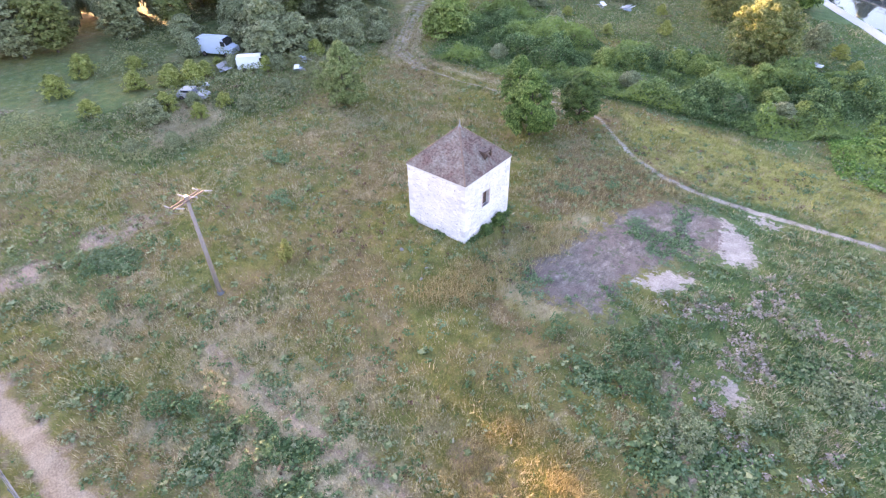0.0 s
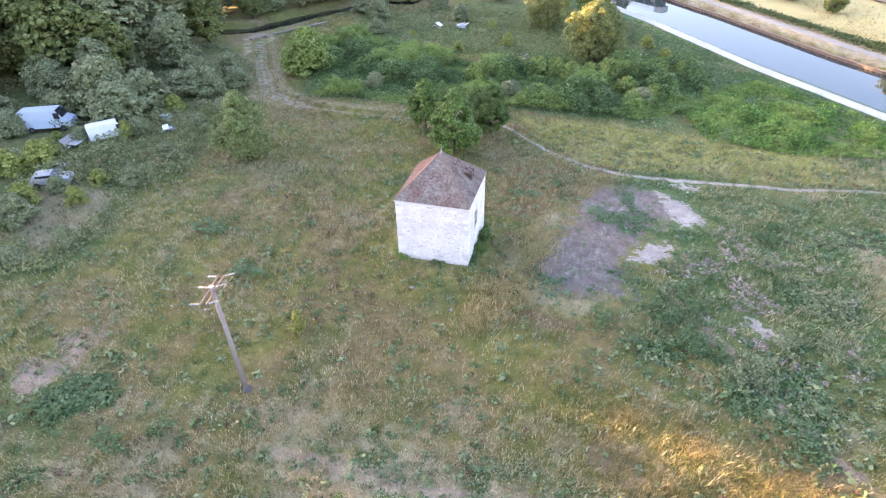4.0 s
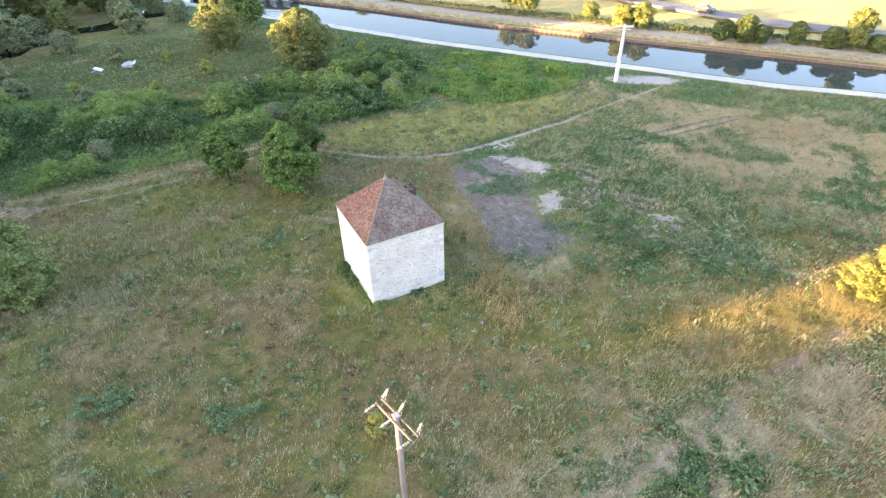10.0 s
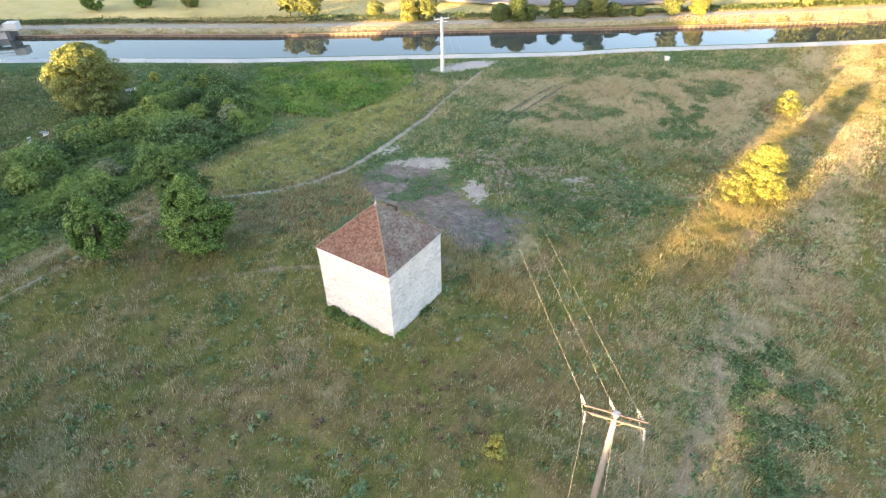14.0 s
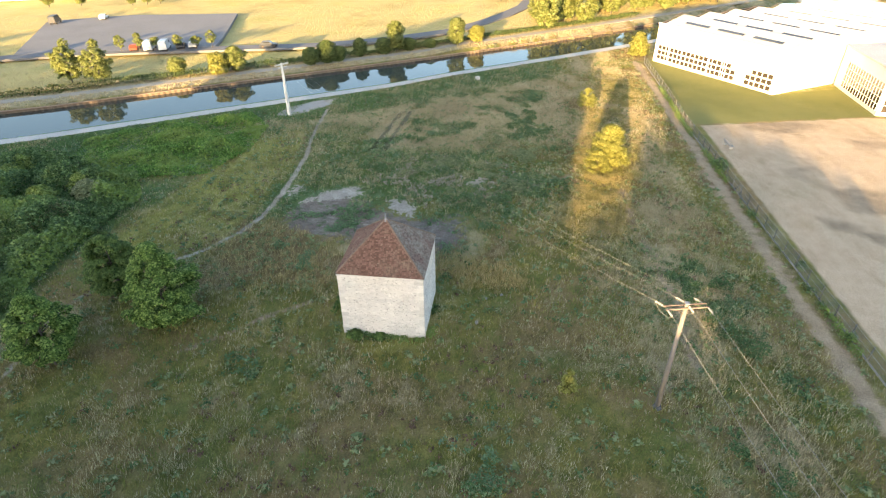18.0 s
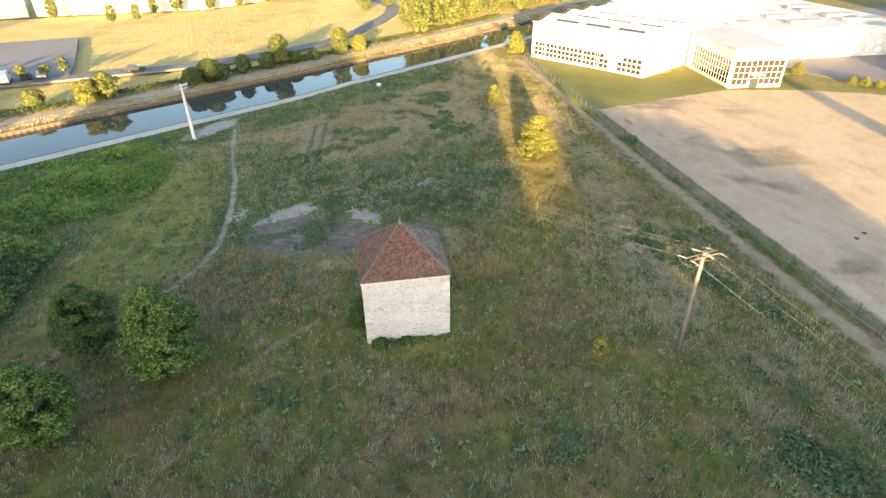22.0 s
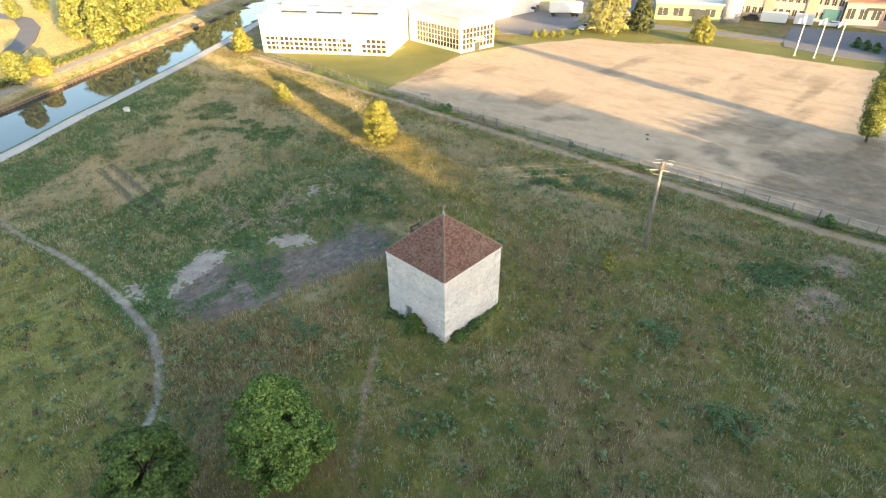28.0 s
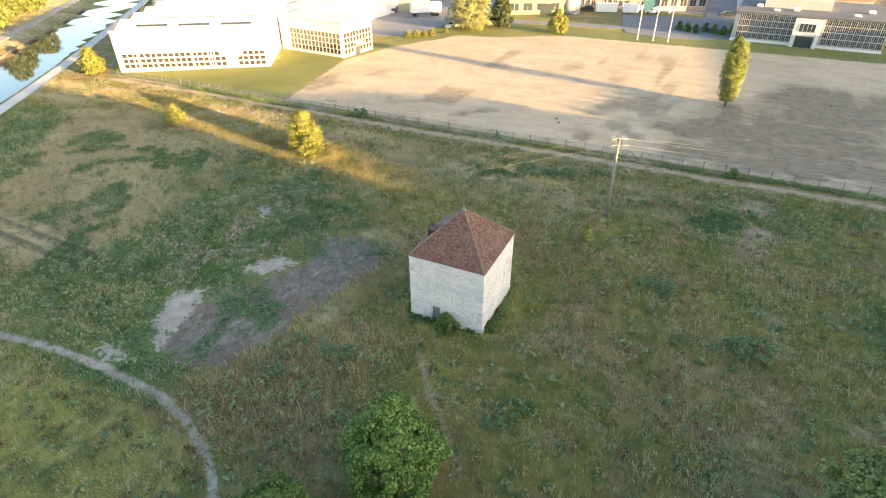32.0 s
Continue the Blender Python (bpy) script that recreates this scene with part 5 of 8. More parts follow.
def meadow_points(n, rng, want):
    """Scattered points on the meadow, kept where want(masks) is high."""
    out = np.empty((0, 2))
    while len(out) < n:
        q = np.column_stack([rng.uniform(-76, 84, n), rng.uniform(-3.0, 125, n)])
        x, y = q[:, 0], q[:, 1]
        d = canal_d(x, y)
        ok = (d < -1.6) & (np.maximum(np.abs(x + 25.6) - 3.2, np.abs(y - 33.3) - 3.35) > 0.0)
        q = q[ok]
        m = sown(q[:, 0], q[:, 1])
        out = np.concatenate([out, q[rng.rand(len(q)) < want(m, q[:, 0], q[:, 1])]])
    return out[:n]


def open_soil(m):
    return np.clip(1.0 - 1.5 * m["bare"] - 1.6 * m["pale"] - 1.3 * m["trail"] - 0.9 * m["earth"] - 1.0 * m["rut_shade"] - 1.6 * m["track"], 0, 1)


rg = np.random.RandomState(201)
pts = meadow_points(150000, rg, lambda m, x, y: open_soil(m) * (0.4 + 0.6 * mottle(x, y, 3.0, 61)))
blades("meadow_grass", pts, 0.22 + 0.22 * mottle(pts[:, 0], pts[:, 1], 6.0, 62), 0.050, 3, 0.7, M_GRASS, "rough olive-green meadow grass", "grass", 202, ("rust", "lush", "yellow", "dry"))
pts = meadow_points(85000, rg, lambda m, x, y: open_soil(m) * (1 - 0.75 * m["sungold"]) * np.clip(m["dry"] ** 1.4 * 1.2 + 0.03, 0, 1))
blades("dry_grass", pts, 0.24 + 0.26 * mottle(pts[:, 0], pts[:, 1], 5.0, 64), 0.030, 4, 0.45, M_STRAW, "tall straw-coloured dry grass", "grass", 203)


# dry grass whose gold tone carries the low sun of that lane
pts = meadow_points(38000, rg, lambda m, x, y: m["sungold"] * (0.25 + 0.75 * ss(0.38, 0.55, mottle(x, y, 2.4, 65))))
blades("golden_grass", pts, 0.16 + 0.34 * mottle(pts[:, 0], pts[:, 1], 3.0, 66), 0.017, 4, 0.6, leafy("sun_lane_tint", [(0.0, (0.26, 0.21, 0.085)), (0.5, (0.42, 0.34, 0.15)), (1.0, (0.60, 0.50, 0.27))], (0.26, 0.235, 0.085), 0.28, 0.5), "tall dry grass tinted gold for the strip of evening sun", "grass", 204)


def tufts(name, n, seed, want, height, material, label, spread_=0.32):
    """Bunches of long bent grass standing above the rest."""
    rng = np.random.RandomState(seed)
    C = np.repeat(meadow_points(n, rng, want), 11, axis=0)
    C = C + rng.normal(0, spread_, C.shape) * np.array([1.5, 0.8])
    C = C[np.maximum(np.abs(C[:, 0] + 25.6) - 3.2, np.abs(C[:, 1] - 33.3) - 3.35) > 0.0]
    blades(name, C, height * rng.uniform(0.6, 1.3, len(C)), 0.024, 3, 0.7, material, label, "grass", seed + 1)


tufts("pale_wisp_grass", 2400, 241, lambda m, x, y: open_soil(m) * (1 - 0.6 * m["mass"]) * ss(58, 50, y) * ss(0.44, 0.60, 0.6 * mottle(x, y, 7.0, 91) + 0.4 * mottle(x, y, 2.4, 92)) * np.clip(0.12 + 0.8 * ss(24, 10, y) * ss(2, -10, x) + 0.5 * ss(-30, -42, x) + 0.6 * ss(-14, -6, x) * ss(14, 20, y), 0, 1), 0.55, leafy("wisp_grass", [(0.0, (0.27, 0.235, 0.115)), (0.6, (0.42, 0.375, 0.21)), (1.0, (0.58, 0.52, 0.33))]), "pale wispy bunches of dry grass")
M_OCHRE = leafy("ochre_grass", [(0.0, (0.27, 0.205, 0.085)), (0.5, (0.42, 0.335, 0.155)), (1.0, (0.60, 0.50, 0.27))])
tufts("ochre_grass", 520, 243, lambda m, x, y: open_soil(m) * np.clip(1.0 * ss(-0.6, 0.8, area_distance(x, y, BERM)) + 0.35 * ss(-1, 2, area_distance(x, y, RED_STRAW)), 0, 1), 0.6, M_OCHRE, "tall ochre bunches of dead grass", 0.4)


def weeds(name, n, seed, want, size, leaves, material, label, blade=0.40):
    rng = np.random.RandomState(seed)
    P = meadow_points(n, rng, want)
    z = land(P[:, 0], P[:, 1])
    s = size * rng.uniform(0.5, 1.5, n) ** 1.3
    C = np.repeat(np.column_stack([P, z]), leaves, axis=0)
    S = np.repeat(s, leaves)
    m = len(C)
    d = rng.normal(0, 1, (m, 3))
    d /= np.linalg.norm(d, axis=1)[:, None]
    d[:, 2] = np.abs(d[:, 2])
    C = C + d * (S * rng.uniform(0.3, 1.0, m))[:, None] * np.array([1.0, 1.0, 0.9])
    V, F = leaf_quads(C, d + np.array([0, 0, 0.8]), S * blade, rng, 1.5, 0.45)
    return tagged(new(name, mesh_of(name, V, F, [material])), label, "weeds", kind="stuff")


M_THISTLE = leafy("grey_weed_leaf", [(0.0, (0.115, 0.15, 0.065)), (0.5, (0.20, 0.245, 0.115)), (1.0, (0.32, 0.355, 0.20))])
M_RUST = leafy("faded_seed_head", [(0.0, (0.09, 0.055, 0.035)), (0.5, (0.16, 0.095, 0.06)), (1.0, (0.26, 0.17, 0.12))])
weeds("broadleaf_weeds", 9000, 211, lambda m, x, y: open_soil(m) * (1 - 0.75 * m["sungold"]) * np.clip(0.02 + 0.55 * m["lush"] * (0.15 + 0.85 * ss(-34, -24, x)) + 0.7 * m["mass"], 0, 1) * (0.1 + 0.9 * ss(0.45, 0.58, mottle(x, y, 2.6, 74))), 0.31, 21, M_WEED, "clumps of green broadleaf weeds", 0.33)
weeds("dark_weeds", 5200, 215, lambda m, x, y: open_soil(m) * (1 - 0.75 * m["sungold"]) * np.clip(0.02 + m["mass"] * ss(0.6, 0.42, mottle(x, y, 9.0, 66)), 0, 1), 0.34, 22, M_DARK_WEED, "dark green tufts of low weeds", 0.32)
weeds("grey_mullein_weeds", 2600, 212, lambda m, x, y: open_soil(m) * (1 - 0.75 * m["sungold"]) * np.clip(0.008 + m["mass"] * ss(0.46, 0.6, mottle(x, y, 9.0, 66)) + 0.35 * m["earth"], 0, 1), 0.34, 22, M_THISTLE, "pale grey-green rosettes of tall weeds", 0.32)
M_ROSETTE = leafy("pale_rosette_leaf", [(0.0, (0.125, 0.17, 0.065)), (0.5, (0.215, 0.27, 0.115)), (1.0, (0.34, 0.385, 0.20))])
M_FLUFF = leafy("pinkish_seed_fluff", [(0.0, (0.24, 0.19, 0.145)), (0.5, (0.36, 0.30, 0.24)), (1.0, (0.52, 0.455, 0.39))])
weeds("burdock_rosettes", 2300, 217, lambda m, x, y: open_soil(m) * (1 - 0.75 * m["sungold"]) * np.clip(0.022 + ss(-4, 2, area_distance(x, y, WEEDY)) * (0.25 + 0.6 * m["mass"]) + 0.8 * ss(-1, 2, area_distance(x, y, RED_STRAW)) + 0.15 * ss(14, 8, y), 0, 1) * ss(0.42, 0.55, mottle(x, y, 1.8, 75)) * ss(64, 58, y), 0.30, 14, M_ROSETTE, "pale green rosettes of burdock leaves", 0.52)
weeds("seed_fluff_weeds", 420, 218, lambda m, x, y: open_soil(m) * (1 - 0.75 * m["sungold"]) * np.clip(ss(9, 3, np.hypot(x - 1, y - 35)) + 0.7 * ss(7, 2, np.hypot(x - 2, y - 27)), 0, 1) * ss(0.45, 0.6, mottle(x, y, 2.2, 76)), 0.26, 18, M_FLUFF, "pale pinkish fluffy seed heads")
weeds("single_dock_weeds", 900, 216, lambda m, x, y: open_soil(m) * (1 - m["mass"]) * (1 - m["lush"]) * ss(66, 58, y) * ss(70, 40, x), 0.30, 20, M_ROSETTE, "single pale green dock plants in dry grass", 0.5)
weeds("rusty_weeds", 3400, 213, lambda m, x, y: open_soil(m) * (1 - 0.75 * m["sungold"]) * np.clip(0.05 + ss(0.5, 0.68, mottle(x, y, 8.0, 67)), 0, 1), 0.24, 12, M_RUST, "faded reddish-brown seed heads")
weeds("dirt_weeds", 1000, 214, lambda m, x, y: np.clip(m["bare"], 0, 1) * ss(0.5, 0.66, mottle(x, y, 3.0, 68)), 0.2, 14, M_WEED, "low green weeds on bare earth")

# stubble and dry grass that catch the low sun: the fields round the meadow
rs = np.random.RandomState(221)
q = inside_points(FIELD[:-2] + [(-90, -80), (-90, -5)], 60000, rs, 0.3)
q = q[rs.rand(len(q)) > 1.1 * masks(q[:, 0], q[:, 1])["worn"]]
blades("field_stubble", q, 0.10, 0.05, 2, 0.6, leafy("pale_stubble", [(0.0, (0.32, 0.25, 0.17)), (0.5, (0.44, 0.35, 0.245)), (1.0, (0.54, 0.44, 0.31))], (0.22, 0.19, 0.085), 0.09), "short dry stubble on the works field", "grass", 222)
q = np.column_stack([rs.uniform(30, 200, 160000), rs.uniform(-60, 200, 160000)])
dq = canal_d(q[:, 0], q[:, 1])
q = q[(dq > 30) & (dq < 130) & (rs.rand(len(dq)) < np.clip(30.0 / np.maximum(dq, 1), 0.25, 1))]
q = q[(line_distance(q[:, 0], q[:, 1], ROAD) > 2.9) & (area_distance(q[:, 0], q[:, 1], CAR_PARK) < -0.3)]
blades("far_meadow_grass", q, 0.30, 0.07, 3, 0.5, M_FAR_GRASS, "golden dry grass beyond the canal", "grass", 223)
q = np.column_stack([rs.uniform(-20, 110, 60000), rs.uniform(-60, 170, 60000)])
dq = canal_d(q[:, 0], q[:, 1])
q = q[((dq > 18.3) & (dq < 22.2)) | ((dq > 24.9) & (dq < 30))]
blades("bank_grass", q, 0.5, 0.08, 3, 0.5, M_GOLD_GRASS, "tall dry grass on the far canal bank", "grass", 224)

# masses of tall weeds standing in the rough grass
BLOBS = [(9.5, 23.5, 4.2, 3.4, 0), (13.5, 26.5, 3.0, 2.5, 0), (36, 20.8, 3.6, 2.0, 1), (14.5, 18.2, 4.0, 2.2, 1), (26, 21, 2.6, 1.6, 1), (14.6, 38.3, 3.4, 2.2, 1), (-4.5, 27.0, 3.2, 3.6, 1), (-5.4, 32.5, 1.8, 2.8, 1), (6, 32.5, 3.4, 2.6, 0), (3, 27, 3.0, 2.2, 0), (4, 41.5, 3.2, 1.8, 1),
         (-22, 6.5, 3.6, 2.2, 1), (-27, 5.6, 3.0, 2.0, 1), (-18.5, 4.6, 2.6, 1.6, 1), (-38, 8.0, 3.4, 1.6, 1), (-46, 7.2, 3.4, 1.6, 1), (-12, 25.5, 2.2, 1.6, 1), (2, 36.5, 2.6, 2.0, 0), (-1, 22.5, 1.8, 2.6, 0), (-19.5, 43.4, 1.8, 1.4, 2), (-17.0, 46.5, 1.2, 1.0, 2), (-41, 25, 2.4, 1.6, 2), (-48, 30, 2.2, 1.6, 2)]
rb = np.random.RandomState(231)
for kind_, mat_, name_, lab_ in ((0, M_THISTLE, "mugwort_stand", "pale grey-green stands of tall mugwort"), (1, M_DARK_WEED, "dark_weed_stand", "dark green stands of tall weeds"), (2, M_WEED, "burdock_stand", "green burdock clumps on brown earth")):
    C = []
    for bx, by, ra, rb_, kk in BLOBS:
        if kk != kind_:
            continue
        n = int(620 * ra * rb_)
        a, r = rb.uniform(0, 2 * math.pi, n), np.sqrt(rb.uniform(0, 1, n))
        x, y = bx + np.cos(a) * r * ra, by + np.sin(a) * r * rb_
        clump = mottle(x, y, 1.6, 91)
        ok = clump > (0.46 if kind_ == 0 else 0.43) + 0.2 * r
        x, y, clump = x[ok], y[ok], clump[ok]
        C.append(np.column_stack([x, y, land(x, y) + (0.2 + 1.6 * (clump - 0.35)) * rb.uniform(0.2, 1, len(x)) ** 0.6]))
    C = np.concatenate(C)
    V, F = leaf_quads(C, np.tile([0.0, 0.0, 1.0], (len(C), 1)), 0.10, rb, 1.6, 0.6)
    tagged(new(name_, mesh_of(name_, V, F, [mat_])), lab_, "weeds", kind="stuff")
# weeds round the foot of the dovecote
na = 5200
u = rb.uniform(0, 4, na)
side, t = u.astype(int), (u % 1.0)
wx = np.where(side == 0, -28.75 + 6.25 * t, np.where(side == 1, -22.5, np.where(side == 2, -22.5 - 6.25 * t, -28.75)))
wy = np.where(side == 0, 30.05, np.where(side == 1, 30.05 + 6.55 * t, np.where(side == 2, 36.6, 36.6 - 6.55 * t)))
ox = np.where(side == 1, 1.0, np.where(side == 3, -1.0, 0.0))
oy = np.where(side == 0, -1.0, np.where(side == 2, 1.0, 0.0))
dist_ = np.abs(rb.normal(0, 0.32, na)) + 0.1
wx, wy = wx + ox * dist_, wy + oy * dist_
ok = (mottle(wx, wy, 1.4, 95) > np.where(side == 0, 0.5, 0.36))
wx, wy = wx[ok], wy[ok]
C = np.column_stack([wx, wy, land(wx, wy) + rb.uniform(0.0, 0.5, len(wx)) * mottle(wx, wy, 1.1, 96) * 1.4])
V, F = leaf_quads(C, np.tile([0.0, 0.0, 1.0], (len(C), 1)), 0.12, rb, 1.5, 0.8)
tagged(new("foot_weeds", mesh_of("foot_weeds", V, F, [M_BRAMBLE])), "dark weeds round the dovecote foot", "weeds", kind="stuff")


# ---- the stone dovecote ----
DX0, DX1, DY0, DY1, DZ = -28.75, -22.5, 30.05, 36.6, 5.85
dove = thing("dovecote", pose((DX0 + DX1) / 2, (DY0 + DY1) / 2, 0), "square whitewashed stone dovecote with a tiled pyramid roof", "building")
HX, HY = (DX1 - DX0) / 2, (DY1 - DY0) / 2
WT = 0.6
rd = random.Random(3)


def pierced_wall(length, height, thick, holes):
    """A wall along x from 0 to length, outer face at y = 0, with rectangular holes (x0, x1, z0, z1) through it."""
    bm = bmesh.new()
    xs = sorted({0.0, length, *[h[0] for h in holes], *[h[1] for h in holes]})
    zs = sorted({-0.6, height, *[h[2] for h in holes], *[h[3] for h in holes]})
    for a, b in zip(xs[:-1], xs[1:]):
        for c, d in zip(zs[:-1], zs[1:]):
            if not any(h[0] <= a and b <= h[1] and h[2] <= c and d <= h[3] for h in holes):
                box(bm, (a, 0, c), (b, thick, d))
    bmesh.ops.remove_doubles(bm, verts=bm.verts, dist=1e-5)
    inner = [f for f in bm.faces if len([g for g in bm.faces if g is not f and (g.calc_center_median() - f.calc_center_median()).length < 1e-4])]
    bmesh.ops.delete(bm, geom=inner, context='FACES')
    return bm


def rubble(length, height, holes, seed):
    """Uneven courses of stones standing a little proud of a wall's outer face (y = 0, outside is -y)."""
    r = random.Random(seed)
    V, F = [], []
    z = 0.0
    while z < height - 0.12:
        ch = r.uniform(0.13, 0.26)
        ch = min(ch, height - z - 0.02)
        x = r.uniform(0.3, 0.45)
        while x < length - 0.5:
            w = r.uniform(0.22, 0.62)
            w = min(w, length - 0.35 - x)
            if w > 0.12 and r.random() < 0.72 and not any(h[0] - 0.05 < x + w and x < h[1] + 0.05 and h[2] - 0.05 < z + ch and z < h[3] + 0.05 for h in holes):
                g, p = 0.012, r.uniform(-0.006, 0.034)
                j = lambda: r.uniform(-0.035, 0.035)
                i = len(V)
                q = [(x + g + j(), z + g + j()), (x + w - g + j(), z + g + j()), (x + w - g + j(), z + ch - g + j()), (x + g + j(), z + ch - g + j())]
                V += [(a, 0.02, b) for a, b in q]
                cx, cz = x + w / 2, z + ch / 2
                V += [(cx + (a - cx) * 0.86, -p, cz + (b - cz) * 0.8) for a, b in q]
                F += [(i + 4, i + 5, i + 6, i + 7), (i, i + 1, i + 5, i + 4), (i + 1, i + 2, i + 6, i + 5), (i + 2, i + 3, i + 7, i + 6), (i + 3, i, i + 4, i + 7)]
            x += w + r.uniform(0.0, 0.05)
        z += ch
    return V, F


WIN = (2.55, 3.45, 2.55, 4.0)
walls = (("wall_south", 2 * HX, pose(-HX, -HY, 0), []), ("wall_east", 2 * HY, pose(HX, -HY, 0, 0, 0, 90), [WIN]),
         ("wall_north", 2 * HX, pose(HX, HY, 0, 0, 0, 180), [(1.9, 2.6, 0.2, 1.5)]), ("wall_west", 2 * HY, pose(-HX, HY, 0, 0, 0, -90), []))
for n, (name, length, m, holes) in enumerate(walls):
    cut = WT if n % 2 else 0.0
    rp = random.Random(51 + n)
    pits = []
    for z_ in (1.2, 2.4, 3.5, 4.6):
        x_ = rp.uniform(0.9, 1.9) if len(pits) % 2 else rp.uniform(3.9, length - 2 * cut - 0.9)
        pits.append((x_, x_ + 0.13, z_, z_ + 0.11))
    w = part("wall", pierced_wall(length - 2 * cut, DZ, WT, [(h[0] - cut, h[1] - cut, h[2], h[3]) for h in holes] + pits), M_MORTAR, dove, "whitewashed rubble wall")
    w.matrix_basis = m @ Matrix.Translation((cut, 0, 0))
    V, F = rubble(length, DZ, holes, 21 + n)
    s = part("rubble_stone", mesh_of("rubble_stone", V, F, [M_STONE]), None, w)
    s.matrix_basis = Matrix.Translation((-cut, 0, 0))
    s["kind"] = "stuff"
# corner blocks, long and short in turn
for cx, cy in ((-1, -1), (1, -1), (1, 1), (-1, 1)):
    z, k = 0.0, 0
    while z < DZ - 0.1:
        h = min(rd.uniform(0.27, 0.36), DZ - z)
        a, b = (0.62, 0.36) if k % 2 else (0.36, 0.62)
        a, b = a * rd.uniform(0.85, 1.15), b * rd.uniform(0.85, 1.15)
        o = 0.03 + rd.uniform(-0.008, 0.012)
        x0, x1 = sorted((cx * (HX + o), cx * (HX - a)))
        y0, y1 = sorted((cy * (HY + o), cy * (HY - b)))
        part("quoin", boxed((x0, y0, z + 0.006), (x1, y1, z + h - 0.006), 0.018), M_QUOIN, dove)
        z += h
        k += 1
# stone band under the eaves
for lo, hi in (((-HX - 0.09, -HY - 0.09, DZ - 0.16), (HX + 0.09, -HY + 0.2, DZ - 0.01)), ((-HX - 0.09, HY - 0.2, DZ - 0.16), (HX + 0.09, HY + 0.09, DZ - 0.01)),
               ((-HX - 0.09, -HY + 0.2, DZ - 0.16), (-HX + 0.2, HY - 0.2, DZ - 0.01)), ((HX - 0.2, -HY + 0.2, DZ - 0.16), (HX + 0.09, HY - 0.2, DZ - 0.01))):
    part("eaves_band", boxed(lo, hi, 0.02), M_QUOIN, dove, "pale stone eaves band")

# window in the east wall: brick surround, old shutter boards
win = part("window", boxed((HX - 0.34, -HY + WIN[0], WIN[2]), (HX - 0.28, -HY + WIN[1], WIN[3])), plain("dark_old_board", (0.075, 0.04, 0.035), (0.15, 0.075, 0.06), 6.0, 0.9), dove, "dark reddish boarded window")
for k in range(5):
    y = -HY + WIN[0] + 0.03 + 0.175 * k
    part("board", boxed((HX - 0.28, y, WIN[2] + 0.03), (HX - 0.25, y + 0.15, WIN[3] - 0.03), 0.008), M_TIMBER, win)
for k in range(10):
    z = WIN[2] + 0.145 * k
    for y0 in (-HY + WIN[0] - 0.16, -HY + WIN[1] + 0.0):
        part("brick", boxed((HX - 0.12, y0 + 0.004, z + 0.006), (HX + 0.016 + 0.006 * (k % 2), y0 + 0.156, z + 0.138), 0.008), plain("faded_brick", (0.42, 0.30, 0.26), (0.58, 0.48, 0.43), 4.0, 0.9) if k == 0 and y0 < 0 and "faded_brick" not in bpy.data.materials else bpy.data.materials["faded_brick"], win)
part("lintel", boxed((HX - 0.2, -HY + WIN[0] - 0.2, WIN[3]), (HX + 0.03, -HY + WIN[1] + 0.2, WIN[3] + 0.2), 0.015), M_QUOIN, win)
part("sill", boxed((HX - 0.2, -HY + WIN[0] - 0.15, WIN[2] - 0.14), (HX + 0.07, -HY + WIN[1] + 0.15, WIN[2]), 0.015), M_QUOIN, win)
# low door in the north wall
dx = HX - 2.6
door = part("door", boxed((dx, HY - 0.22, 0.2), (dx + 0.7, HY - 0.16, 1.5)), plain("grey_door_board", (0.16, 0.155, 0.16), (0.26, 0.25, 0.255), 3.0, 0.85), dove, "low grey blocked doorway")
part("lintel", boxed((dx - 0.15, HY - 0.25, 1.5), (dx + 0.85, HY + 0.035, 1.7), 0.015), M_QUOIN, door)
part("threshold", boxed((dx - 0.1, HY - 0.25, -0.1), (dx + 0.8, HY + 0.12, 0.2), 0.02), M_QUOIN, door)

# roof: four tiled slopes
OV = 0.08
AX, AY, AZ, EZ = HX + OV, HY + OV, 8.95, DZ - 0.02
apex = Vector((0, 0, AZ))
corners = [Vector((-AX, -AY, EZ)), Vector((AX, -AY, EZ)), Vector((AX, AY, EZ)), Vector((-AX, AY, EZ))]
HOLE = (0.19, 0.27, 0.55, 0.61)   # a gap in the tiles of the east slope: along the height and across


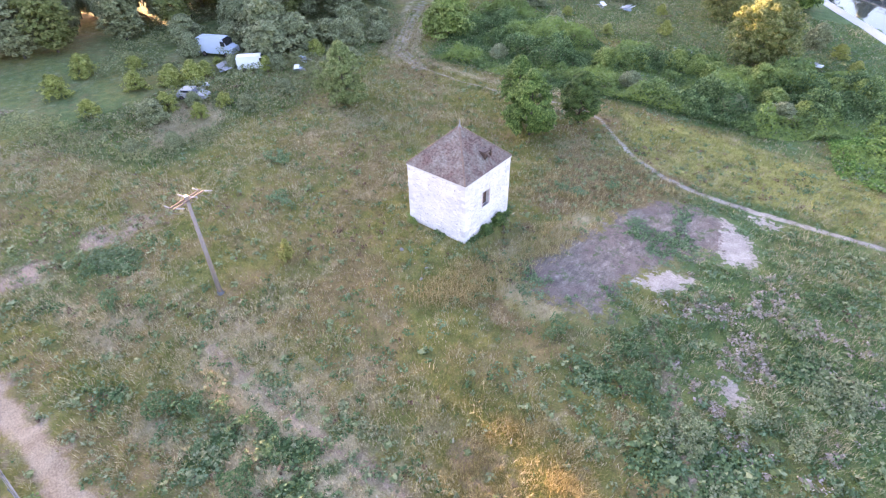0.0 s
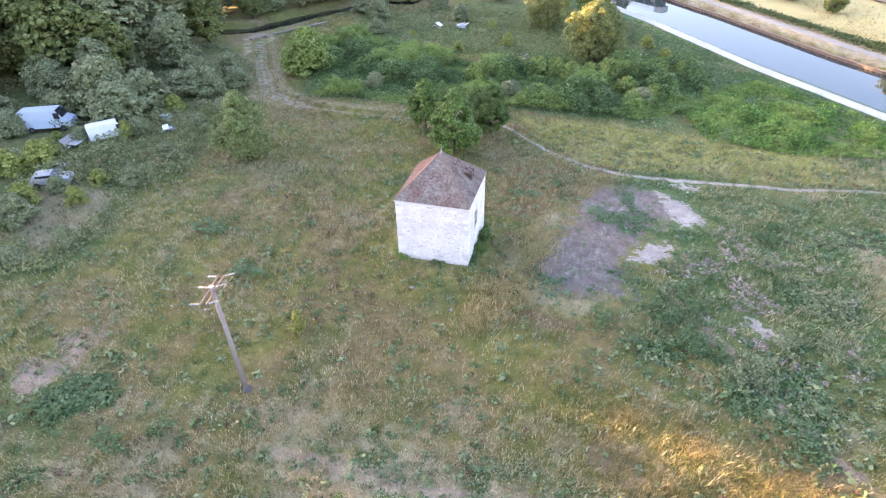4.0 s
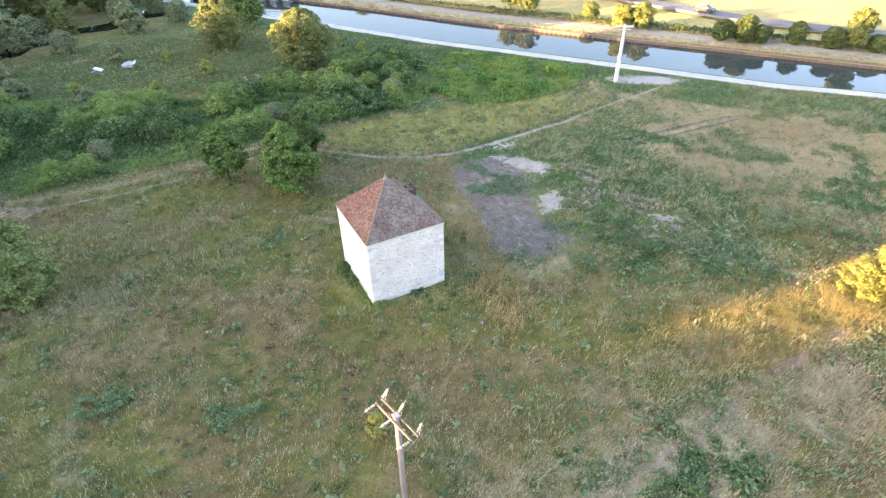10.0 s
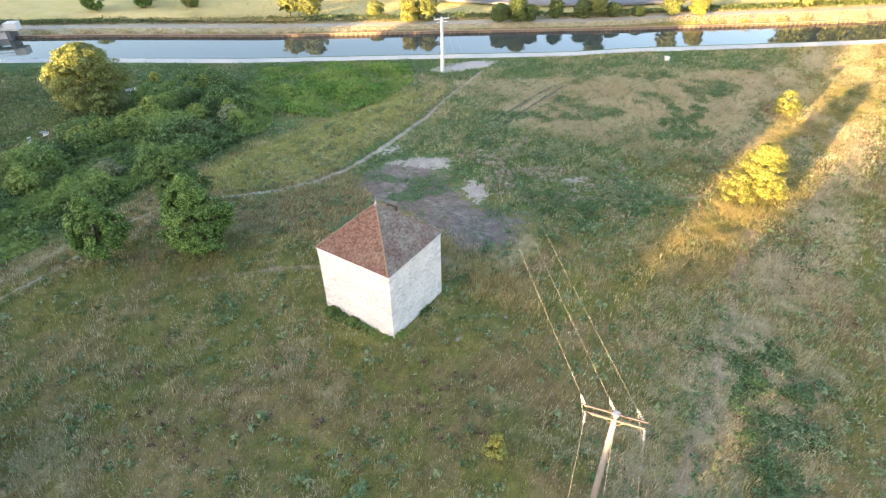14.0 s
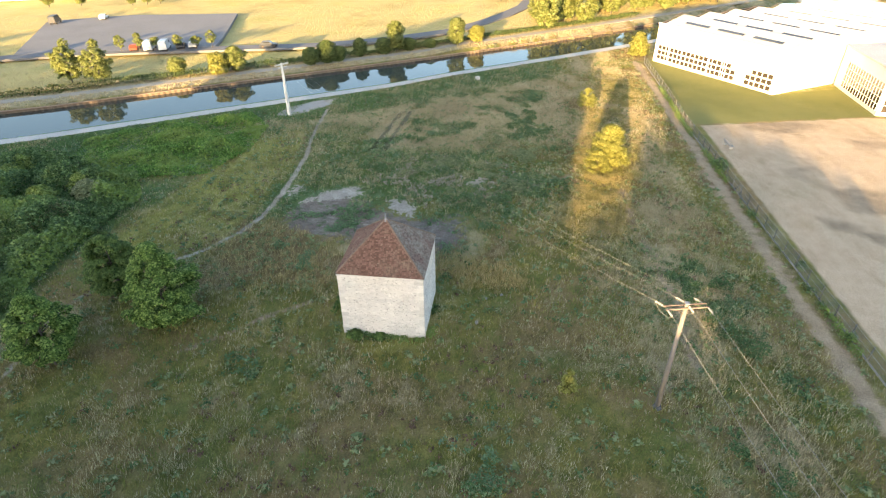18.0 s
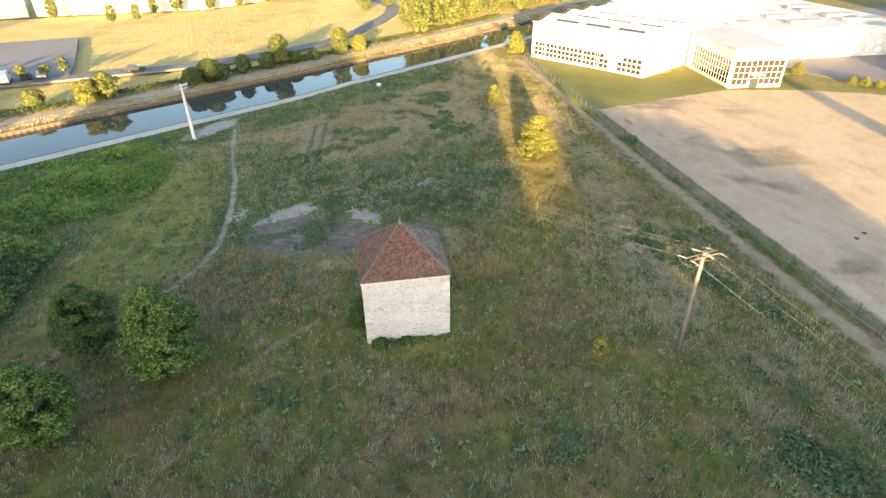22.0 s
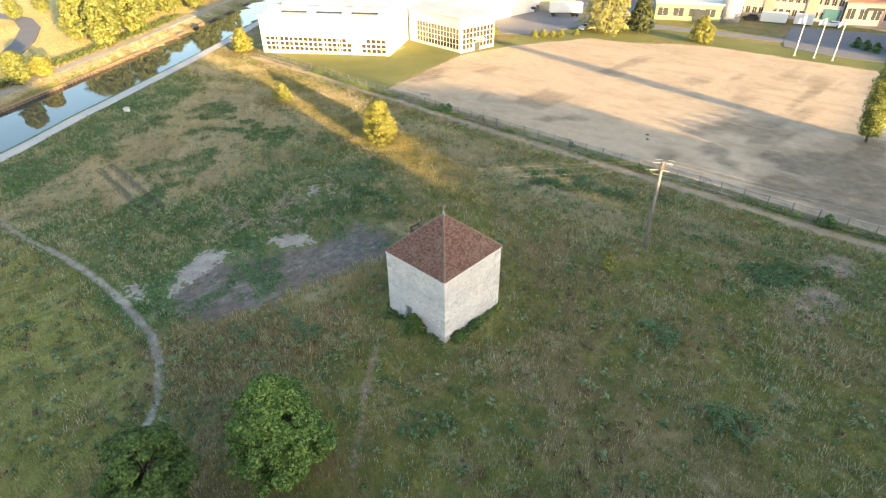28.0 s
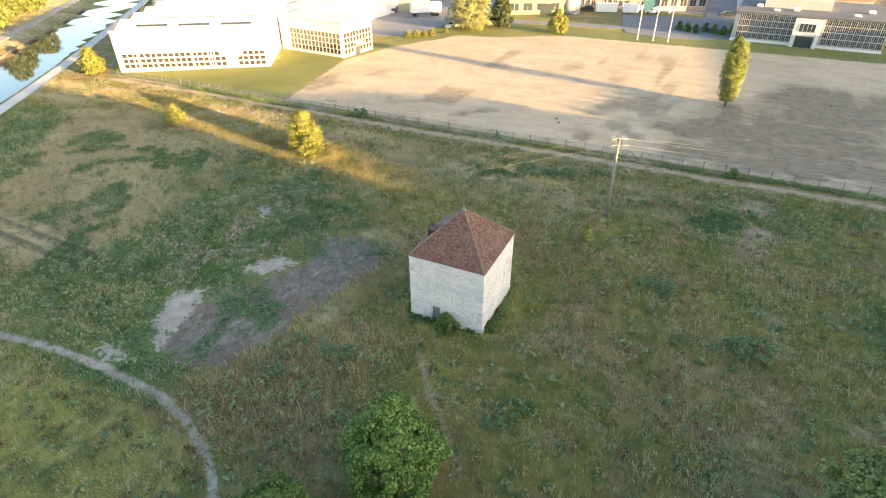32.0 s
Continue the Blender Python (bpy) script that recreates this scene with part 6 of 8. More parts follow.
def tiled_slope(a, b, seed, hole=None):
    """Overlapping flat tiles in courses on the triangle from the eaves a-b up to the apex."""
    r = random.Random(seed)
    V, F = [], []
    mid = (a + b) / 2
    up = apex - mid
    L = up.length
    up = up / L
    along = (b - a).normalized()
    nrm = along.cross(up).normalized()
    W = (b - a).length
    rows = int(L / 0.115)
    for i in range(rows):
        s = i * L / rows
        half = W / 2 * (1 - (s + 0.05) / L)
        x = -half + (0.085 if i % 2 else 0.0)
        while x < half - 0.03:
            w = min(0.165 + r.uniform(-0.008, 0.008), half - x)
            u, t = s / L, (x + W / 2) / W
            gap = hole and hole[0] < u + r.uniform(-0.02, 0.02) < hole[1] and hole[2] < t + r.uniform(-0.012, 0.012) < hole[3]
            if w > 0.04 and not gap:
                k, tilt = r.uniform(0.0, 0.014), r.uniform(-0.012, 0.012)
                ln = 0.2
                p = mid + along * x + up * (s - r.uniform(0, 0.012)) + nrm * (0.05 + k)
                q = p + up * ln - nrm * 0.032
                e = along * (w - 0.006)
                n = len(V)
                V += [p, p + e + nrm * tilt, q + e, q, p - nrm * 0.016, p + e - nrm * (0.016 - tilt)]
                F += [(n, n + 1, n + 2, n + 3), (n + 4, n + 5, n + 1, n), (n + 1, n + 5, n + 2), (n + 4, n, n + 3)]
            x += 0.172
    return [tuple(v) for v in V], F


roof = part("roof", bmesh.new(), M_TIMBER, dove, "weathered red-brown plain tile roof")
bm = bmesh.new()
low = [bm.verts.new(c) for c in corners]
top = bm.verts.new(apex)
und = [bm.verts.new(c - Vector((0, 0, 0.09))) for c in corners]
ti = bm.verts.new(apex - Vector((0, 0, 0.3)))
for k in range(4):
    j = (k + 1) % 4
    if k != 1:
        bm.faces.new((low[k], low[j], top))
        bm.faces.new((und[j], und[k], ti))
    bm.faces.new((low[k], und[k], und[j], low[j]))
# the east slope keeps its boarding round the gap
a, b = corners[1], corners[2]
mid, up, along = (a + b) / 2, apex - (a + b) / 2, b - a


def on_slope(u, t):
    return mid + up * u + along * (t - 0.5)


u0, u1, t0, t1 = HOLE
ring = [on_slope(u0, t0), on_slope(u0, t1), on_slope(u1, t1), on_slope(u1, t0)]
rv = [bm.verts.new(p) for p in ring]
bm.faces.new((low[1], low[2], rv[1], rv[0]))
bm.faces.new((low[2], top, rv[2], rv[1]))
bm.faces.new((top, rv[3], rv[2]))
bm.faces.new((top, low[1], rv[0], rv[3]))
me = bpy.data.meshes.new("roof")
bm.to_mesh(me)
bm.free()
me.materials.append(M_TIMBER)
roof.data = me
for k in range(4):
    V, F = tiled_slope(corners[k], corners[(k + 1) % 4], 31 + k, HOLE if k == 1 else None)
    t = part("tiles", mesh_of("tiles", V, F, [M_TILE_GREY if k < 2 else M_TILE]), None, roof)
    t["kind"] = "stuff"
# hip tiles bedded in mortar
for k in range(4):
    c = corners[k]
    way = apex - c
    L = way.length
    way = way / L
    n = int(L / 0.3)
    q = way.to_track_quat('Y', 'Z').to_matrix().to_4x4()
    bm = bmesh.new()
    arc = 6
    rings = []
    for yy, rr in ((0.0, 0.095), (0.34, 0.075)):
        rings.append([bm.verts.new((math.cos(math.pi * i / arc) * rr, yy, math.sin(math.pi * i / arc) * rr * 0.75 - 0.02)) for i in range(arc + 1)])
    for i in range(arc):
        bm.faces.new((rings[0][i], rings[0][i + 1], rings[1][i + 1], rings[1][i]))
    bm.faces.new(rings[0][::-1])
    hip_mesh = bpy.data.meshes.new("hip_tile")
    bm.to_mesh(hip_mesh)
    bm.free()
    hip_mesh.materials.append(M_TILE_HIP)
    for i in range(n):
        h = new("hip_tile", hip_mesh)
        h.parent = roof
        h.matrix_basis = Matrix.Translation(c + way * (i * L / n) + Vector((0, 0, 0.07))) @ q @ pose(0, 0, 0, 0, rd.uniform(-4, 4), 0)
# finial
bm = bmesh.new()
prof = [(0.20, -0.14), (0.12, 0.02), (0.06, 0.12), (0.085, 0.19), (0.045, 0.26), (0.028, 0.45), (0.01, 0.62)]
rings = [[bm.verts.new((r * math.cos(2 * math.pi * i / 10), r * math.sin(2 * math.pi * i / 10), AZ + 0.02 + z)) for i in range(10)] for r, z in prof]
for a, b in zip(rings[:-1], rings[1:]):
    for i in range(10):
        bm.faces.new((a[i], a[(i + 1) % 10], b[(i + 1) % 10], b[i]))
bm.faces.new(rings[-1])
part("finial", bm, M_ZINC, dove, "grey zinc roof finial", True)
# the remains of a dormer on the east slope
dorm = part("dormer", bmesh.new(), M_TIMBER, roof, "collapsed little tiled dormer")
bm = bmesh.new()
base = on_slope(0.30, 0.60)
for s in (-0.42, 0.42):
    box(bm, (base.x - 0.55, base.y + s - 0.05, base.z - 0.4), (base.x + 0.25, base.y + s + 0.05, base.z + 0.42))
    box(bm, (base.x + 0.25, base.y + s - 0.05, base.z - 0.75), (base.x + 0.33, base.y + s + 0.05, base.z + 0.42))
box(bm, (base.x + 0.26, base.y - 0.48, base.z + 0.42), (base.x + 0.34, base.y + 0.48, base.z + 0.5))
me = bpy.data.meshes.new("dormer")
bm.to_mesh(me)
bm.free()
me.materials.append(M_TIMBER)
dorm.data = me
for row in range(6):
    for col in range(6):
        if rd.random() < 0.85:
            q = boxed((0, 0, 0), (0.2, 0.155, 0.014), 0.0, Matrix.Translation((base.x - 0.75 + 0.19 * row, base.y - 0.5 + 0.168 * col, base.z + 0.62 - 0.05 * row + rd.uniform(-0.02, 0.02))) @ pose(0, 0, 0, rd.uniform(-5, 5), 14 + rd.uniform(-6, 6), rd.uniform(-6, 6)))
            part("loose_tile", q, M_TILE_HIP, dorm)

# ivy and elder against the walls
tree("wall_bush", -26.0, 37.35, 1.9, 0.9, "dark green elder bush against the dovecote wall", "bush", leaf=bpy.data.materials["dark_tree_leaf"], base=0.05, profile=BUSH, clumps=90, per=26, size=0.15, clump_r=0.32, trunk_r=0.04, limbs=6, seed=301)
tree("wall_bush", -22.0, 34.6, 1.1, 0.75, "dark green bush at the foot of the dovecote", "bush", leaf=bpy.data.materials["dark_tree_leaf"], base=0.05, profile=BUSH, clumps=60, per=24, size=0.14, clump_r=0.28, trunk_r=0.03, limbs=5, seed=302)
tree("wall_bush", -22.05, 32.6, 0.9, 0.6, "dark green bush at the foot of the dovecote", "bush", leaf=bpy.data.materials["dark_tree_leaf"], base=0.05, profile=BUSH, clumps=50, per=24, size=0.14, clump_r=0.26, trunk_r=0.03, limbs=5, seed=303)
tree("wall_bush", -29.3, 35.6, 0.9, 0.65, "dark green bush at the foot of the dovecote", "bush", leaf=bpy.data.materials["dark_tree_leaf"], base=0.05, profile=BUSH, clumps=60, per=24, size=0.14, clump_r=0.28, trunk_r=0.03, limbs=5, seed=304)
tree("wall_bush", -29.2, 33.6, 0.7, 0.5, "dark green bush at the foot of the dovecote", "bush", leaf=bpy.data.materials["dark_tree_leaf"], base=0.05, profile=BUSH, clumps=40, per=24, size=0.13, clump_r=0.24, trunk_r=0.03, limbs=5, seed=305)


# ---- power poles and wires ----
def insulator_string(parent, p, q):
    """A string of pale discs from p to q."""
    bm = bmesh.new()
    p, q = Vector(p), Vector(q)
    rod(bm, p, q, 0.02, 0.02, 6)
    for k in range(4):
        a = p.lerp(q, 0.15 + 0.2 * k)
        b = p.lerp(q, 0.25 + 0.2 * k)
        rod(bm, a, b, 0.07, 0.045, 8)
    return part("insulator", bm, M_GLASSWARE, parent)


POLE = Vector((-33.8, 13.2, land_at(-33.8, 13.2)))
MAST = Vector((25.4, 61.6, land_at(25.4, 61.6)))
FAR_MAST = Vector((-16.0, 160.5, -0.6))
WEST_END = Vector((-98.0, -1.0, 0.0))
way_w = Vector((WEST_END.x - POLE.x, WEST_END.y - POLE.y, 0)).normalized()
way_e = Vector((MAST.x - POLE.x, MAST.y - POLE.y, 0)).normalized()
arm = Vector((-way_w.y, way_w.x, 0))
pole = thing("power_pole", Matrix.Translation(POLE), "grey wooden power pole with a double steel crossarm", "power pole")
bm = bmesh.new()
rod(bm, (0, 0, -0.5), (0.02, 0.0, 9.0), 0.19, 0.125, 12)
part("post", bm, M_POLE_WOOD, pole, smooth=True)
bm = bmesh.new()
rod(bm, (0, 0, -0.1), (0, 0, 0.25), 0.34, 0.24, 10)
part("footing", bm, M_ROOF_DARK, pole, "dark footing")
for s in (-1, 1):
    bm = boxed((-1.35, -0.04, -0.05), (1.35, 0.04, 0.05), 0.008)
    c = part("crossarm", bm, M_STEEL, pole)
    c.matrix_basis = Matrix.Translation(Vector((0, 0, 8.75)) + way_w * 0.17 * s) @ Matrix.Rotation(math.atan2(arm.y, arm.x), 4, 'Z')
for s in (-1, 1):
    bm = bmesh.new()
    rod(bm, (0, 0, 8.1), arm * 0.7 * s + Vector((0, 0, 8.72)), 0.022, 0.022, 6)
    part("brace", bm, M_STEEL, pole)
part("pole_cap", boxed((-0.15, -0.15, 8.98), (0.15, 0.15, 9.05), 0.02), M_ZINC, pole)
TIES_W, TIES_E = [], []
for s in (-1.25, 0.0, 1.25):
    h = Vector((0, 0, 8.75 if s else 8.95))
    a = arm * s + h
    insulator_string(pole, a + way_w * 0.2, a + way_w * 0.85)
    insulator_string(pole, a + way_e * 0.2, a + way_e * 0.85)
    TIES_W.append(POLE + a + way_w * 0.85)
    TIES_E.append(POLE + a + way_e * 0.85)
    bm = bmesh.new()
    pts3 = [a + way_w * 0.85, a + way_w * 0.4 - Vector((0, 0, 0.45)), a + way_e * 0.4 - Vector((0, 0, 0.45)), a + way_e * 0.85]
    for p, q in zip(pts3[:-1], pts3[1:]):
        rod(bm, p, q, 0.012, 0.012, 5)
    part("jumper", bm, M_WIRE, pole)

mast = thing("concrete_mast", Matrix.Translation(MAST), "white concrete mast with a short crossarm by the towpath", "power pole")
bm = boxed((-0.30, -0.24, -0.5), (0.30, 0.24, 8.6))
for vtx in bm.verts:
    if vtx.co.z > 1:
        vtx.co.x *= 0.55
        vtx.co.y *= 0.55
bmesh.ops.bevel(bm, geom=list(bm.edges), offset=0.03, segments=1, affect='EDGES')
part("post", bm, plain("pale_concrete", (0.62, 0.60, 0.57), (0.74, 0.72, 0.69), 1.2, 0.85), mast)
rot = Matrix.Rotation(math.radians(-32), 4, 'Z')
across = rot @ Vector((1, 0, 0))
c = part("crossarm", boxed((-1.3, -0.1, 8.25), (1.3, 0.1, 8.45), 0.02), M_FRAME, mast)
c.matrix_basis = rot
c = part("crossarm", boxed((-0.9, -0.3, 7.9), (0.9, -0.16, 8.02), 0.02), M_FRAME, mast)
c.matrix_basis = rot
part("footing", boxed((-0.6, -0.6, -0.2), (0.6, 0.6, 0.12), 0.04), M_CONCRETE, mast)
M_TIES = []
for s in (-1.2, 0.0, 1.2):
    a = across * s + Vector((0, 0, 8.35))
    insulator_string(mast, a, a + Vector((0, 0, 0.45)))
    M_TIES.append(MAST + a + Vector((0, 0, 0.45)))
for k, (x, y) in enumerate(((FAR_MAST.x, FAR_MAST.y),)):
    far = thing("concrete_mast", Matrix.Translation(FAR_MAST), "white concrete mast beside the weir bridge", "power pole")
    part("post", boxed((-0.2, -0.2, -0.5), (0.2, 0.2, 9.0), 0.03), bpy.data.materials["pale_concrete"], far)
    part("crossarm", boxed((-1.3, -0.08, 8.5), (1.3, 0.08, 8.68), 0.02), M_FRAME, far)


def cable(name, p, q, sag, r, label):
    bm = bmesh.new()
    n = 18
    prev = None
    for k in range(n + 1):
        t = k / n
        c = p.lerp(q, t) - Vector((0, 0, 4 * sag * t * (1 - t)))
        ringv = [bm.verts.new(c + Vector((math.cos(i * 2.0944) * r * 0.7, math.sin(i * 2.0944) * r * 0.7, math.cos(i * 2.0944 + 1.0) * r))) for i in range(3)]
        if prev:
            for i in range(3):
                bm.faces.new((prev[i], prev[(i + 1) % 3], ringv[(i + 1) % 3], ringv[i]))
        prev = ringv
    me = bpy.data.meshes.new(name)
    bm.to_mesh(me)
    bm.free()
    me.materials.append(M_WIRE)
    return tagged(new(name, me), label, "wire", "overhead wires")


for k in range(3):
    cable("overhead_wire", TIES_E[k], M_TIES[k], 1.6, 0.0055, "thin aluminium overhead wire between the poles")
    cable("overhead_wire", TIES_W[k], WEST_END + arm * 1.25 * (k - 1) + Vector((0, 0, 8.6)), 1.2, 0.0115, "thin aluminium overhead wire to the west")
    cable("overhead_wire", M_TIES[k], FAR_MAST + Vector((1.2 * (k - 1), 0, 8.7)), 1.8, 0.008, "thin overhead wire along the canal")


# ---- fence of posts and mesh along the works ----
fence = thing("chain_link_fence", pose(0, 0, 0), "low chain-link fence on grey posts", "fence")
FX = np.arange(-80, 67.5, 2.5)


def fence_y(x):
    return float(np.interp(x, [-80, -50, -20, 20, 75], [-4.4, -3.7, -3.1, -2.7, -4.1]))


post_mesh = bpy.data.meshes.new("post")
bm = bmesh.new()
rod(bm, (0, 0, -0.3), (0, 0, 1.5), 0.045, 0.04, 6)
bm.to_mesh(post_mesh)
bm.free()
post_mesh.materials.append(plain("grey_fence_post", (0.09, 0.09, 0.088), (0.15, 0.15, 0.145), 3.0, 0.8))
for x in FX:
    p = new("post", post_mesh)
    p.parent = fence
    p.matrix_basis = pose(float(x), fence_y(x), land_at(x, fence_y(x)), rd.uniform(-2, 2), rd.uniform(-2, 2), 0)
for z in (0.15, 0.8, 1.42):
    bm = bmesh.new()
    for a, b in zip(FX[:-1], FX[1:]):
        rod(bm, (a, fence_y(a), land_at(a, fence_y(a)) + z), (b, fence_y(b), land_at(b, fence_y(b)) + z), 0.012, 0.012, 3, False)
    part("strand", bm, M_WIRE, fence)
M_NET, ntn, bn = shader("chain_link_net", 0.6, 0.4)
bn.inputs["Base Color"].default_value = (0.24, 0.24, 0.235, 1)
tr_ = ntn.nodes.new("ShaderNodeBsdfTransparent")
mxn = ntn.nodes.new("ShaderNodeMixShader")
ntn.links.new(ramp(ntn, noise_node(ntn, 0.6, 3.0), [(0.3, (0.25, 0.25, 0.25)), (0.7, (0.5, 0.5, 0.5))]), mxn.inputs[0])
ntn.links.new(tr_.outputs[0], mxn.inputs[1])
ntn.links.new(bn.outputs[0], mxn.inputs[2])
ntn.links.new(mxn.outputs[0], ntn.nodes["Material Output"].inputs[0])
for a, b in zip(FX[:-1], FX[1:]):
    ya, yb = fence_y(a), fence_y(b)
    bm = bmesh.new()
    vs = []
    for i in range(6):
        t = i / 5
        x_, y_ = a + (b - a) * t, ya + (yb - ya) * t + 0.04 * math.sin(t * 6.0 + a)
        g_ = land_at(x_, y_)
        vs.append((bm.verts.new((x_, y_, g_ + 0.12)), bm.verts.new((x_, y_, g_ + 1.42 - 0.05 * math.sin(math.pi * t)))))
    for p_, q_ in zip(vs[:-1], vs[1:]):
        bm.faces.new((p_[0], q_[0], q_[1], p_[1]))
    part("mesh_panel", bm, M_NET, fence)
for x in (-33.5, 0.5):
    for s in (-1, 1):
        bm = bmesh.new()
        rod(bm, (x + s * 1.3, fence_y(x), 0), (x, fence_y(x), 1.3), 0.04, 0.04, 6)
        part("strut", bm, post_mesh.materials[0], fence)
# low concrete kick boards under the mesh
for a, b in zip(FX[:-1], FX[1:]):
    q = boxed((0.0, -0.03, -0.2), (2.5, 0.03, 0.16), 0.0)
    o = part("kick_board", q, M_PANEL, fence)
    o.matrix_basis = Matrix.Translation((a, fence_y(a), land_at(a, fence_y(a)))) @ Matrix.Rotation(math.atan2(fence_y(b) - fence_y(a), b - a), 4, 'Z')
rngf = np.random.RandomState(77)
nf = 9000
fx = rngf.uniform(-70, 45, nf)
fx = fx[mottle(fx, fx * 0, 8.0, 78) > 0.42]
fy = np.array([fence_y(q) for q in fx]) + 0.35 + rngf.normal(0, 0.22, len(fx))
fz = land(fx, fy) + rngf.uniform(0, 0.7, len(fx)) ** 1.2
Vf, Ff = leaf_quads(np.column_stack([fx, fy, fz]), np.tile([0.0, 0.3, 1.0], (len(fx), 1)), 0.13, rngf, 1.4, 0.9)
tagged(new("fence_weeds", mesh_of("fence_weeds", Vf, Ff, [M_BRAMBLE])), "dark green weeds along the fence foot", "weeds", kind="stuff")


# ---- canal edges ----
pile = thing("canal_edge", pose(0, 0, 0), "rusty steel sheet-pile edge of the canal", "retaining wall", kind="structure")
edge = [p for p in offset_line(CANAL, 17.6, 0.5) if p[1] > -60 and p[1] < 200]
V, F = [], []
for k, (x, y) in enumerate(edge):
    s = 0.07 if k % 2 else -0.07
    V += [(x + 0.83 * s, y + 0.55 * s, WATER_Z - 0.8), (x + 0.83 * s, y + 0.55 * s, -1.0)]
for k in range(len(edge) - 1):
    F.append((2 * k, 2 * k + 2, 2 * k + 3, 2 * k + 1))
part("sheet_piling", mesh_of("sheet_piling", V, F, [M_PILE]), None, pile)
a, b = [p for p in offset_line(CANAL, 17.42, 1.5) if -60 < p[1] < 200], [p for p in offset_line(CANAL, 17.9, 1.5) if -60 < p[1] < 200]
n = min(len(a), len(b))
V, F = [], []
for k in range(n):
    V += [(*a[k], -1.0), (*b[k], -1.0), (*a[k], -0.92), (*b[k], -0.92)]
for k in range(n - 1):
    i = 4 * k
    F += [(i + 2, i + 6, i + 7, i + 3), (i, i + 4, i + 6, i + 2), (i + 3, i + 7, i + 5, i + 1)]
part("coping", mesh_of("coping", V, F, [plain("rusty_capping_beam", (0.20, 0.145, 0.105), (0.30, 0.22, 0.165), 0.8, 0.85)]), None, pile)

# weir bridge where the river leaves the canal
bridge = thing("weir_bridge", pose(-9.5, 160.5, -0.6, 0, 0, -47), "narrow concrete weir footbridge with white gates", "bridge")
part("deck", boxed((-13, -1.2, 0.9), (13, 1.2, 1.2), 0.03), M_CONCRETE, bridge)
for k in range(7):
    x = -12 + 4 * k
    part("pier", boxed((x - 0.4, -1.6, -2.2), (x + 0.4, 1.6, 0.896), 0.05), M_ROOF_DARK, bridge)
    if k < 6:
        part("gate", boxed((x + 0.7, -0.2, -1.2), (x + 3.3, -0.1, 0.4), 0.02), M_WHITE, bridge)
for s in (-1.1, 1.1):
    for k in range(14):
        bm = bmesh.new()
        rod(bm, (-13 + 2 * k, s, 1.2), (-13 + 2 * k, s, 2.2), 0.03, 0.03, 6)
        part("rail_post", bm, M_STEEL, bridge)
    for z in (1.7, 2.2):
        bm = bmesh.new()
        rod(bm, (-13, s, z), (13, s, z), 0.03, 0.03, 6)
        part("rail", bm, M_STEEL, bridge)
part("gatehouse", boxed((11.5, -1.2, 0.8), (13.8, 1.2, 2.3), 0.05), M_WHITE, bridge)
flat_area("gravel_landing", [(25, 64), (29, 63.4), (33, 60), (35.5, 56.5), (33, 55.6), (28.5, 58.2), (25, 61)], 0.0, M_LANDING, "pale gravel landing at the mast foot", "gravel", 0.6).location.z = land_at(29, 60) + 0.02

# marker stone and other small things on the meadow
box_thing = thing("marker_block", pose(48.3, 31.2, land_at(48.3, 31.2), 0, 0, 30), "small white concrete marker block by the towpath", "marker")
part("block", boxed((-0.35, -0.35, -0.2), (0.35, 0.35, 0.55), 0.05), M_WHITE, box_thing)
part("cap", boxed((-0.4, -0.4, 0.55), (0.4, 0.4, 0.66), 0.03), M_QUOIN, box_thing)
# pale yellow tone carries the sunlight on the mullein stalks below
M_STALK = plain("sunlit_stalk_tone", (0.34, 0.31, 0.22), (0.46, 0.42, 0.31), 4.0, 0.85)
for k, (x, y, r) in enumerate(((-26.3, 26.1, 0.16), (-23.0, 25.5, 0.13), (-22.4, 24.2, 0.14))):
    stone = thing("loose_stone", pose(x, y, land_at(x, y) + 0.06, 0, 0, 50 * k), "small grey stone lying in the grass", "stone", "loose stones by the dovecote")
    bm = bmesh.new()
    bmesh.ops.create_icosphere(bm, subdivisions=2, radius=r)
    for vtx in bm.verts:
        vtx.co *= 0.85 + 0.5 * noise.noise(vtx.co * 5 + Vector((k, 2, 0)))
        vtx.co.x *= 1.4
    part("rock", bm, M_PANEL, stone)
# plain rods stand in for mullein stalks
for k, (x, y, h) in enumerate(((-8.7, 16.4, 0.8), (-11.4, 14.3, 0.7), (-11.3, 11.2, 0.75), (-12.5, 9.0, 0.6))):
    st = thing("marker_post", pose(x, y, land_at(x, y), 0, 0, 20 * k), "short pale stake standing in for a mullein stalk", "post", "marker posts in the grass")
    bm = bmesh.new()
    rod(bm, (0, 0, -0.2), (0.05, 0, h * 0.7), 0.05, 0.04, 8)
    part("stake", bm, M_STALK, st)
bench = thing("bench", pose(15.8, -6.4, 0, 0, 0, 8), "grey wooden bench in the dry field", "bench")
part("seat", boxed((-1.1, -0.22, 0.42), (1.1, 0.22, 0.48), 0.01), M_PANEL, bench)
part("backrest", boxed((-1.1, 0.24, 0.6), (1.1, 0.29, 0.9), 0.01), M_PANEL, bench)
for s in (-0.8, 0.8):
    part("leg", boxed((s - 0.05, -0.2, -0.1), (s + 0.05, 0.28, 0.42), 0.01), M_CONCRETE, bench)
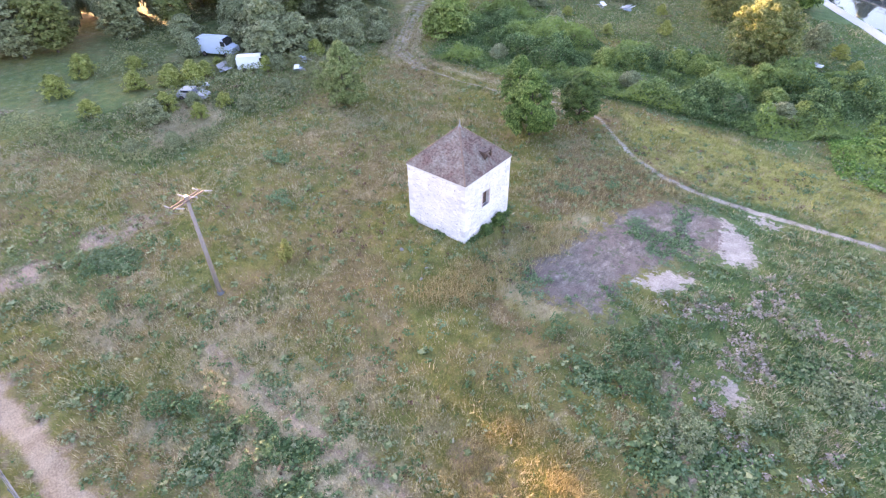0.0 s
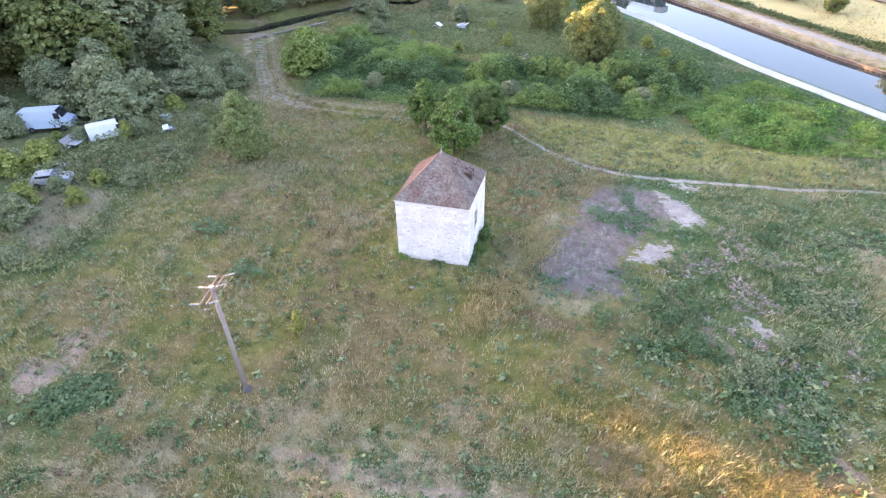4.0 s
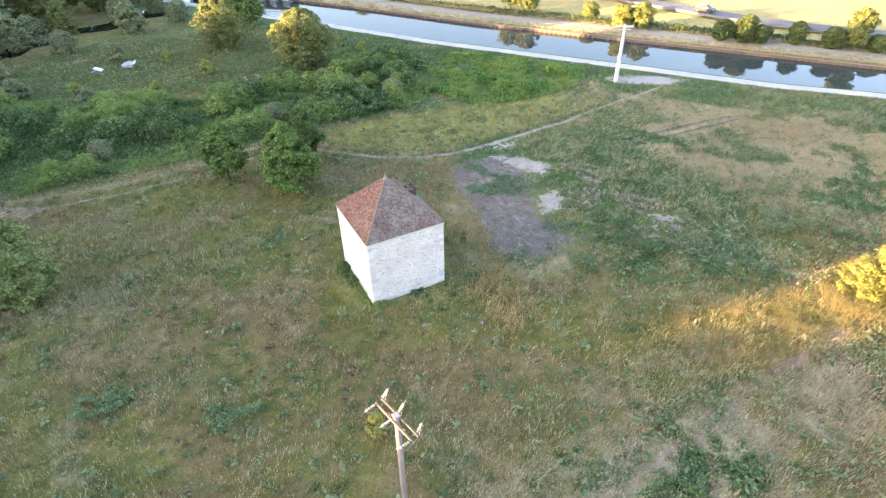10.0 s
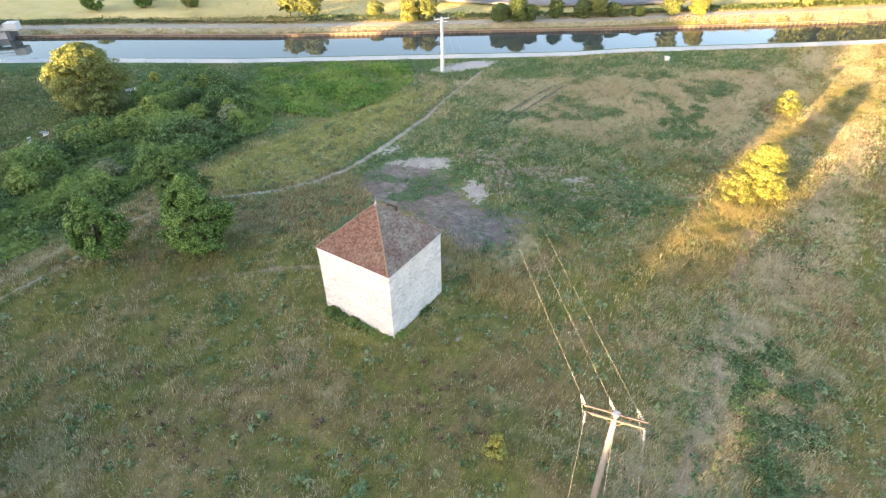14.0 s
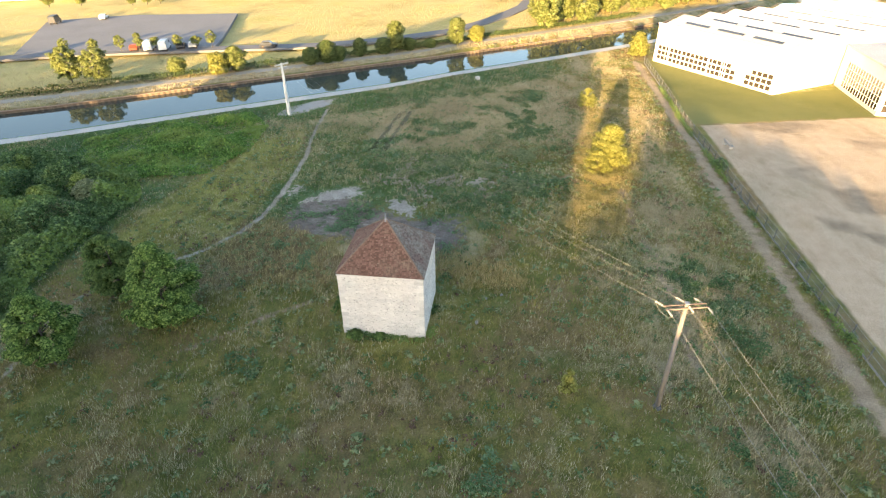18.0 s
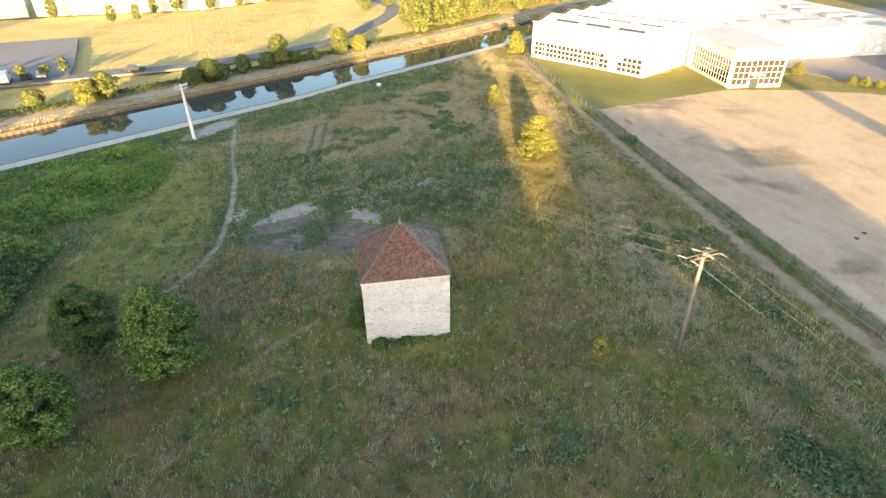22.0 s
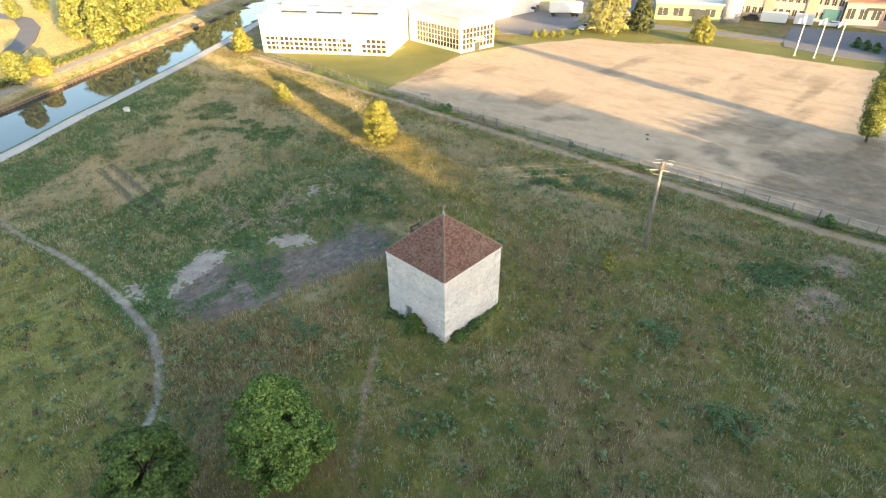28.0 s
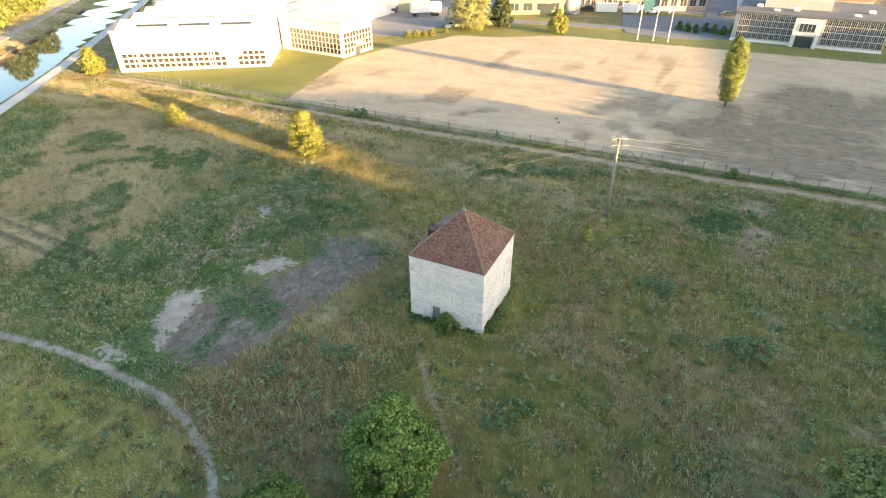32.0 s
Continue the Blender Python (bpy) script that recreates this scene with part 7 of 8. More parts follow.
for k, (x, y) in enumerate(((-20.5, -15.2), (-21.3, -13.6), (-60, -40))):
    clod = thing("earth_clod", pose(x, y, 0), "small dark earth clod on the dry field", "clod", "earth clods")
    bm = bmesh.new()
    bmesh.ops.create_icosphere(bm, subdivisions=2, radius=0.32)
    for vtx in bm.verts:
        vtx.co *= 0.8 + 0.5 * noise.noise(vtx.co * 3 + Vector((k, 0, 0)))
        vtx.co.z *= 0.5
    part("soil", bm, M_BARK, clod)


# ---- vehicles ----
def car(x, y, yaw, material, label, van=False, z=None, scale=1.0):
    c = thing("van" if van else "car", pose(x, y, land_at(x, y) if z is None else z, 0, 0, yaw) @ Matrix.Scale(scale, 4), label, "van" if van else "car", "parked vehicles")
    L, W = (2.5, 0.95) if van else (2.1, 0.88)
    if van:
        prof = [(-L, 0.4), (-L, 2.1), (-L + 0.15, 2.25), (L - 1.3, 2.25), (L - 0.75, 1.35), (L - 0.05, 1.1), (L, 0.4)]
    else:
        prof = [(-L, 0.35), (-L, 0.8), (-L + 0.25, 0.95), (-L + 0.7, 1.42), (0.3, 1.45), (0.95, 0.98), (L - 0.1, 0.78), (L, 0.35)]
    bm = bmesh.new()
    sides = []
    for s in (-1, 1):
        sides.append([bm.verts.new((px, s * (W if pz < 1.0 else W * 0.86), pz)) for px, pz in prof])
    k = len(prof)
    for i in range(k):
        j = (i + 1) % k
        bm.faces.new((sides[0][i], sides[0][j], sides[1][j], sides[1][i]))
    bm.faces.new(sides[0][::-1])
    bm.faces.new(sides[1])
    bmesh.ops.recalc_face_normals(bm, faces=bm.faces)
    bmesh.ops.bevel(bm, geom=list(bm.edges), offset=0.05, segments=2, affect='EDGES')
    part("body", bm, material, c, smooth=False)
    if van:
        q0, q1 = Vector((L - 1.26, 0, 2.16)), Vector((L - 0.78, 0, 1.4))
    else:
        q0, q1 = Vector((0.34, 0, 1.41)), Vector((0.92, 0, 1.02))
    bm = bmesh.new()
    n = Vector((q0.z - q1.z, 0, q1.x - q0.x)).normalized() * 0.02
    vs = [bm.verts.new(p + n + Vector((0, y0, 0))) for p, y0 in ((q0, -W * 0.76), (q0, W * 0.76), (q1, W * 0.8), (q1, -W * 0.8))]
    bm.faces.new(vs)
    part("windscreen", bm, M_CAR_GLASS, c)
    for s in (-1, 1):
        x0, x1, z0, z1 = (L - 1.5, L - 0.95, 1.35, 1.95) if van else (-1.2, 0.45, 1.0, 1.34)
        bm = boxed((x0, s * W * 0.93 - 0.035, z0), (x1, s * W * 0.93 + 0.035, z1))
        part("side_window", bm, M_CAR_GLASS, c)
    for wx in (-L * 0.62, L * 0.62):
        for s in (-1, 1):
            bm = bmesh.new()
            rod(bm, (wx, s * (W - 0.2), 0.32), (wx, s * (W + 0.03), 0.32), 0.32, 0.32, 14)
            w = part("wheel", bm, M_RUBBER, c)
            bm = bmesh.new()
            rod(bm, (wx, s * (W + 0.031), 0.32), (wx, s * (W + 0.045), 0.32), 0.18, 0.16, 10)
            part("rim", bm, M_STEEL, w)
    for s in (-0.6, 0.6):
        part("headlight", boxed((L - 0.04, s * W - 0.14, 0.62), (L + 0.03, s * W + 0.14, 0.76), 0.01), M_GLASSWARE, c)
    return c


car(70.9, 83.6, -75, M_CAR_DARK, "dark blue hatchback on the road beyond the canal", z=0.04)
for k, (x, y, mt, van, lab) in enumerate(((65.6, 111.2, M_CAR_WHITE, True, "white delivery van in the car park"), (66.2, 107.8, M_CAR_WHITE, True, "white delivery van in the car park"), (65.2, 114.8, M_CAR_RED, False, "red car parked beside vans"),
                                            (68.4, 104.8, M_CAR_DARK, False, "dark car parked under a tree"), (69.4, 102.2, M_CAR_GREY, False, "silver car at the car park edge"), (96, 160, M_CAR_DARK, True, "dark van at the far side of the car park"), (104, 150, M_CAR_WHITE, False, "white car at the far side of the car park"))):
    car(x, y, 20, mt, lab, van, 0.06)
for k, (x, y, h) in enumerate(((62.6, 116.6, 4), (63.6, 112.6, 4.4), (65.4, 109.4, 3.2), (66.4, 104.4, 3.6), (68.0, 100.6, 3), (69.2, 97.2, 4.2), (60, 121.5, 3.6), (57.5, 127, 4.2))):
    tree("car_park_tree", x, y, h, 1.3, "slender young tree at the car park edge", leaf=M_LEAF_PALE, base=1.3, profile=ROUND, clumps=50, per=18, size=0.26, clump_r=0.45, trunk_r=0.06, limbs=5, seed=400 + k, group="young car park trees", z=0.0)

# derelict vans and scrap in the scrub
car(-83.5, 45.5, 26, M_VAN_BLUE, "derelict pale blue panel van in the scrub", True, scale=1.25)
car(-73.5, 45.0, 50, M_CAR_WHITE, "abandoned white van among bushes", True, scale=0.95)
car(-70.8, 33.3, 30, M_CAR_GREY, "abandoned silver car sunk in weeds")
for k, (x, y, s) in enumerate(((-76.5, 42.3, 1.3), (-69.9, 51.6, 0.9), (-46.9, 105.6, 1.0), (-42.4, 106.6, 1.5), (-24.4, 90.0, 0.5), (-26.4, 89.4, 0.45), (-67.5, 48.6, 0.8), (-72.8, 36.0, 0.7), (-8.2, 97.6, 0.8))):
    junk = thing("scrap_heap", pose(x, y, land_at(x, y), 0, 0, 40 * k), "heap of pale scrap panels in the undergrowth", "scrap", "scrap heaps")
    for j in range(4):
        o = part("panel", boxed((-0.7 * s, -0.45 * s, 0), (0.7 * s, 0.45 * s, 0.06), 0.01), (M_VAN_BLUE, M_CAR_WHITE, M_CAR_GREY, M_PANEL)[(j + k) % 4], junk)
        o.matrix_basis = pose(rd.uniform(-0.6, 0.6) * s, rd.uniform(-0.5, 0.5) * s, 0.12 + 0.22 * j, rd.uniform(-22, 22), rd.uniform(-22, 22), rd.uniform(0, 180))
jetty = thing("plank_walk", pose(-76, 97.5, land_at(-76, 97.5) + 0.3, 0, 0, 59), "narrow pale plank walk along the pond", "walkway")
for k in range(24):
    part("plank", boxed((-9 + 0.75 * k, -0.32, 0), (-9 + 0.75 * k + 0.7, 0.32, 0.07), 0.01), M_POLE_WOOD, jetty)
for k in range(7):
    for s in (-0.26, 0.26):
        part("pile", boxed((-9 + 3 * k, s - 0.06, -1.6), (-9 + 3 * k + 0.12, s + 0.06, -0.004), 0.01), M_BARK, jetty)


# ---- buildings ----
def window_unit(parent, w, h, m, bars=1, deep=0.1, glass=None):
    """A framed window whose middle lies at m: outer side is -y."""
    bm = bmesh.new()
    t = 0.045
    rings = []
    for y, e in ((-0.03, 0.0), (-0.03, t), (deep, t), (deep, 0.0)):
        rings.append([bm.verts.new((sx * (w / 2 - e), y, sz * (h / 2 - e))) for sx, sz in ((-1, -1), (1, -1), (1, 1), (-1, 1))])
    for k in range(4):
        for i in range(4):
            j = (i + 1) % 4
            bm.faces.new((rings[k][i], rings[k][j], rings[(k + 1) % 4][j], rings[(k + 1) % 4][i]))
    bmesh.ops.recalc_face_normals(bm, faces=bm.faces)
    f = part("window", bm, M_FRAME, parent)
    f.matrix_basis = m
    for k in range(bars):
        x = -w / 2 + w * (k + 1) / (bars + 1)
        part("mullion", boxed((x - 0.025, -0.02, -h / 2 + t), (x + 0.025, deep, h / 2 - t)), M_FRAME, f)
    p = part("pane", boxed((-w / 2 + 0.02, 0.02, -h / 2 + 0.02), (w / 2 - 0.02, 0.05, h / 2 - 0.02)), glass or M_PANE, f)
    return f


def copy_windows(parent, first, poses):
    """Copies of a window with its pane, sharing meshes."""
    for m in poses:
        f = first.copy()
        scene.collection.objects.link(f)
        f.matrix_basis = m
        for ch in first.children:
            g = ch.copy()
            scene.collection.objects.link(g)
            g.parent = f


# factory hall: facade from B to A, sheds behind it
FA = math.degrees(math.atan2(15.7, 25.2))
hall = thing("factory_hall", pose(42.0, -21.7, -0.1, 0, 0, FA), "long white factory hall with sawtooth roof and ribbon windows", "factory")
HL, HD, HH = 29.6, 62.0, 7.4
part("wall", boxed((0, -0.3, -0.5), (HL, 0.0, HH), 0.0), M_WHITE, hall, "white front wall")
part("wall", boxed((-0.004, -HD, -0.5), (0.3, -0.3, HH), 0.0), M_WHITE, hall)
part("wall", boxed((HL - 0.3, -HD, -0.5), (HL + 0.004, -0.3, HH), 0.0), M_WHITE, hall)
part("wall", boxed((0, -HD - 0.3, -0.5), (HL, -HD, HH), 0.0), M_WHITE, hall)
part("parapet", boxed((-0.15, -0.2, HH), (HL + 0.15, 0.12, HH + 0.35), 0.02), M_WHITE, hall)
for k in range(8):
    y0 = -0.6 - 7.6 * k
    bm = bmesh.new()
    tri = [(y0, HH - 0.2), (y0 - 5.6, HH + 1.5), (y0 - 7.6, HH - 0.2)]
    lv = [bm.verts.new((0.3, a, b)) for a, b in tri]
    rv2 = [bm.verts.new((HL - 0.3, a, b)) for a, b in tri]
    for i in range(3):
        j = (i + 1) % 3
        bm.faces.new((lv[i], lv[j], rv2[j], rv2[i]))
    bm.faces.new(lv[::-1])
    bm.faces.new(rv2)
    bmesh.ops.recalc_face_normals(bm, faces=bm.faces)
    tooth = part("shed_roof", bm, M_WHITE_ROOF, hall)
    for i in range(3):
        xa = 3.0 + 8.2 * i
        m = Matrix.Translation((xa + 3, y0 - 2.6, HH + 0.63)) @ pose(0, 0, 0, -math.degrees(math.atan2(1.7, 5.6)), 0, 0)
        part("skylight", boxed((-3.0, -0.35, -0.02), (3.0, 0.35, 0.1), 0.02, m), M_PANE, tooth)
    bm = bmesh.new()
    for i in range(5):
        yy = y0 - 1.2 - 1.1 * i
        rod(bm, (HL + 0.15, yy, HH - 0.2), (HL + 0.15, yy, HH + 0.3 + 0.28 * i), 0.05, 0.05, 5)
    rod(bm, (HL + 0.15, y0, HH), (HL + 0.15, y0 - 5.6, HH + 1.75), 0.06, 0.06, 5)
    part("end_frame", bm, M_STEEL, tooth)
rot180 = pose(0, 0, 0, 0, 0, 180)
first = window_unit(hall, 1.02, 0.82, Matrix.Translation((1.2, 0.04, 3.0)) @ rot180, 0, glass=M_WARM_PANE)
poses = []
for r_, z in enumerate((3.0, 1.98, 0.98)):
    for k in range(25):
        x = 1.2 + 1.12 * k
        if (r_ == 0 and k == 0) or x > HL - 0.8:
            continue
        if 5 <= k <= 7 and (r_ == 0 or rd.random() < 0.5):
            continue
        if 3.9 < k < 5 and r_ == 0:
            continue
        poses.append(Matrix.Translation((x, 0.04, z)) @ rot180)
copy_windows(hall, first, poses)
for k in range(9):
    part("pilaster", boxed((0.4 + 3.6 * k, 0.0, -0.3), (0.55 + 3.6 * k, 0.07, 3.4), 0.01), M_WHITE, hall)

# lower wing with large glazing
wing = thing("factory_wing", pose(30.9, -43.95, -0.05, 0, 0, -6), "white flat-roofed factory wing with large grid windows", "factory")
WL, WD, WH = 18.2, 10.3, 7.0
part("body", boxed((0, 0, -0.4), (WL, WD, WH), 0.03), M_WHITE, wing)
part("roof", boxed((-0.2, -0.2, WH), (WL + 0.2, WD + 0.2, WH + 0.3), 0.02), M_WHITE_ROOF, wing)
f1 = window_unit(wing, 1.0, 1.08, Matrix.Translation((1.0, WD + 0.06, 1.2)) @ rot180, 0, glass=M_WARM_PANE)
copy_windows(wing, f1, [Matrix.Translation((1.0 + 1.05 * i, WD + 0.06, z)) @ rot180 for i in range(14) for z in (1.2, 2.3, 3.4, 4.5) if not (i == 0 and z == 1.2)])
side = pose(0, 0, 0, 0, 0, -90)
copy_windows(wing, f1, [Matrix.Translation((-0.06, 0.9 + 1.05 * i, z)) @ side for i in range(9) for z in (1.2, 2.3, 3.4, 4.5) if not (4 <= i <= 5 and z < 2.0)])
part("door", boxed((-0.08, 4.6, 0), (-0.03, 6.2, 2.3)), M_PANE, wing)
part("canopy", boxed((-1.4, 4.2, 2.5), (0, 6.6, 2.65), 0.02), M_WHITE, wing)
rear = thing("rear_hall", pose(49.5, -90.0, -0.1, 0, 0, -2), "broad white factory hall behind the wing", "factory")
part("body", boxed((0, 0, -0.3), (46, 50, 6.4), 0.02), M_WHITE, rear)
part("roof", boxed((-0.2, -0.2, 6.4), (46.2, 50.2, 6.7), 0.02), M_WHITE_ROOF, rear)
for k in range(6):
    for j in range(3):
        part("roof_vent", boxed((4 + 7 * k, 6 + 14 * j, 6.7), (6.2 + 7 * k, 14 + 14 * j, 7.5), 0.05), M_ZINC if (k + j) % 2 else M_WHITE_ROOF, rear)

# office block with a glazed front
office = thing("office_block", pose(-58.5, -86.6, 0, 0, 0, -4.5), "two-storey office block with glazed grid front", "office building")
part("body", boxed((-15.2, -26, -0.3), (15.2, -0.3, 6.2), 0.0), M_CONCRETE, office)
part("roof", boxed((-15.4, -26.2, 6.2), (15.4, 0.1, 6.55), 0.02), M_ROOF_DARK, office, "dark felt flat roof")
part("plinth", boxed((-15.3, -0.3, -0.3), (15.3, 0.05, 0.5), 0.02), M_FRAME, office)
o1 = window_unit(office, 1.15, 1.35, Matrix.Translation((-14.4, -0.2, 1.4)) @ rot180, 2)
copy_windows(office, o1, [Matrix.Translation((-14.4 + 1.17 * i, -0.2, z)) @ rot180 for i in range(25) for z in (1.4, 2.78, 4.16, 5.5) if not (10 <= i <= 13) and not (i == 0 and z == 1.4)])
ent = part("entrance", boxed((-2.7, -0.3, -0.3), (2.7, 0.9, 6.0), 0.03), M_WHITE, office, "white projecting entrance bay")
window_unit(ent, 3.2, 1.8, Matrix.Translation((0, 0.95, 4.2)) @ rot180, 3)
part("doorway", boxed((-1.8, 0.86, 0), (1.8, 0.93, 2.4)), M_PANE, ent)
for s in (-2.3, 2.3):
    part("pillar", boxed((s - 0.25, 0.9, -0.3), (s + 0.25, 1.5, 2.9), 0.03), M_WHITE, ent)
for k, (x, y) in enumerate(((-9, -4), (-12, -10), (3, -6), (7, -4), (11, -9), (-3, -14), (5, -16))):
    part("roof_dome", boxed((x - 0.7, y - 0.7, 6.55), (x + 0.7, y + 0.7, 7.0 + 0.2 * (k % 3)), 0.15), M_WHITE, office)
part("penthouse", boxed((-4, -18, 6.55), (10, -9, 8.6), 0.03), M_CONCRETE, office)


def block(name, x, y, yaw, w, d, h, wall, label, rows, cols, roof_mat):
    b = thing(name, pose(x, y, -0.3, 0, 0, yaw), label, "building", "works buildings")
    part("shell", boxed((-w / 2, -d, 0), (w / 2, 0, h), 0.02), wall, b)
    part("roof", boxed((-w / 2 - 0.2, -d - 0.2, h), (w / 2 + 0.2, 0.2, h + 0.35), 0.02), roof_mat, b)
    if rows:
        q = window_unit(b, w / cols * 0.7, h / rows * 0.5, Matrix.Translation((-w / 2 + w / cols * 0.5, 0.05, h / rows * 0.55)) @ rot180, 1)
        copy_windows(b, q, [Matrix.Translation((-w / 2 + w / cols * (i + 0.5), 0.05, h / rows * (j + 0.55))) @ rot180 for i in range(cols) for j in range(rows) if i or j])
    return b


works = block("green_workshop", 8.5, -102.6, 26, 20, 12, 4.4, M_GREENWALL, "low pale green workshop with dark doors", 1, 5, M_WHITE_ROOF)
part("gate", boxed((-3.2, 0.03, 0.2), (0.2, 0.12, 3.2), 0.02), M_PANE, works, "dark open workshop gate")
bm = bmesh.new()
rod(bm, (-9.2, -1.5, 0), (-9.2, -1.5, 5.8), 2.6, 2.6, 24)
part("drum_annex", bm, M_PALEWALL, works, "rounded white annex", True)
rod_ring = bmesh.new()
rod(rod_ring, (-9.2, -1.5, 0), (-9.2, -1.5, 1.9), 2.64, 2.64, 24)
part("plinth", rod_ring, M_PANEL, works, "grey rounded plinth", True)
office_row = block("works_offices", -9.5, -122.0, 6, 25, 12, 10.2, M_PALEWALL, "pale three-storey works offices with many windows", 3, 15, M_WHITE_ROOF)
for x in (-5.4, 4.9):
    part("wall_panel", boxed((x - 1.3, 0.0, 0.3), (x + 1.3, 0.18, 10.0), 0.02), M_BRICKRED, office_row, "salmon wall panel")
part("green_shutter", boxed((-12.2, 0.02, 0.4), (-8.4, 0.14, 3.6), 0.02), M_TEAL, office_row, "dark green roller shutter")
low = block("works_canteen", -29.0, -125.4, 22, 14, 14, 5.4, M_BRICKRED, "low pinkish works building beside the street", 1, 5, M_RED_ROOF)
part("sign_board", boxed((-1.5, 0.03, 3.9), (2.5, 0.12, 4.6), 0.02), M_PANE, low, "dark sign board")
cream = block("cream_workshop", 47.5, -103.0, 103, 26, 12, 7.2, M_CREAM, "cream workshop row with teal doors", 2, 10, M_ROOF_DARK)
for k in range(4):
    part("teal_door", boxed((-1.0 + 3.4 * k, 0.06, 0.3), (1.6 + 3.4 * k, 0.22, 3.0), 0.02), M_TEAL, cream, "teal workshop door")
for k in range(5):
    part("pillar", boxed((-2.0 + 3.4 * k, 0.0, 0.1), (-1.5 + 3.4 * k, 0.5, 7.0), 0.03), M_PALEWALL, cream)


def house(x, y, yaw, w, d, h, label):
    """A small house with a pitched red roof."""
    b = thing("house", pose(x, y, -0.2, 0, 0, yaw), label, "house", "houses along the street")
    part("wall", boxed((-w / 2, -d / 2, 0), (w / 2, d / 2, h), 0.02), M_PALEWALL, b)
    bm = bmesh.new()
    ends = [[bm.verts.new((sx * (w / 2 + 0.3), py, pz)) for py, pz in ((-d / 2 - 0.35, h - 0.05), (0, h + d * 0.32), (d / 2 + 0.35, h - 0.05))] for sx in (-1, 1)]
    for a_, b_ in ((0, 1), (1, 2), (2, 0)):
        bm.faces.new((ends[0][a_], ends[0][b_], ends[1][b_], ends[1][a_]))
    bm.faces.new(ends[0][::-1])
    bm.faces.new(ends[1])
    bmesh.ops.recalc_face_normals(bm, faces=bm.faces)
    part("roof", bm, M_RED_ROOF, b, "red tiled roof")
    part("chimney", boxed((w * 0.25, -0.35, h), (w * 0.25 + 0.7, 0.35, h + d * 0.32 + 1.0), 0.03), M_BRICKRED, b)
    q = window_unit(b, 1.0, 1.3, Matrix.Translation((-w / 2 + 1.5, d / 2 + 0.05, 1.6)) @ rot180, 1)
    copy_windows(b, q, [Matrix.Translation((-w / 2 + 1.5 + 2.4 * i, d / 2 + 0.05, z)) @ rot180 for i in range(int(w / 2.5)) for z in (1.6, 4.2) if z < h - 0.6 and (i or z > 2)])
    return b


for x, y, yaw, w, d, h, lab in ((-53, -128, 4, 14, 10, 5.4, "white house with a red roof behind the offices"), (-70, -131, 2, 13, 10, 5.6, "white house with a red roof behind the offices"), (-54, -148, 86, 16, 9, 5.4, "long pale house with a red roof beside the street"), (-56, -172, 86, 18, 9, 5.8, "long pale house with a red roof beside the street"), (-28, -150, 86, 18, 10, 6.0, "pale house with a red roof at the street"), (-26, -176, 86, 20, 10, 6.0, "pale house with a red roof at the street"), (-88, -136, 0, 14, 10, 5.2, "white house with a red roof behind the offices")):
    house(x, y, yaw, w, d, h, lab)
block("steel_shed", 38.0, -128, -6, 30, 16, 7.5, plain("blue_grey_cladding", (0.16, 0.20, 0.23), (0.22, 0.27, 0.30), 0.3, 0.6), "blue-grey steel clad shed behind the yard", 1, 8, M_ROOF_DARK)
block("steel_shed", 76.0, -132, -6, 34, 20, 8.0, M_WHITE, "white steel clad shed behind the yard", 1, 8, M_WHITE_ROOF)
for x, y, yaw, w, d in ((154.5, 171, 115, 52, 50), (166.5, 118, 92, 54, 60), (179, 77, 135, 34, 60), (138, 214, 112, 30, 40)):
    block("trade_hall", x, y, yaw, w, d, 5.6, M_WHITE, "low white trade hall beyond the car park", 0, 1, M_WHITE_ROOF)
for k, (x, y, h) in enumerate(((136.6, 151, 9.5), (133.5, 154, 8), (131, 158, 6), (150, 158, 4.5), (146, 150, 3.5), (158, 136, 7), (143.5, 112.4, 5.6), (146, 105.5, 5.2), (160.5, 104, 5.5), (162, 96.5, 7.5), (166, 86, 6), (172, 76.5, 5.5), (178, 67, 7), (184, 60, 6.5), (190, 55, 7.5), (129, 176, 7), (126, 186, 8))):
    copy_thing(wood_a, pose(x, y, 0, 0, 0, k * 53) @ Matrix.Diagonal((h / 11.5, h / 11.5, h / 10.5, 1)))
for k in range(14):
    x, y = 150 + 7 * k, 30 - 9 * k
    s = rw.uniform(0.6, 0.9)
    copy_thing(wood_a, pose(x, y, 0, 0, 0, k * 40) @ Matrix.Diagonal((s, s, s * 0.8, 1)))
# lorry trailers in the yard
for k, (x, y) in enumerate(((38.6, -86.2),)):
    t_ = thing("lorry_trailer", pose(x, y, 0.06, 0, 0, 40), "white box lorry trailer in the works yard", "trailer", "lorry trailers")
    part("box_body", boxed((-4.5, -1.2, 1.1), (4.5, 1.2, 3.7), 0.04), M_CAR_WHITE, t_)
    part("chassis", boxed((-4.3, -0.5, 0.8), (4.3, 0.5, 1.096)), M_RUBBER, t_)
    for wx in (-3.2, -2.1, 3.4):
        for s in (-1.05, 1.05):
            bm = bmesh.new()
            rod(bm, (wx, s - 0.15, 0.5), (wx, s + 0.15, 0.5), 0.5, 0.5, 12)
            part("wheel", bm, M_RUBBER, t_)
    part("leg", boxed((2.2, -0.6, 0), (2.35, 0.6, 0.8)), M_STEEL, t_)
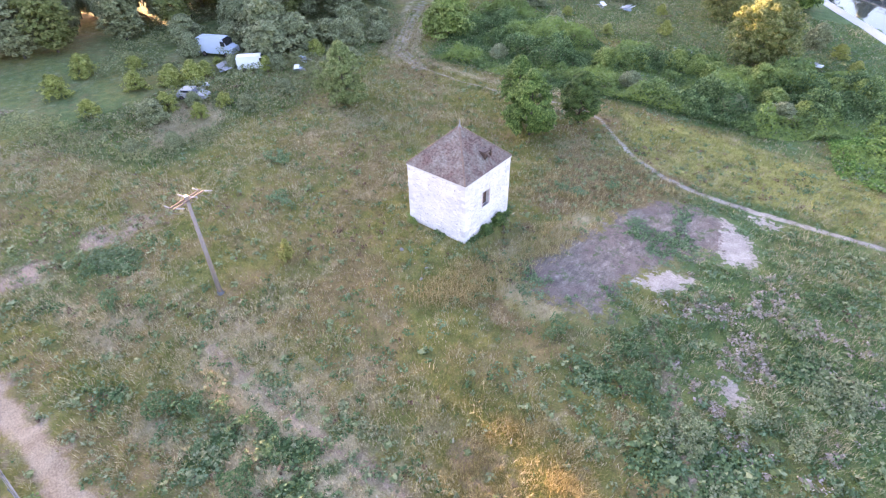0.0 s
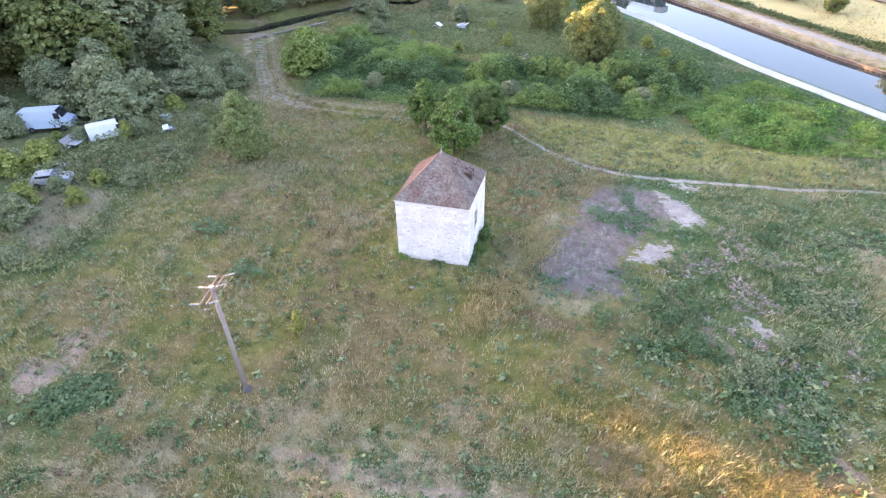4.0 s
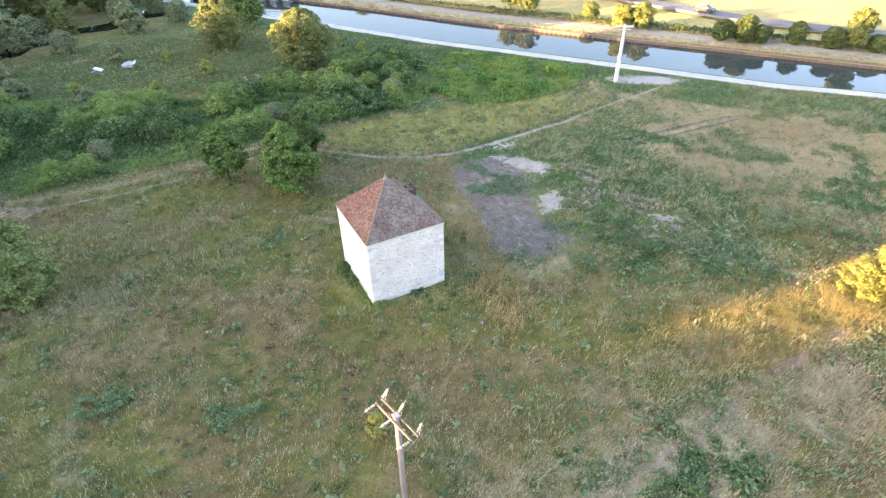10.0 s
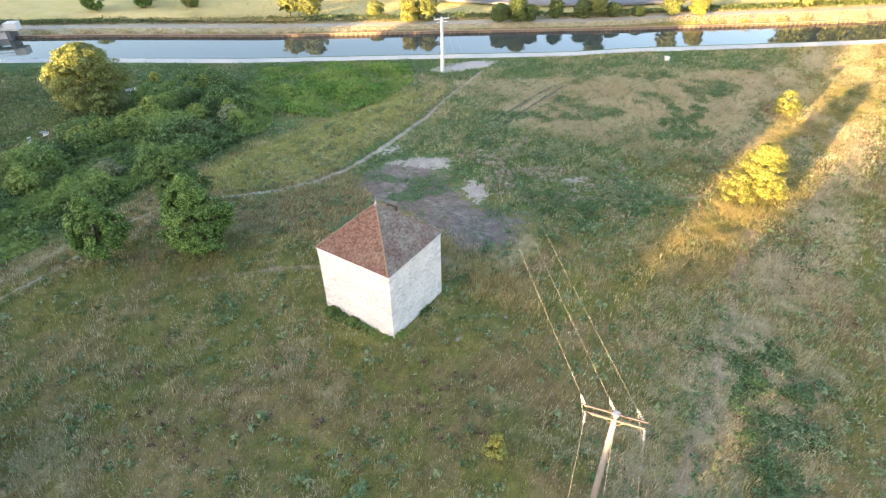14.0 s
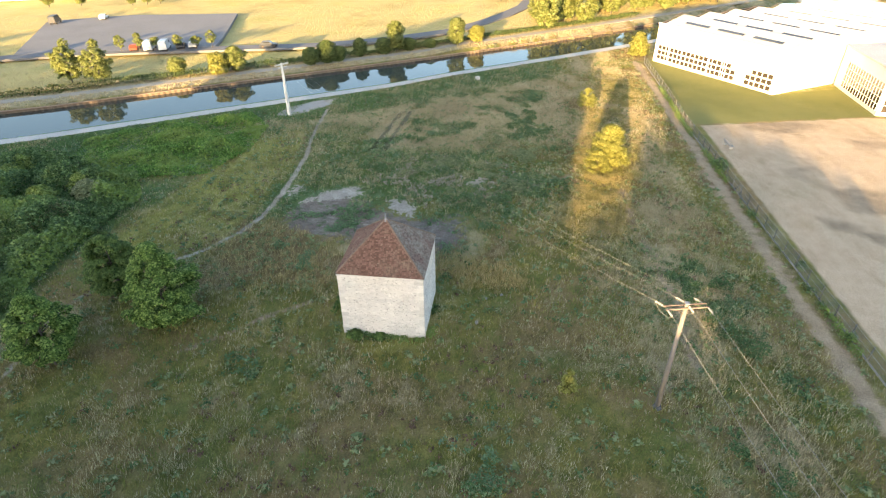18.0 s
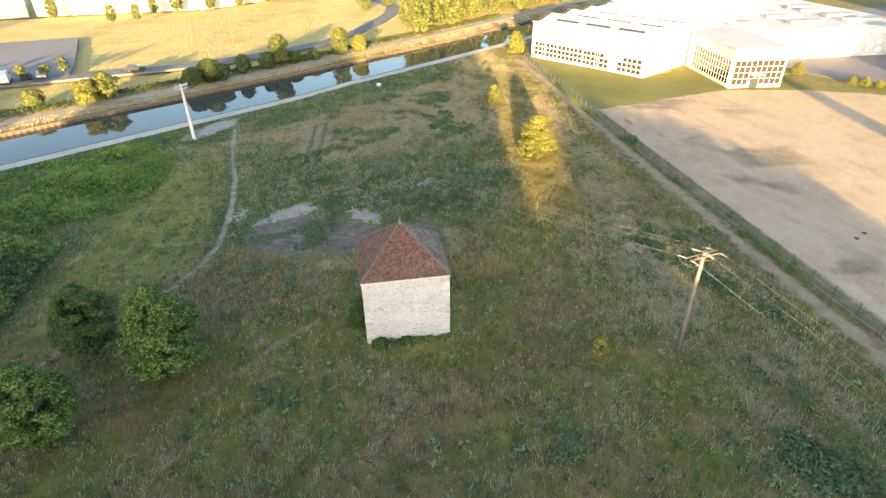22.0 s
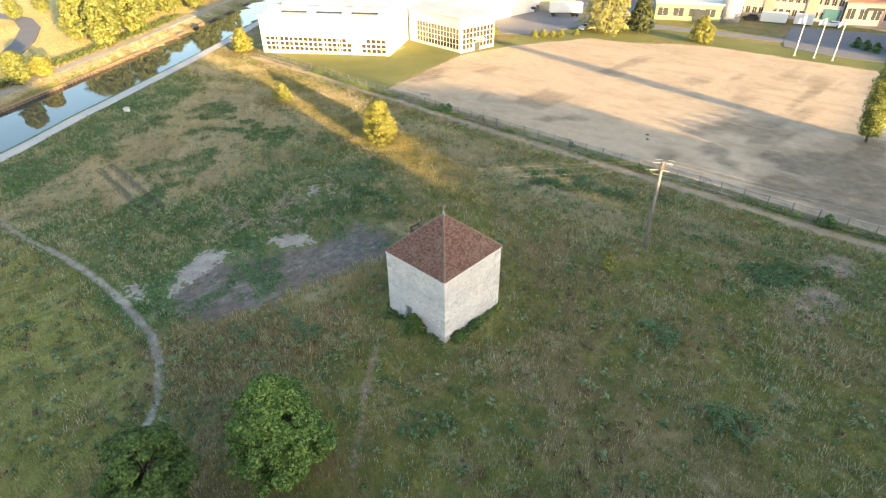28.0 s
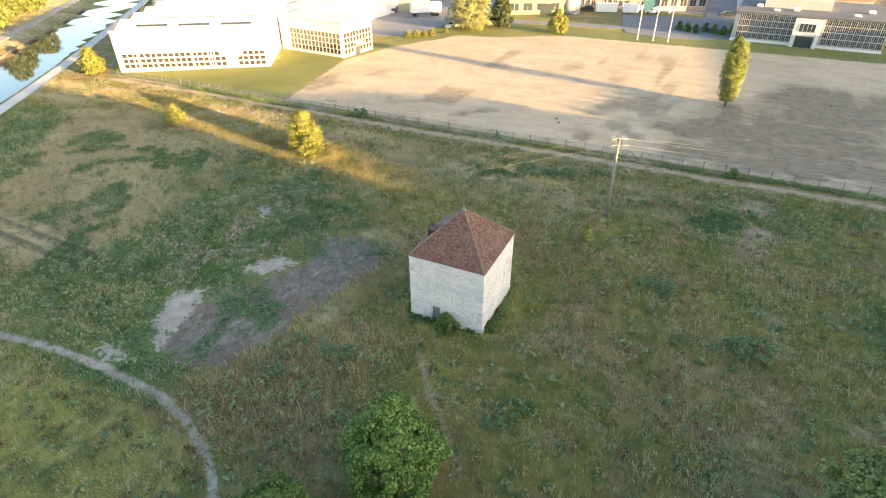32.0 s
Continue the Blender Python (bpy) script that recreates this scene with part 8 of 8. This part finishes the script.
for k, (x, y, mt) in enumerate(((53.5, -83.0, M_CAR_DARK), (54.5, -79.5, M_CAR_GREY), (24.0, -73.4, M_CAR_WHITE), (24, -94, M_CAR_GREY), (-2.6, -114.5, M_CAR_DARK), (-21.5, -117, M_CAR_WHITE), (-41.5, -121, M_CAR_DARK))):
    car(x, y, 70 if k < 3 else 10, mt, ("dark", "silver", "white", "silver", "white", "white", "dark")[k] + " car parked in the works yard", z=0.06)
for x, y, w in ((-8.4, -114.2, 6.2), (-15.2, -116.0, 4.4)):
    c_ = thing("container", pose(x, y, 0.06, 0, 0, 10), "white storage container on the works lawn", "container", "white containers")
    part("shell", boxed((-w / 2, -1.2, 0.15), (w / 2, 1.2, 2.5), 0.05), M_CAR_WHITE, c_)
    part("skid", boxed((-w / 2 + 0.1, -1.0, 0), (w / 2 - 0.1, 1.0, 0.146)), M_RUBBER, c_)
    for i in range(int(w / 0.6)):
        part("rib", boxed((-w / 2 + 0.25 + 0.6 * i, 1.2, 0.3), (-w / 2 + 0.35 + 0.6 * i, 1.24, 2.35)), M_CAR_WHITE, c_)
rk = random.Random(12)
for k in range(9):
    cx_, cy_ = 50.0 + rk.uniform(-1.0, 3.5), -88.5 + rk.uniform(-2.5, 4.0)
    g_ = thing("goods_crate", pose(cx_, cy_, 0.06, 0, 0, rk.uniform(0, 90)), "stacked crate in the works yard", "crate", "crates in the works yard")
    h_ = rk.uniform(0.7, 1.7)
    part("crate_body", boxed((-0.6, -0.5, 0.12), (0.6, 0.5, h_), 0.03), (M_TIMBER, M_PANEL, M_WHITE, M_STEEL)[k % 4], g_)
    part("pallet", boxed((-0.62, -0.52, 0), (0.62, 0.52, 0.116)), M_POLE_WOOD, g_)
shrub = bpy.data.objects["yellow_shrub"]
for k, (x, y, s) in enumerate(((38.6, -53.6, 0.42), (29.0, -57.6, 0.32), (27.4, -58.8, 0.34), (25.8, -60.2, 0.3), (24.4, -61.8, 0.32), (22.8, -66.5, 0.26))):
    copy_thing(shrub, pose(x, y, land_at(x, y), 0, 0, 60 * k) @ Matrix.Diagonal((s * 1.15, s * 1.15, s, 1)))
# flagpoles
for k, (x, y) in enumerate(((-23.0, -78.8), (-26.6, -79.3), (-30.0, -79.2))):
    fp = thing("flagpole", pose(x, y, land_at(x, y)), "white flagpole with a limp white flag", "flagpole", "flagpoles on the works lawn")
    bm = bmesh.new()
    rod(bm, (0, 0, -0.2), (0, 0, 7.9), 0.10, 0.06, 8)
    part("pole", bm, M_WHITE, fp)
    bm = bmesh.new()
    cols_ = []
    for i in range(7):
        u = i / 6
        cols_.append([bm.verts.new((0.08 + 1.0 * u, 0.14 * math.sin(u * 7 + k), 7.75 - 0.5 * u * u - 0.95 * w_ + 0.05 * math.sin(5 * u))) for w_ in (0, 0.5, 1)])
    for a_, b_ in zip(cols_[:-1], cols_[1:]):
        for w_ in (0, 1):
            bm.faces.new((a_[w_], b_[w_], b_[w_ + 1], a_[w_ + 1]))
    part("flag", bm, M_FLAG, fp)
    part("base", boxed((-0.25, -0.25, -0.1), (0.25, 0.25, 0.12), 0.02), M_CONCRETE, fp)
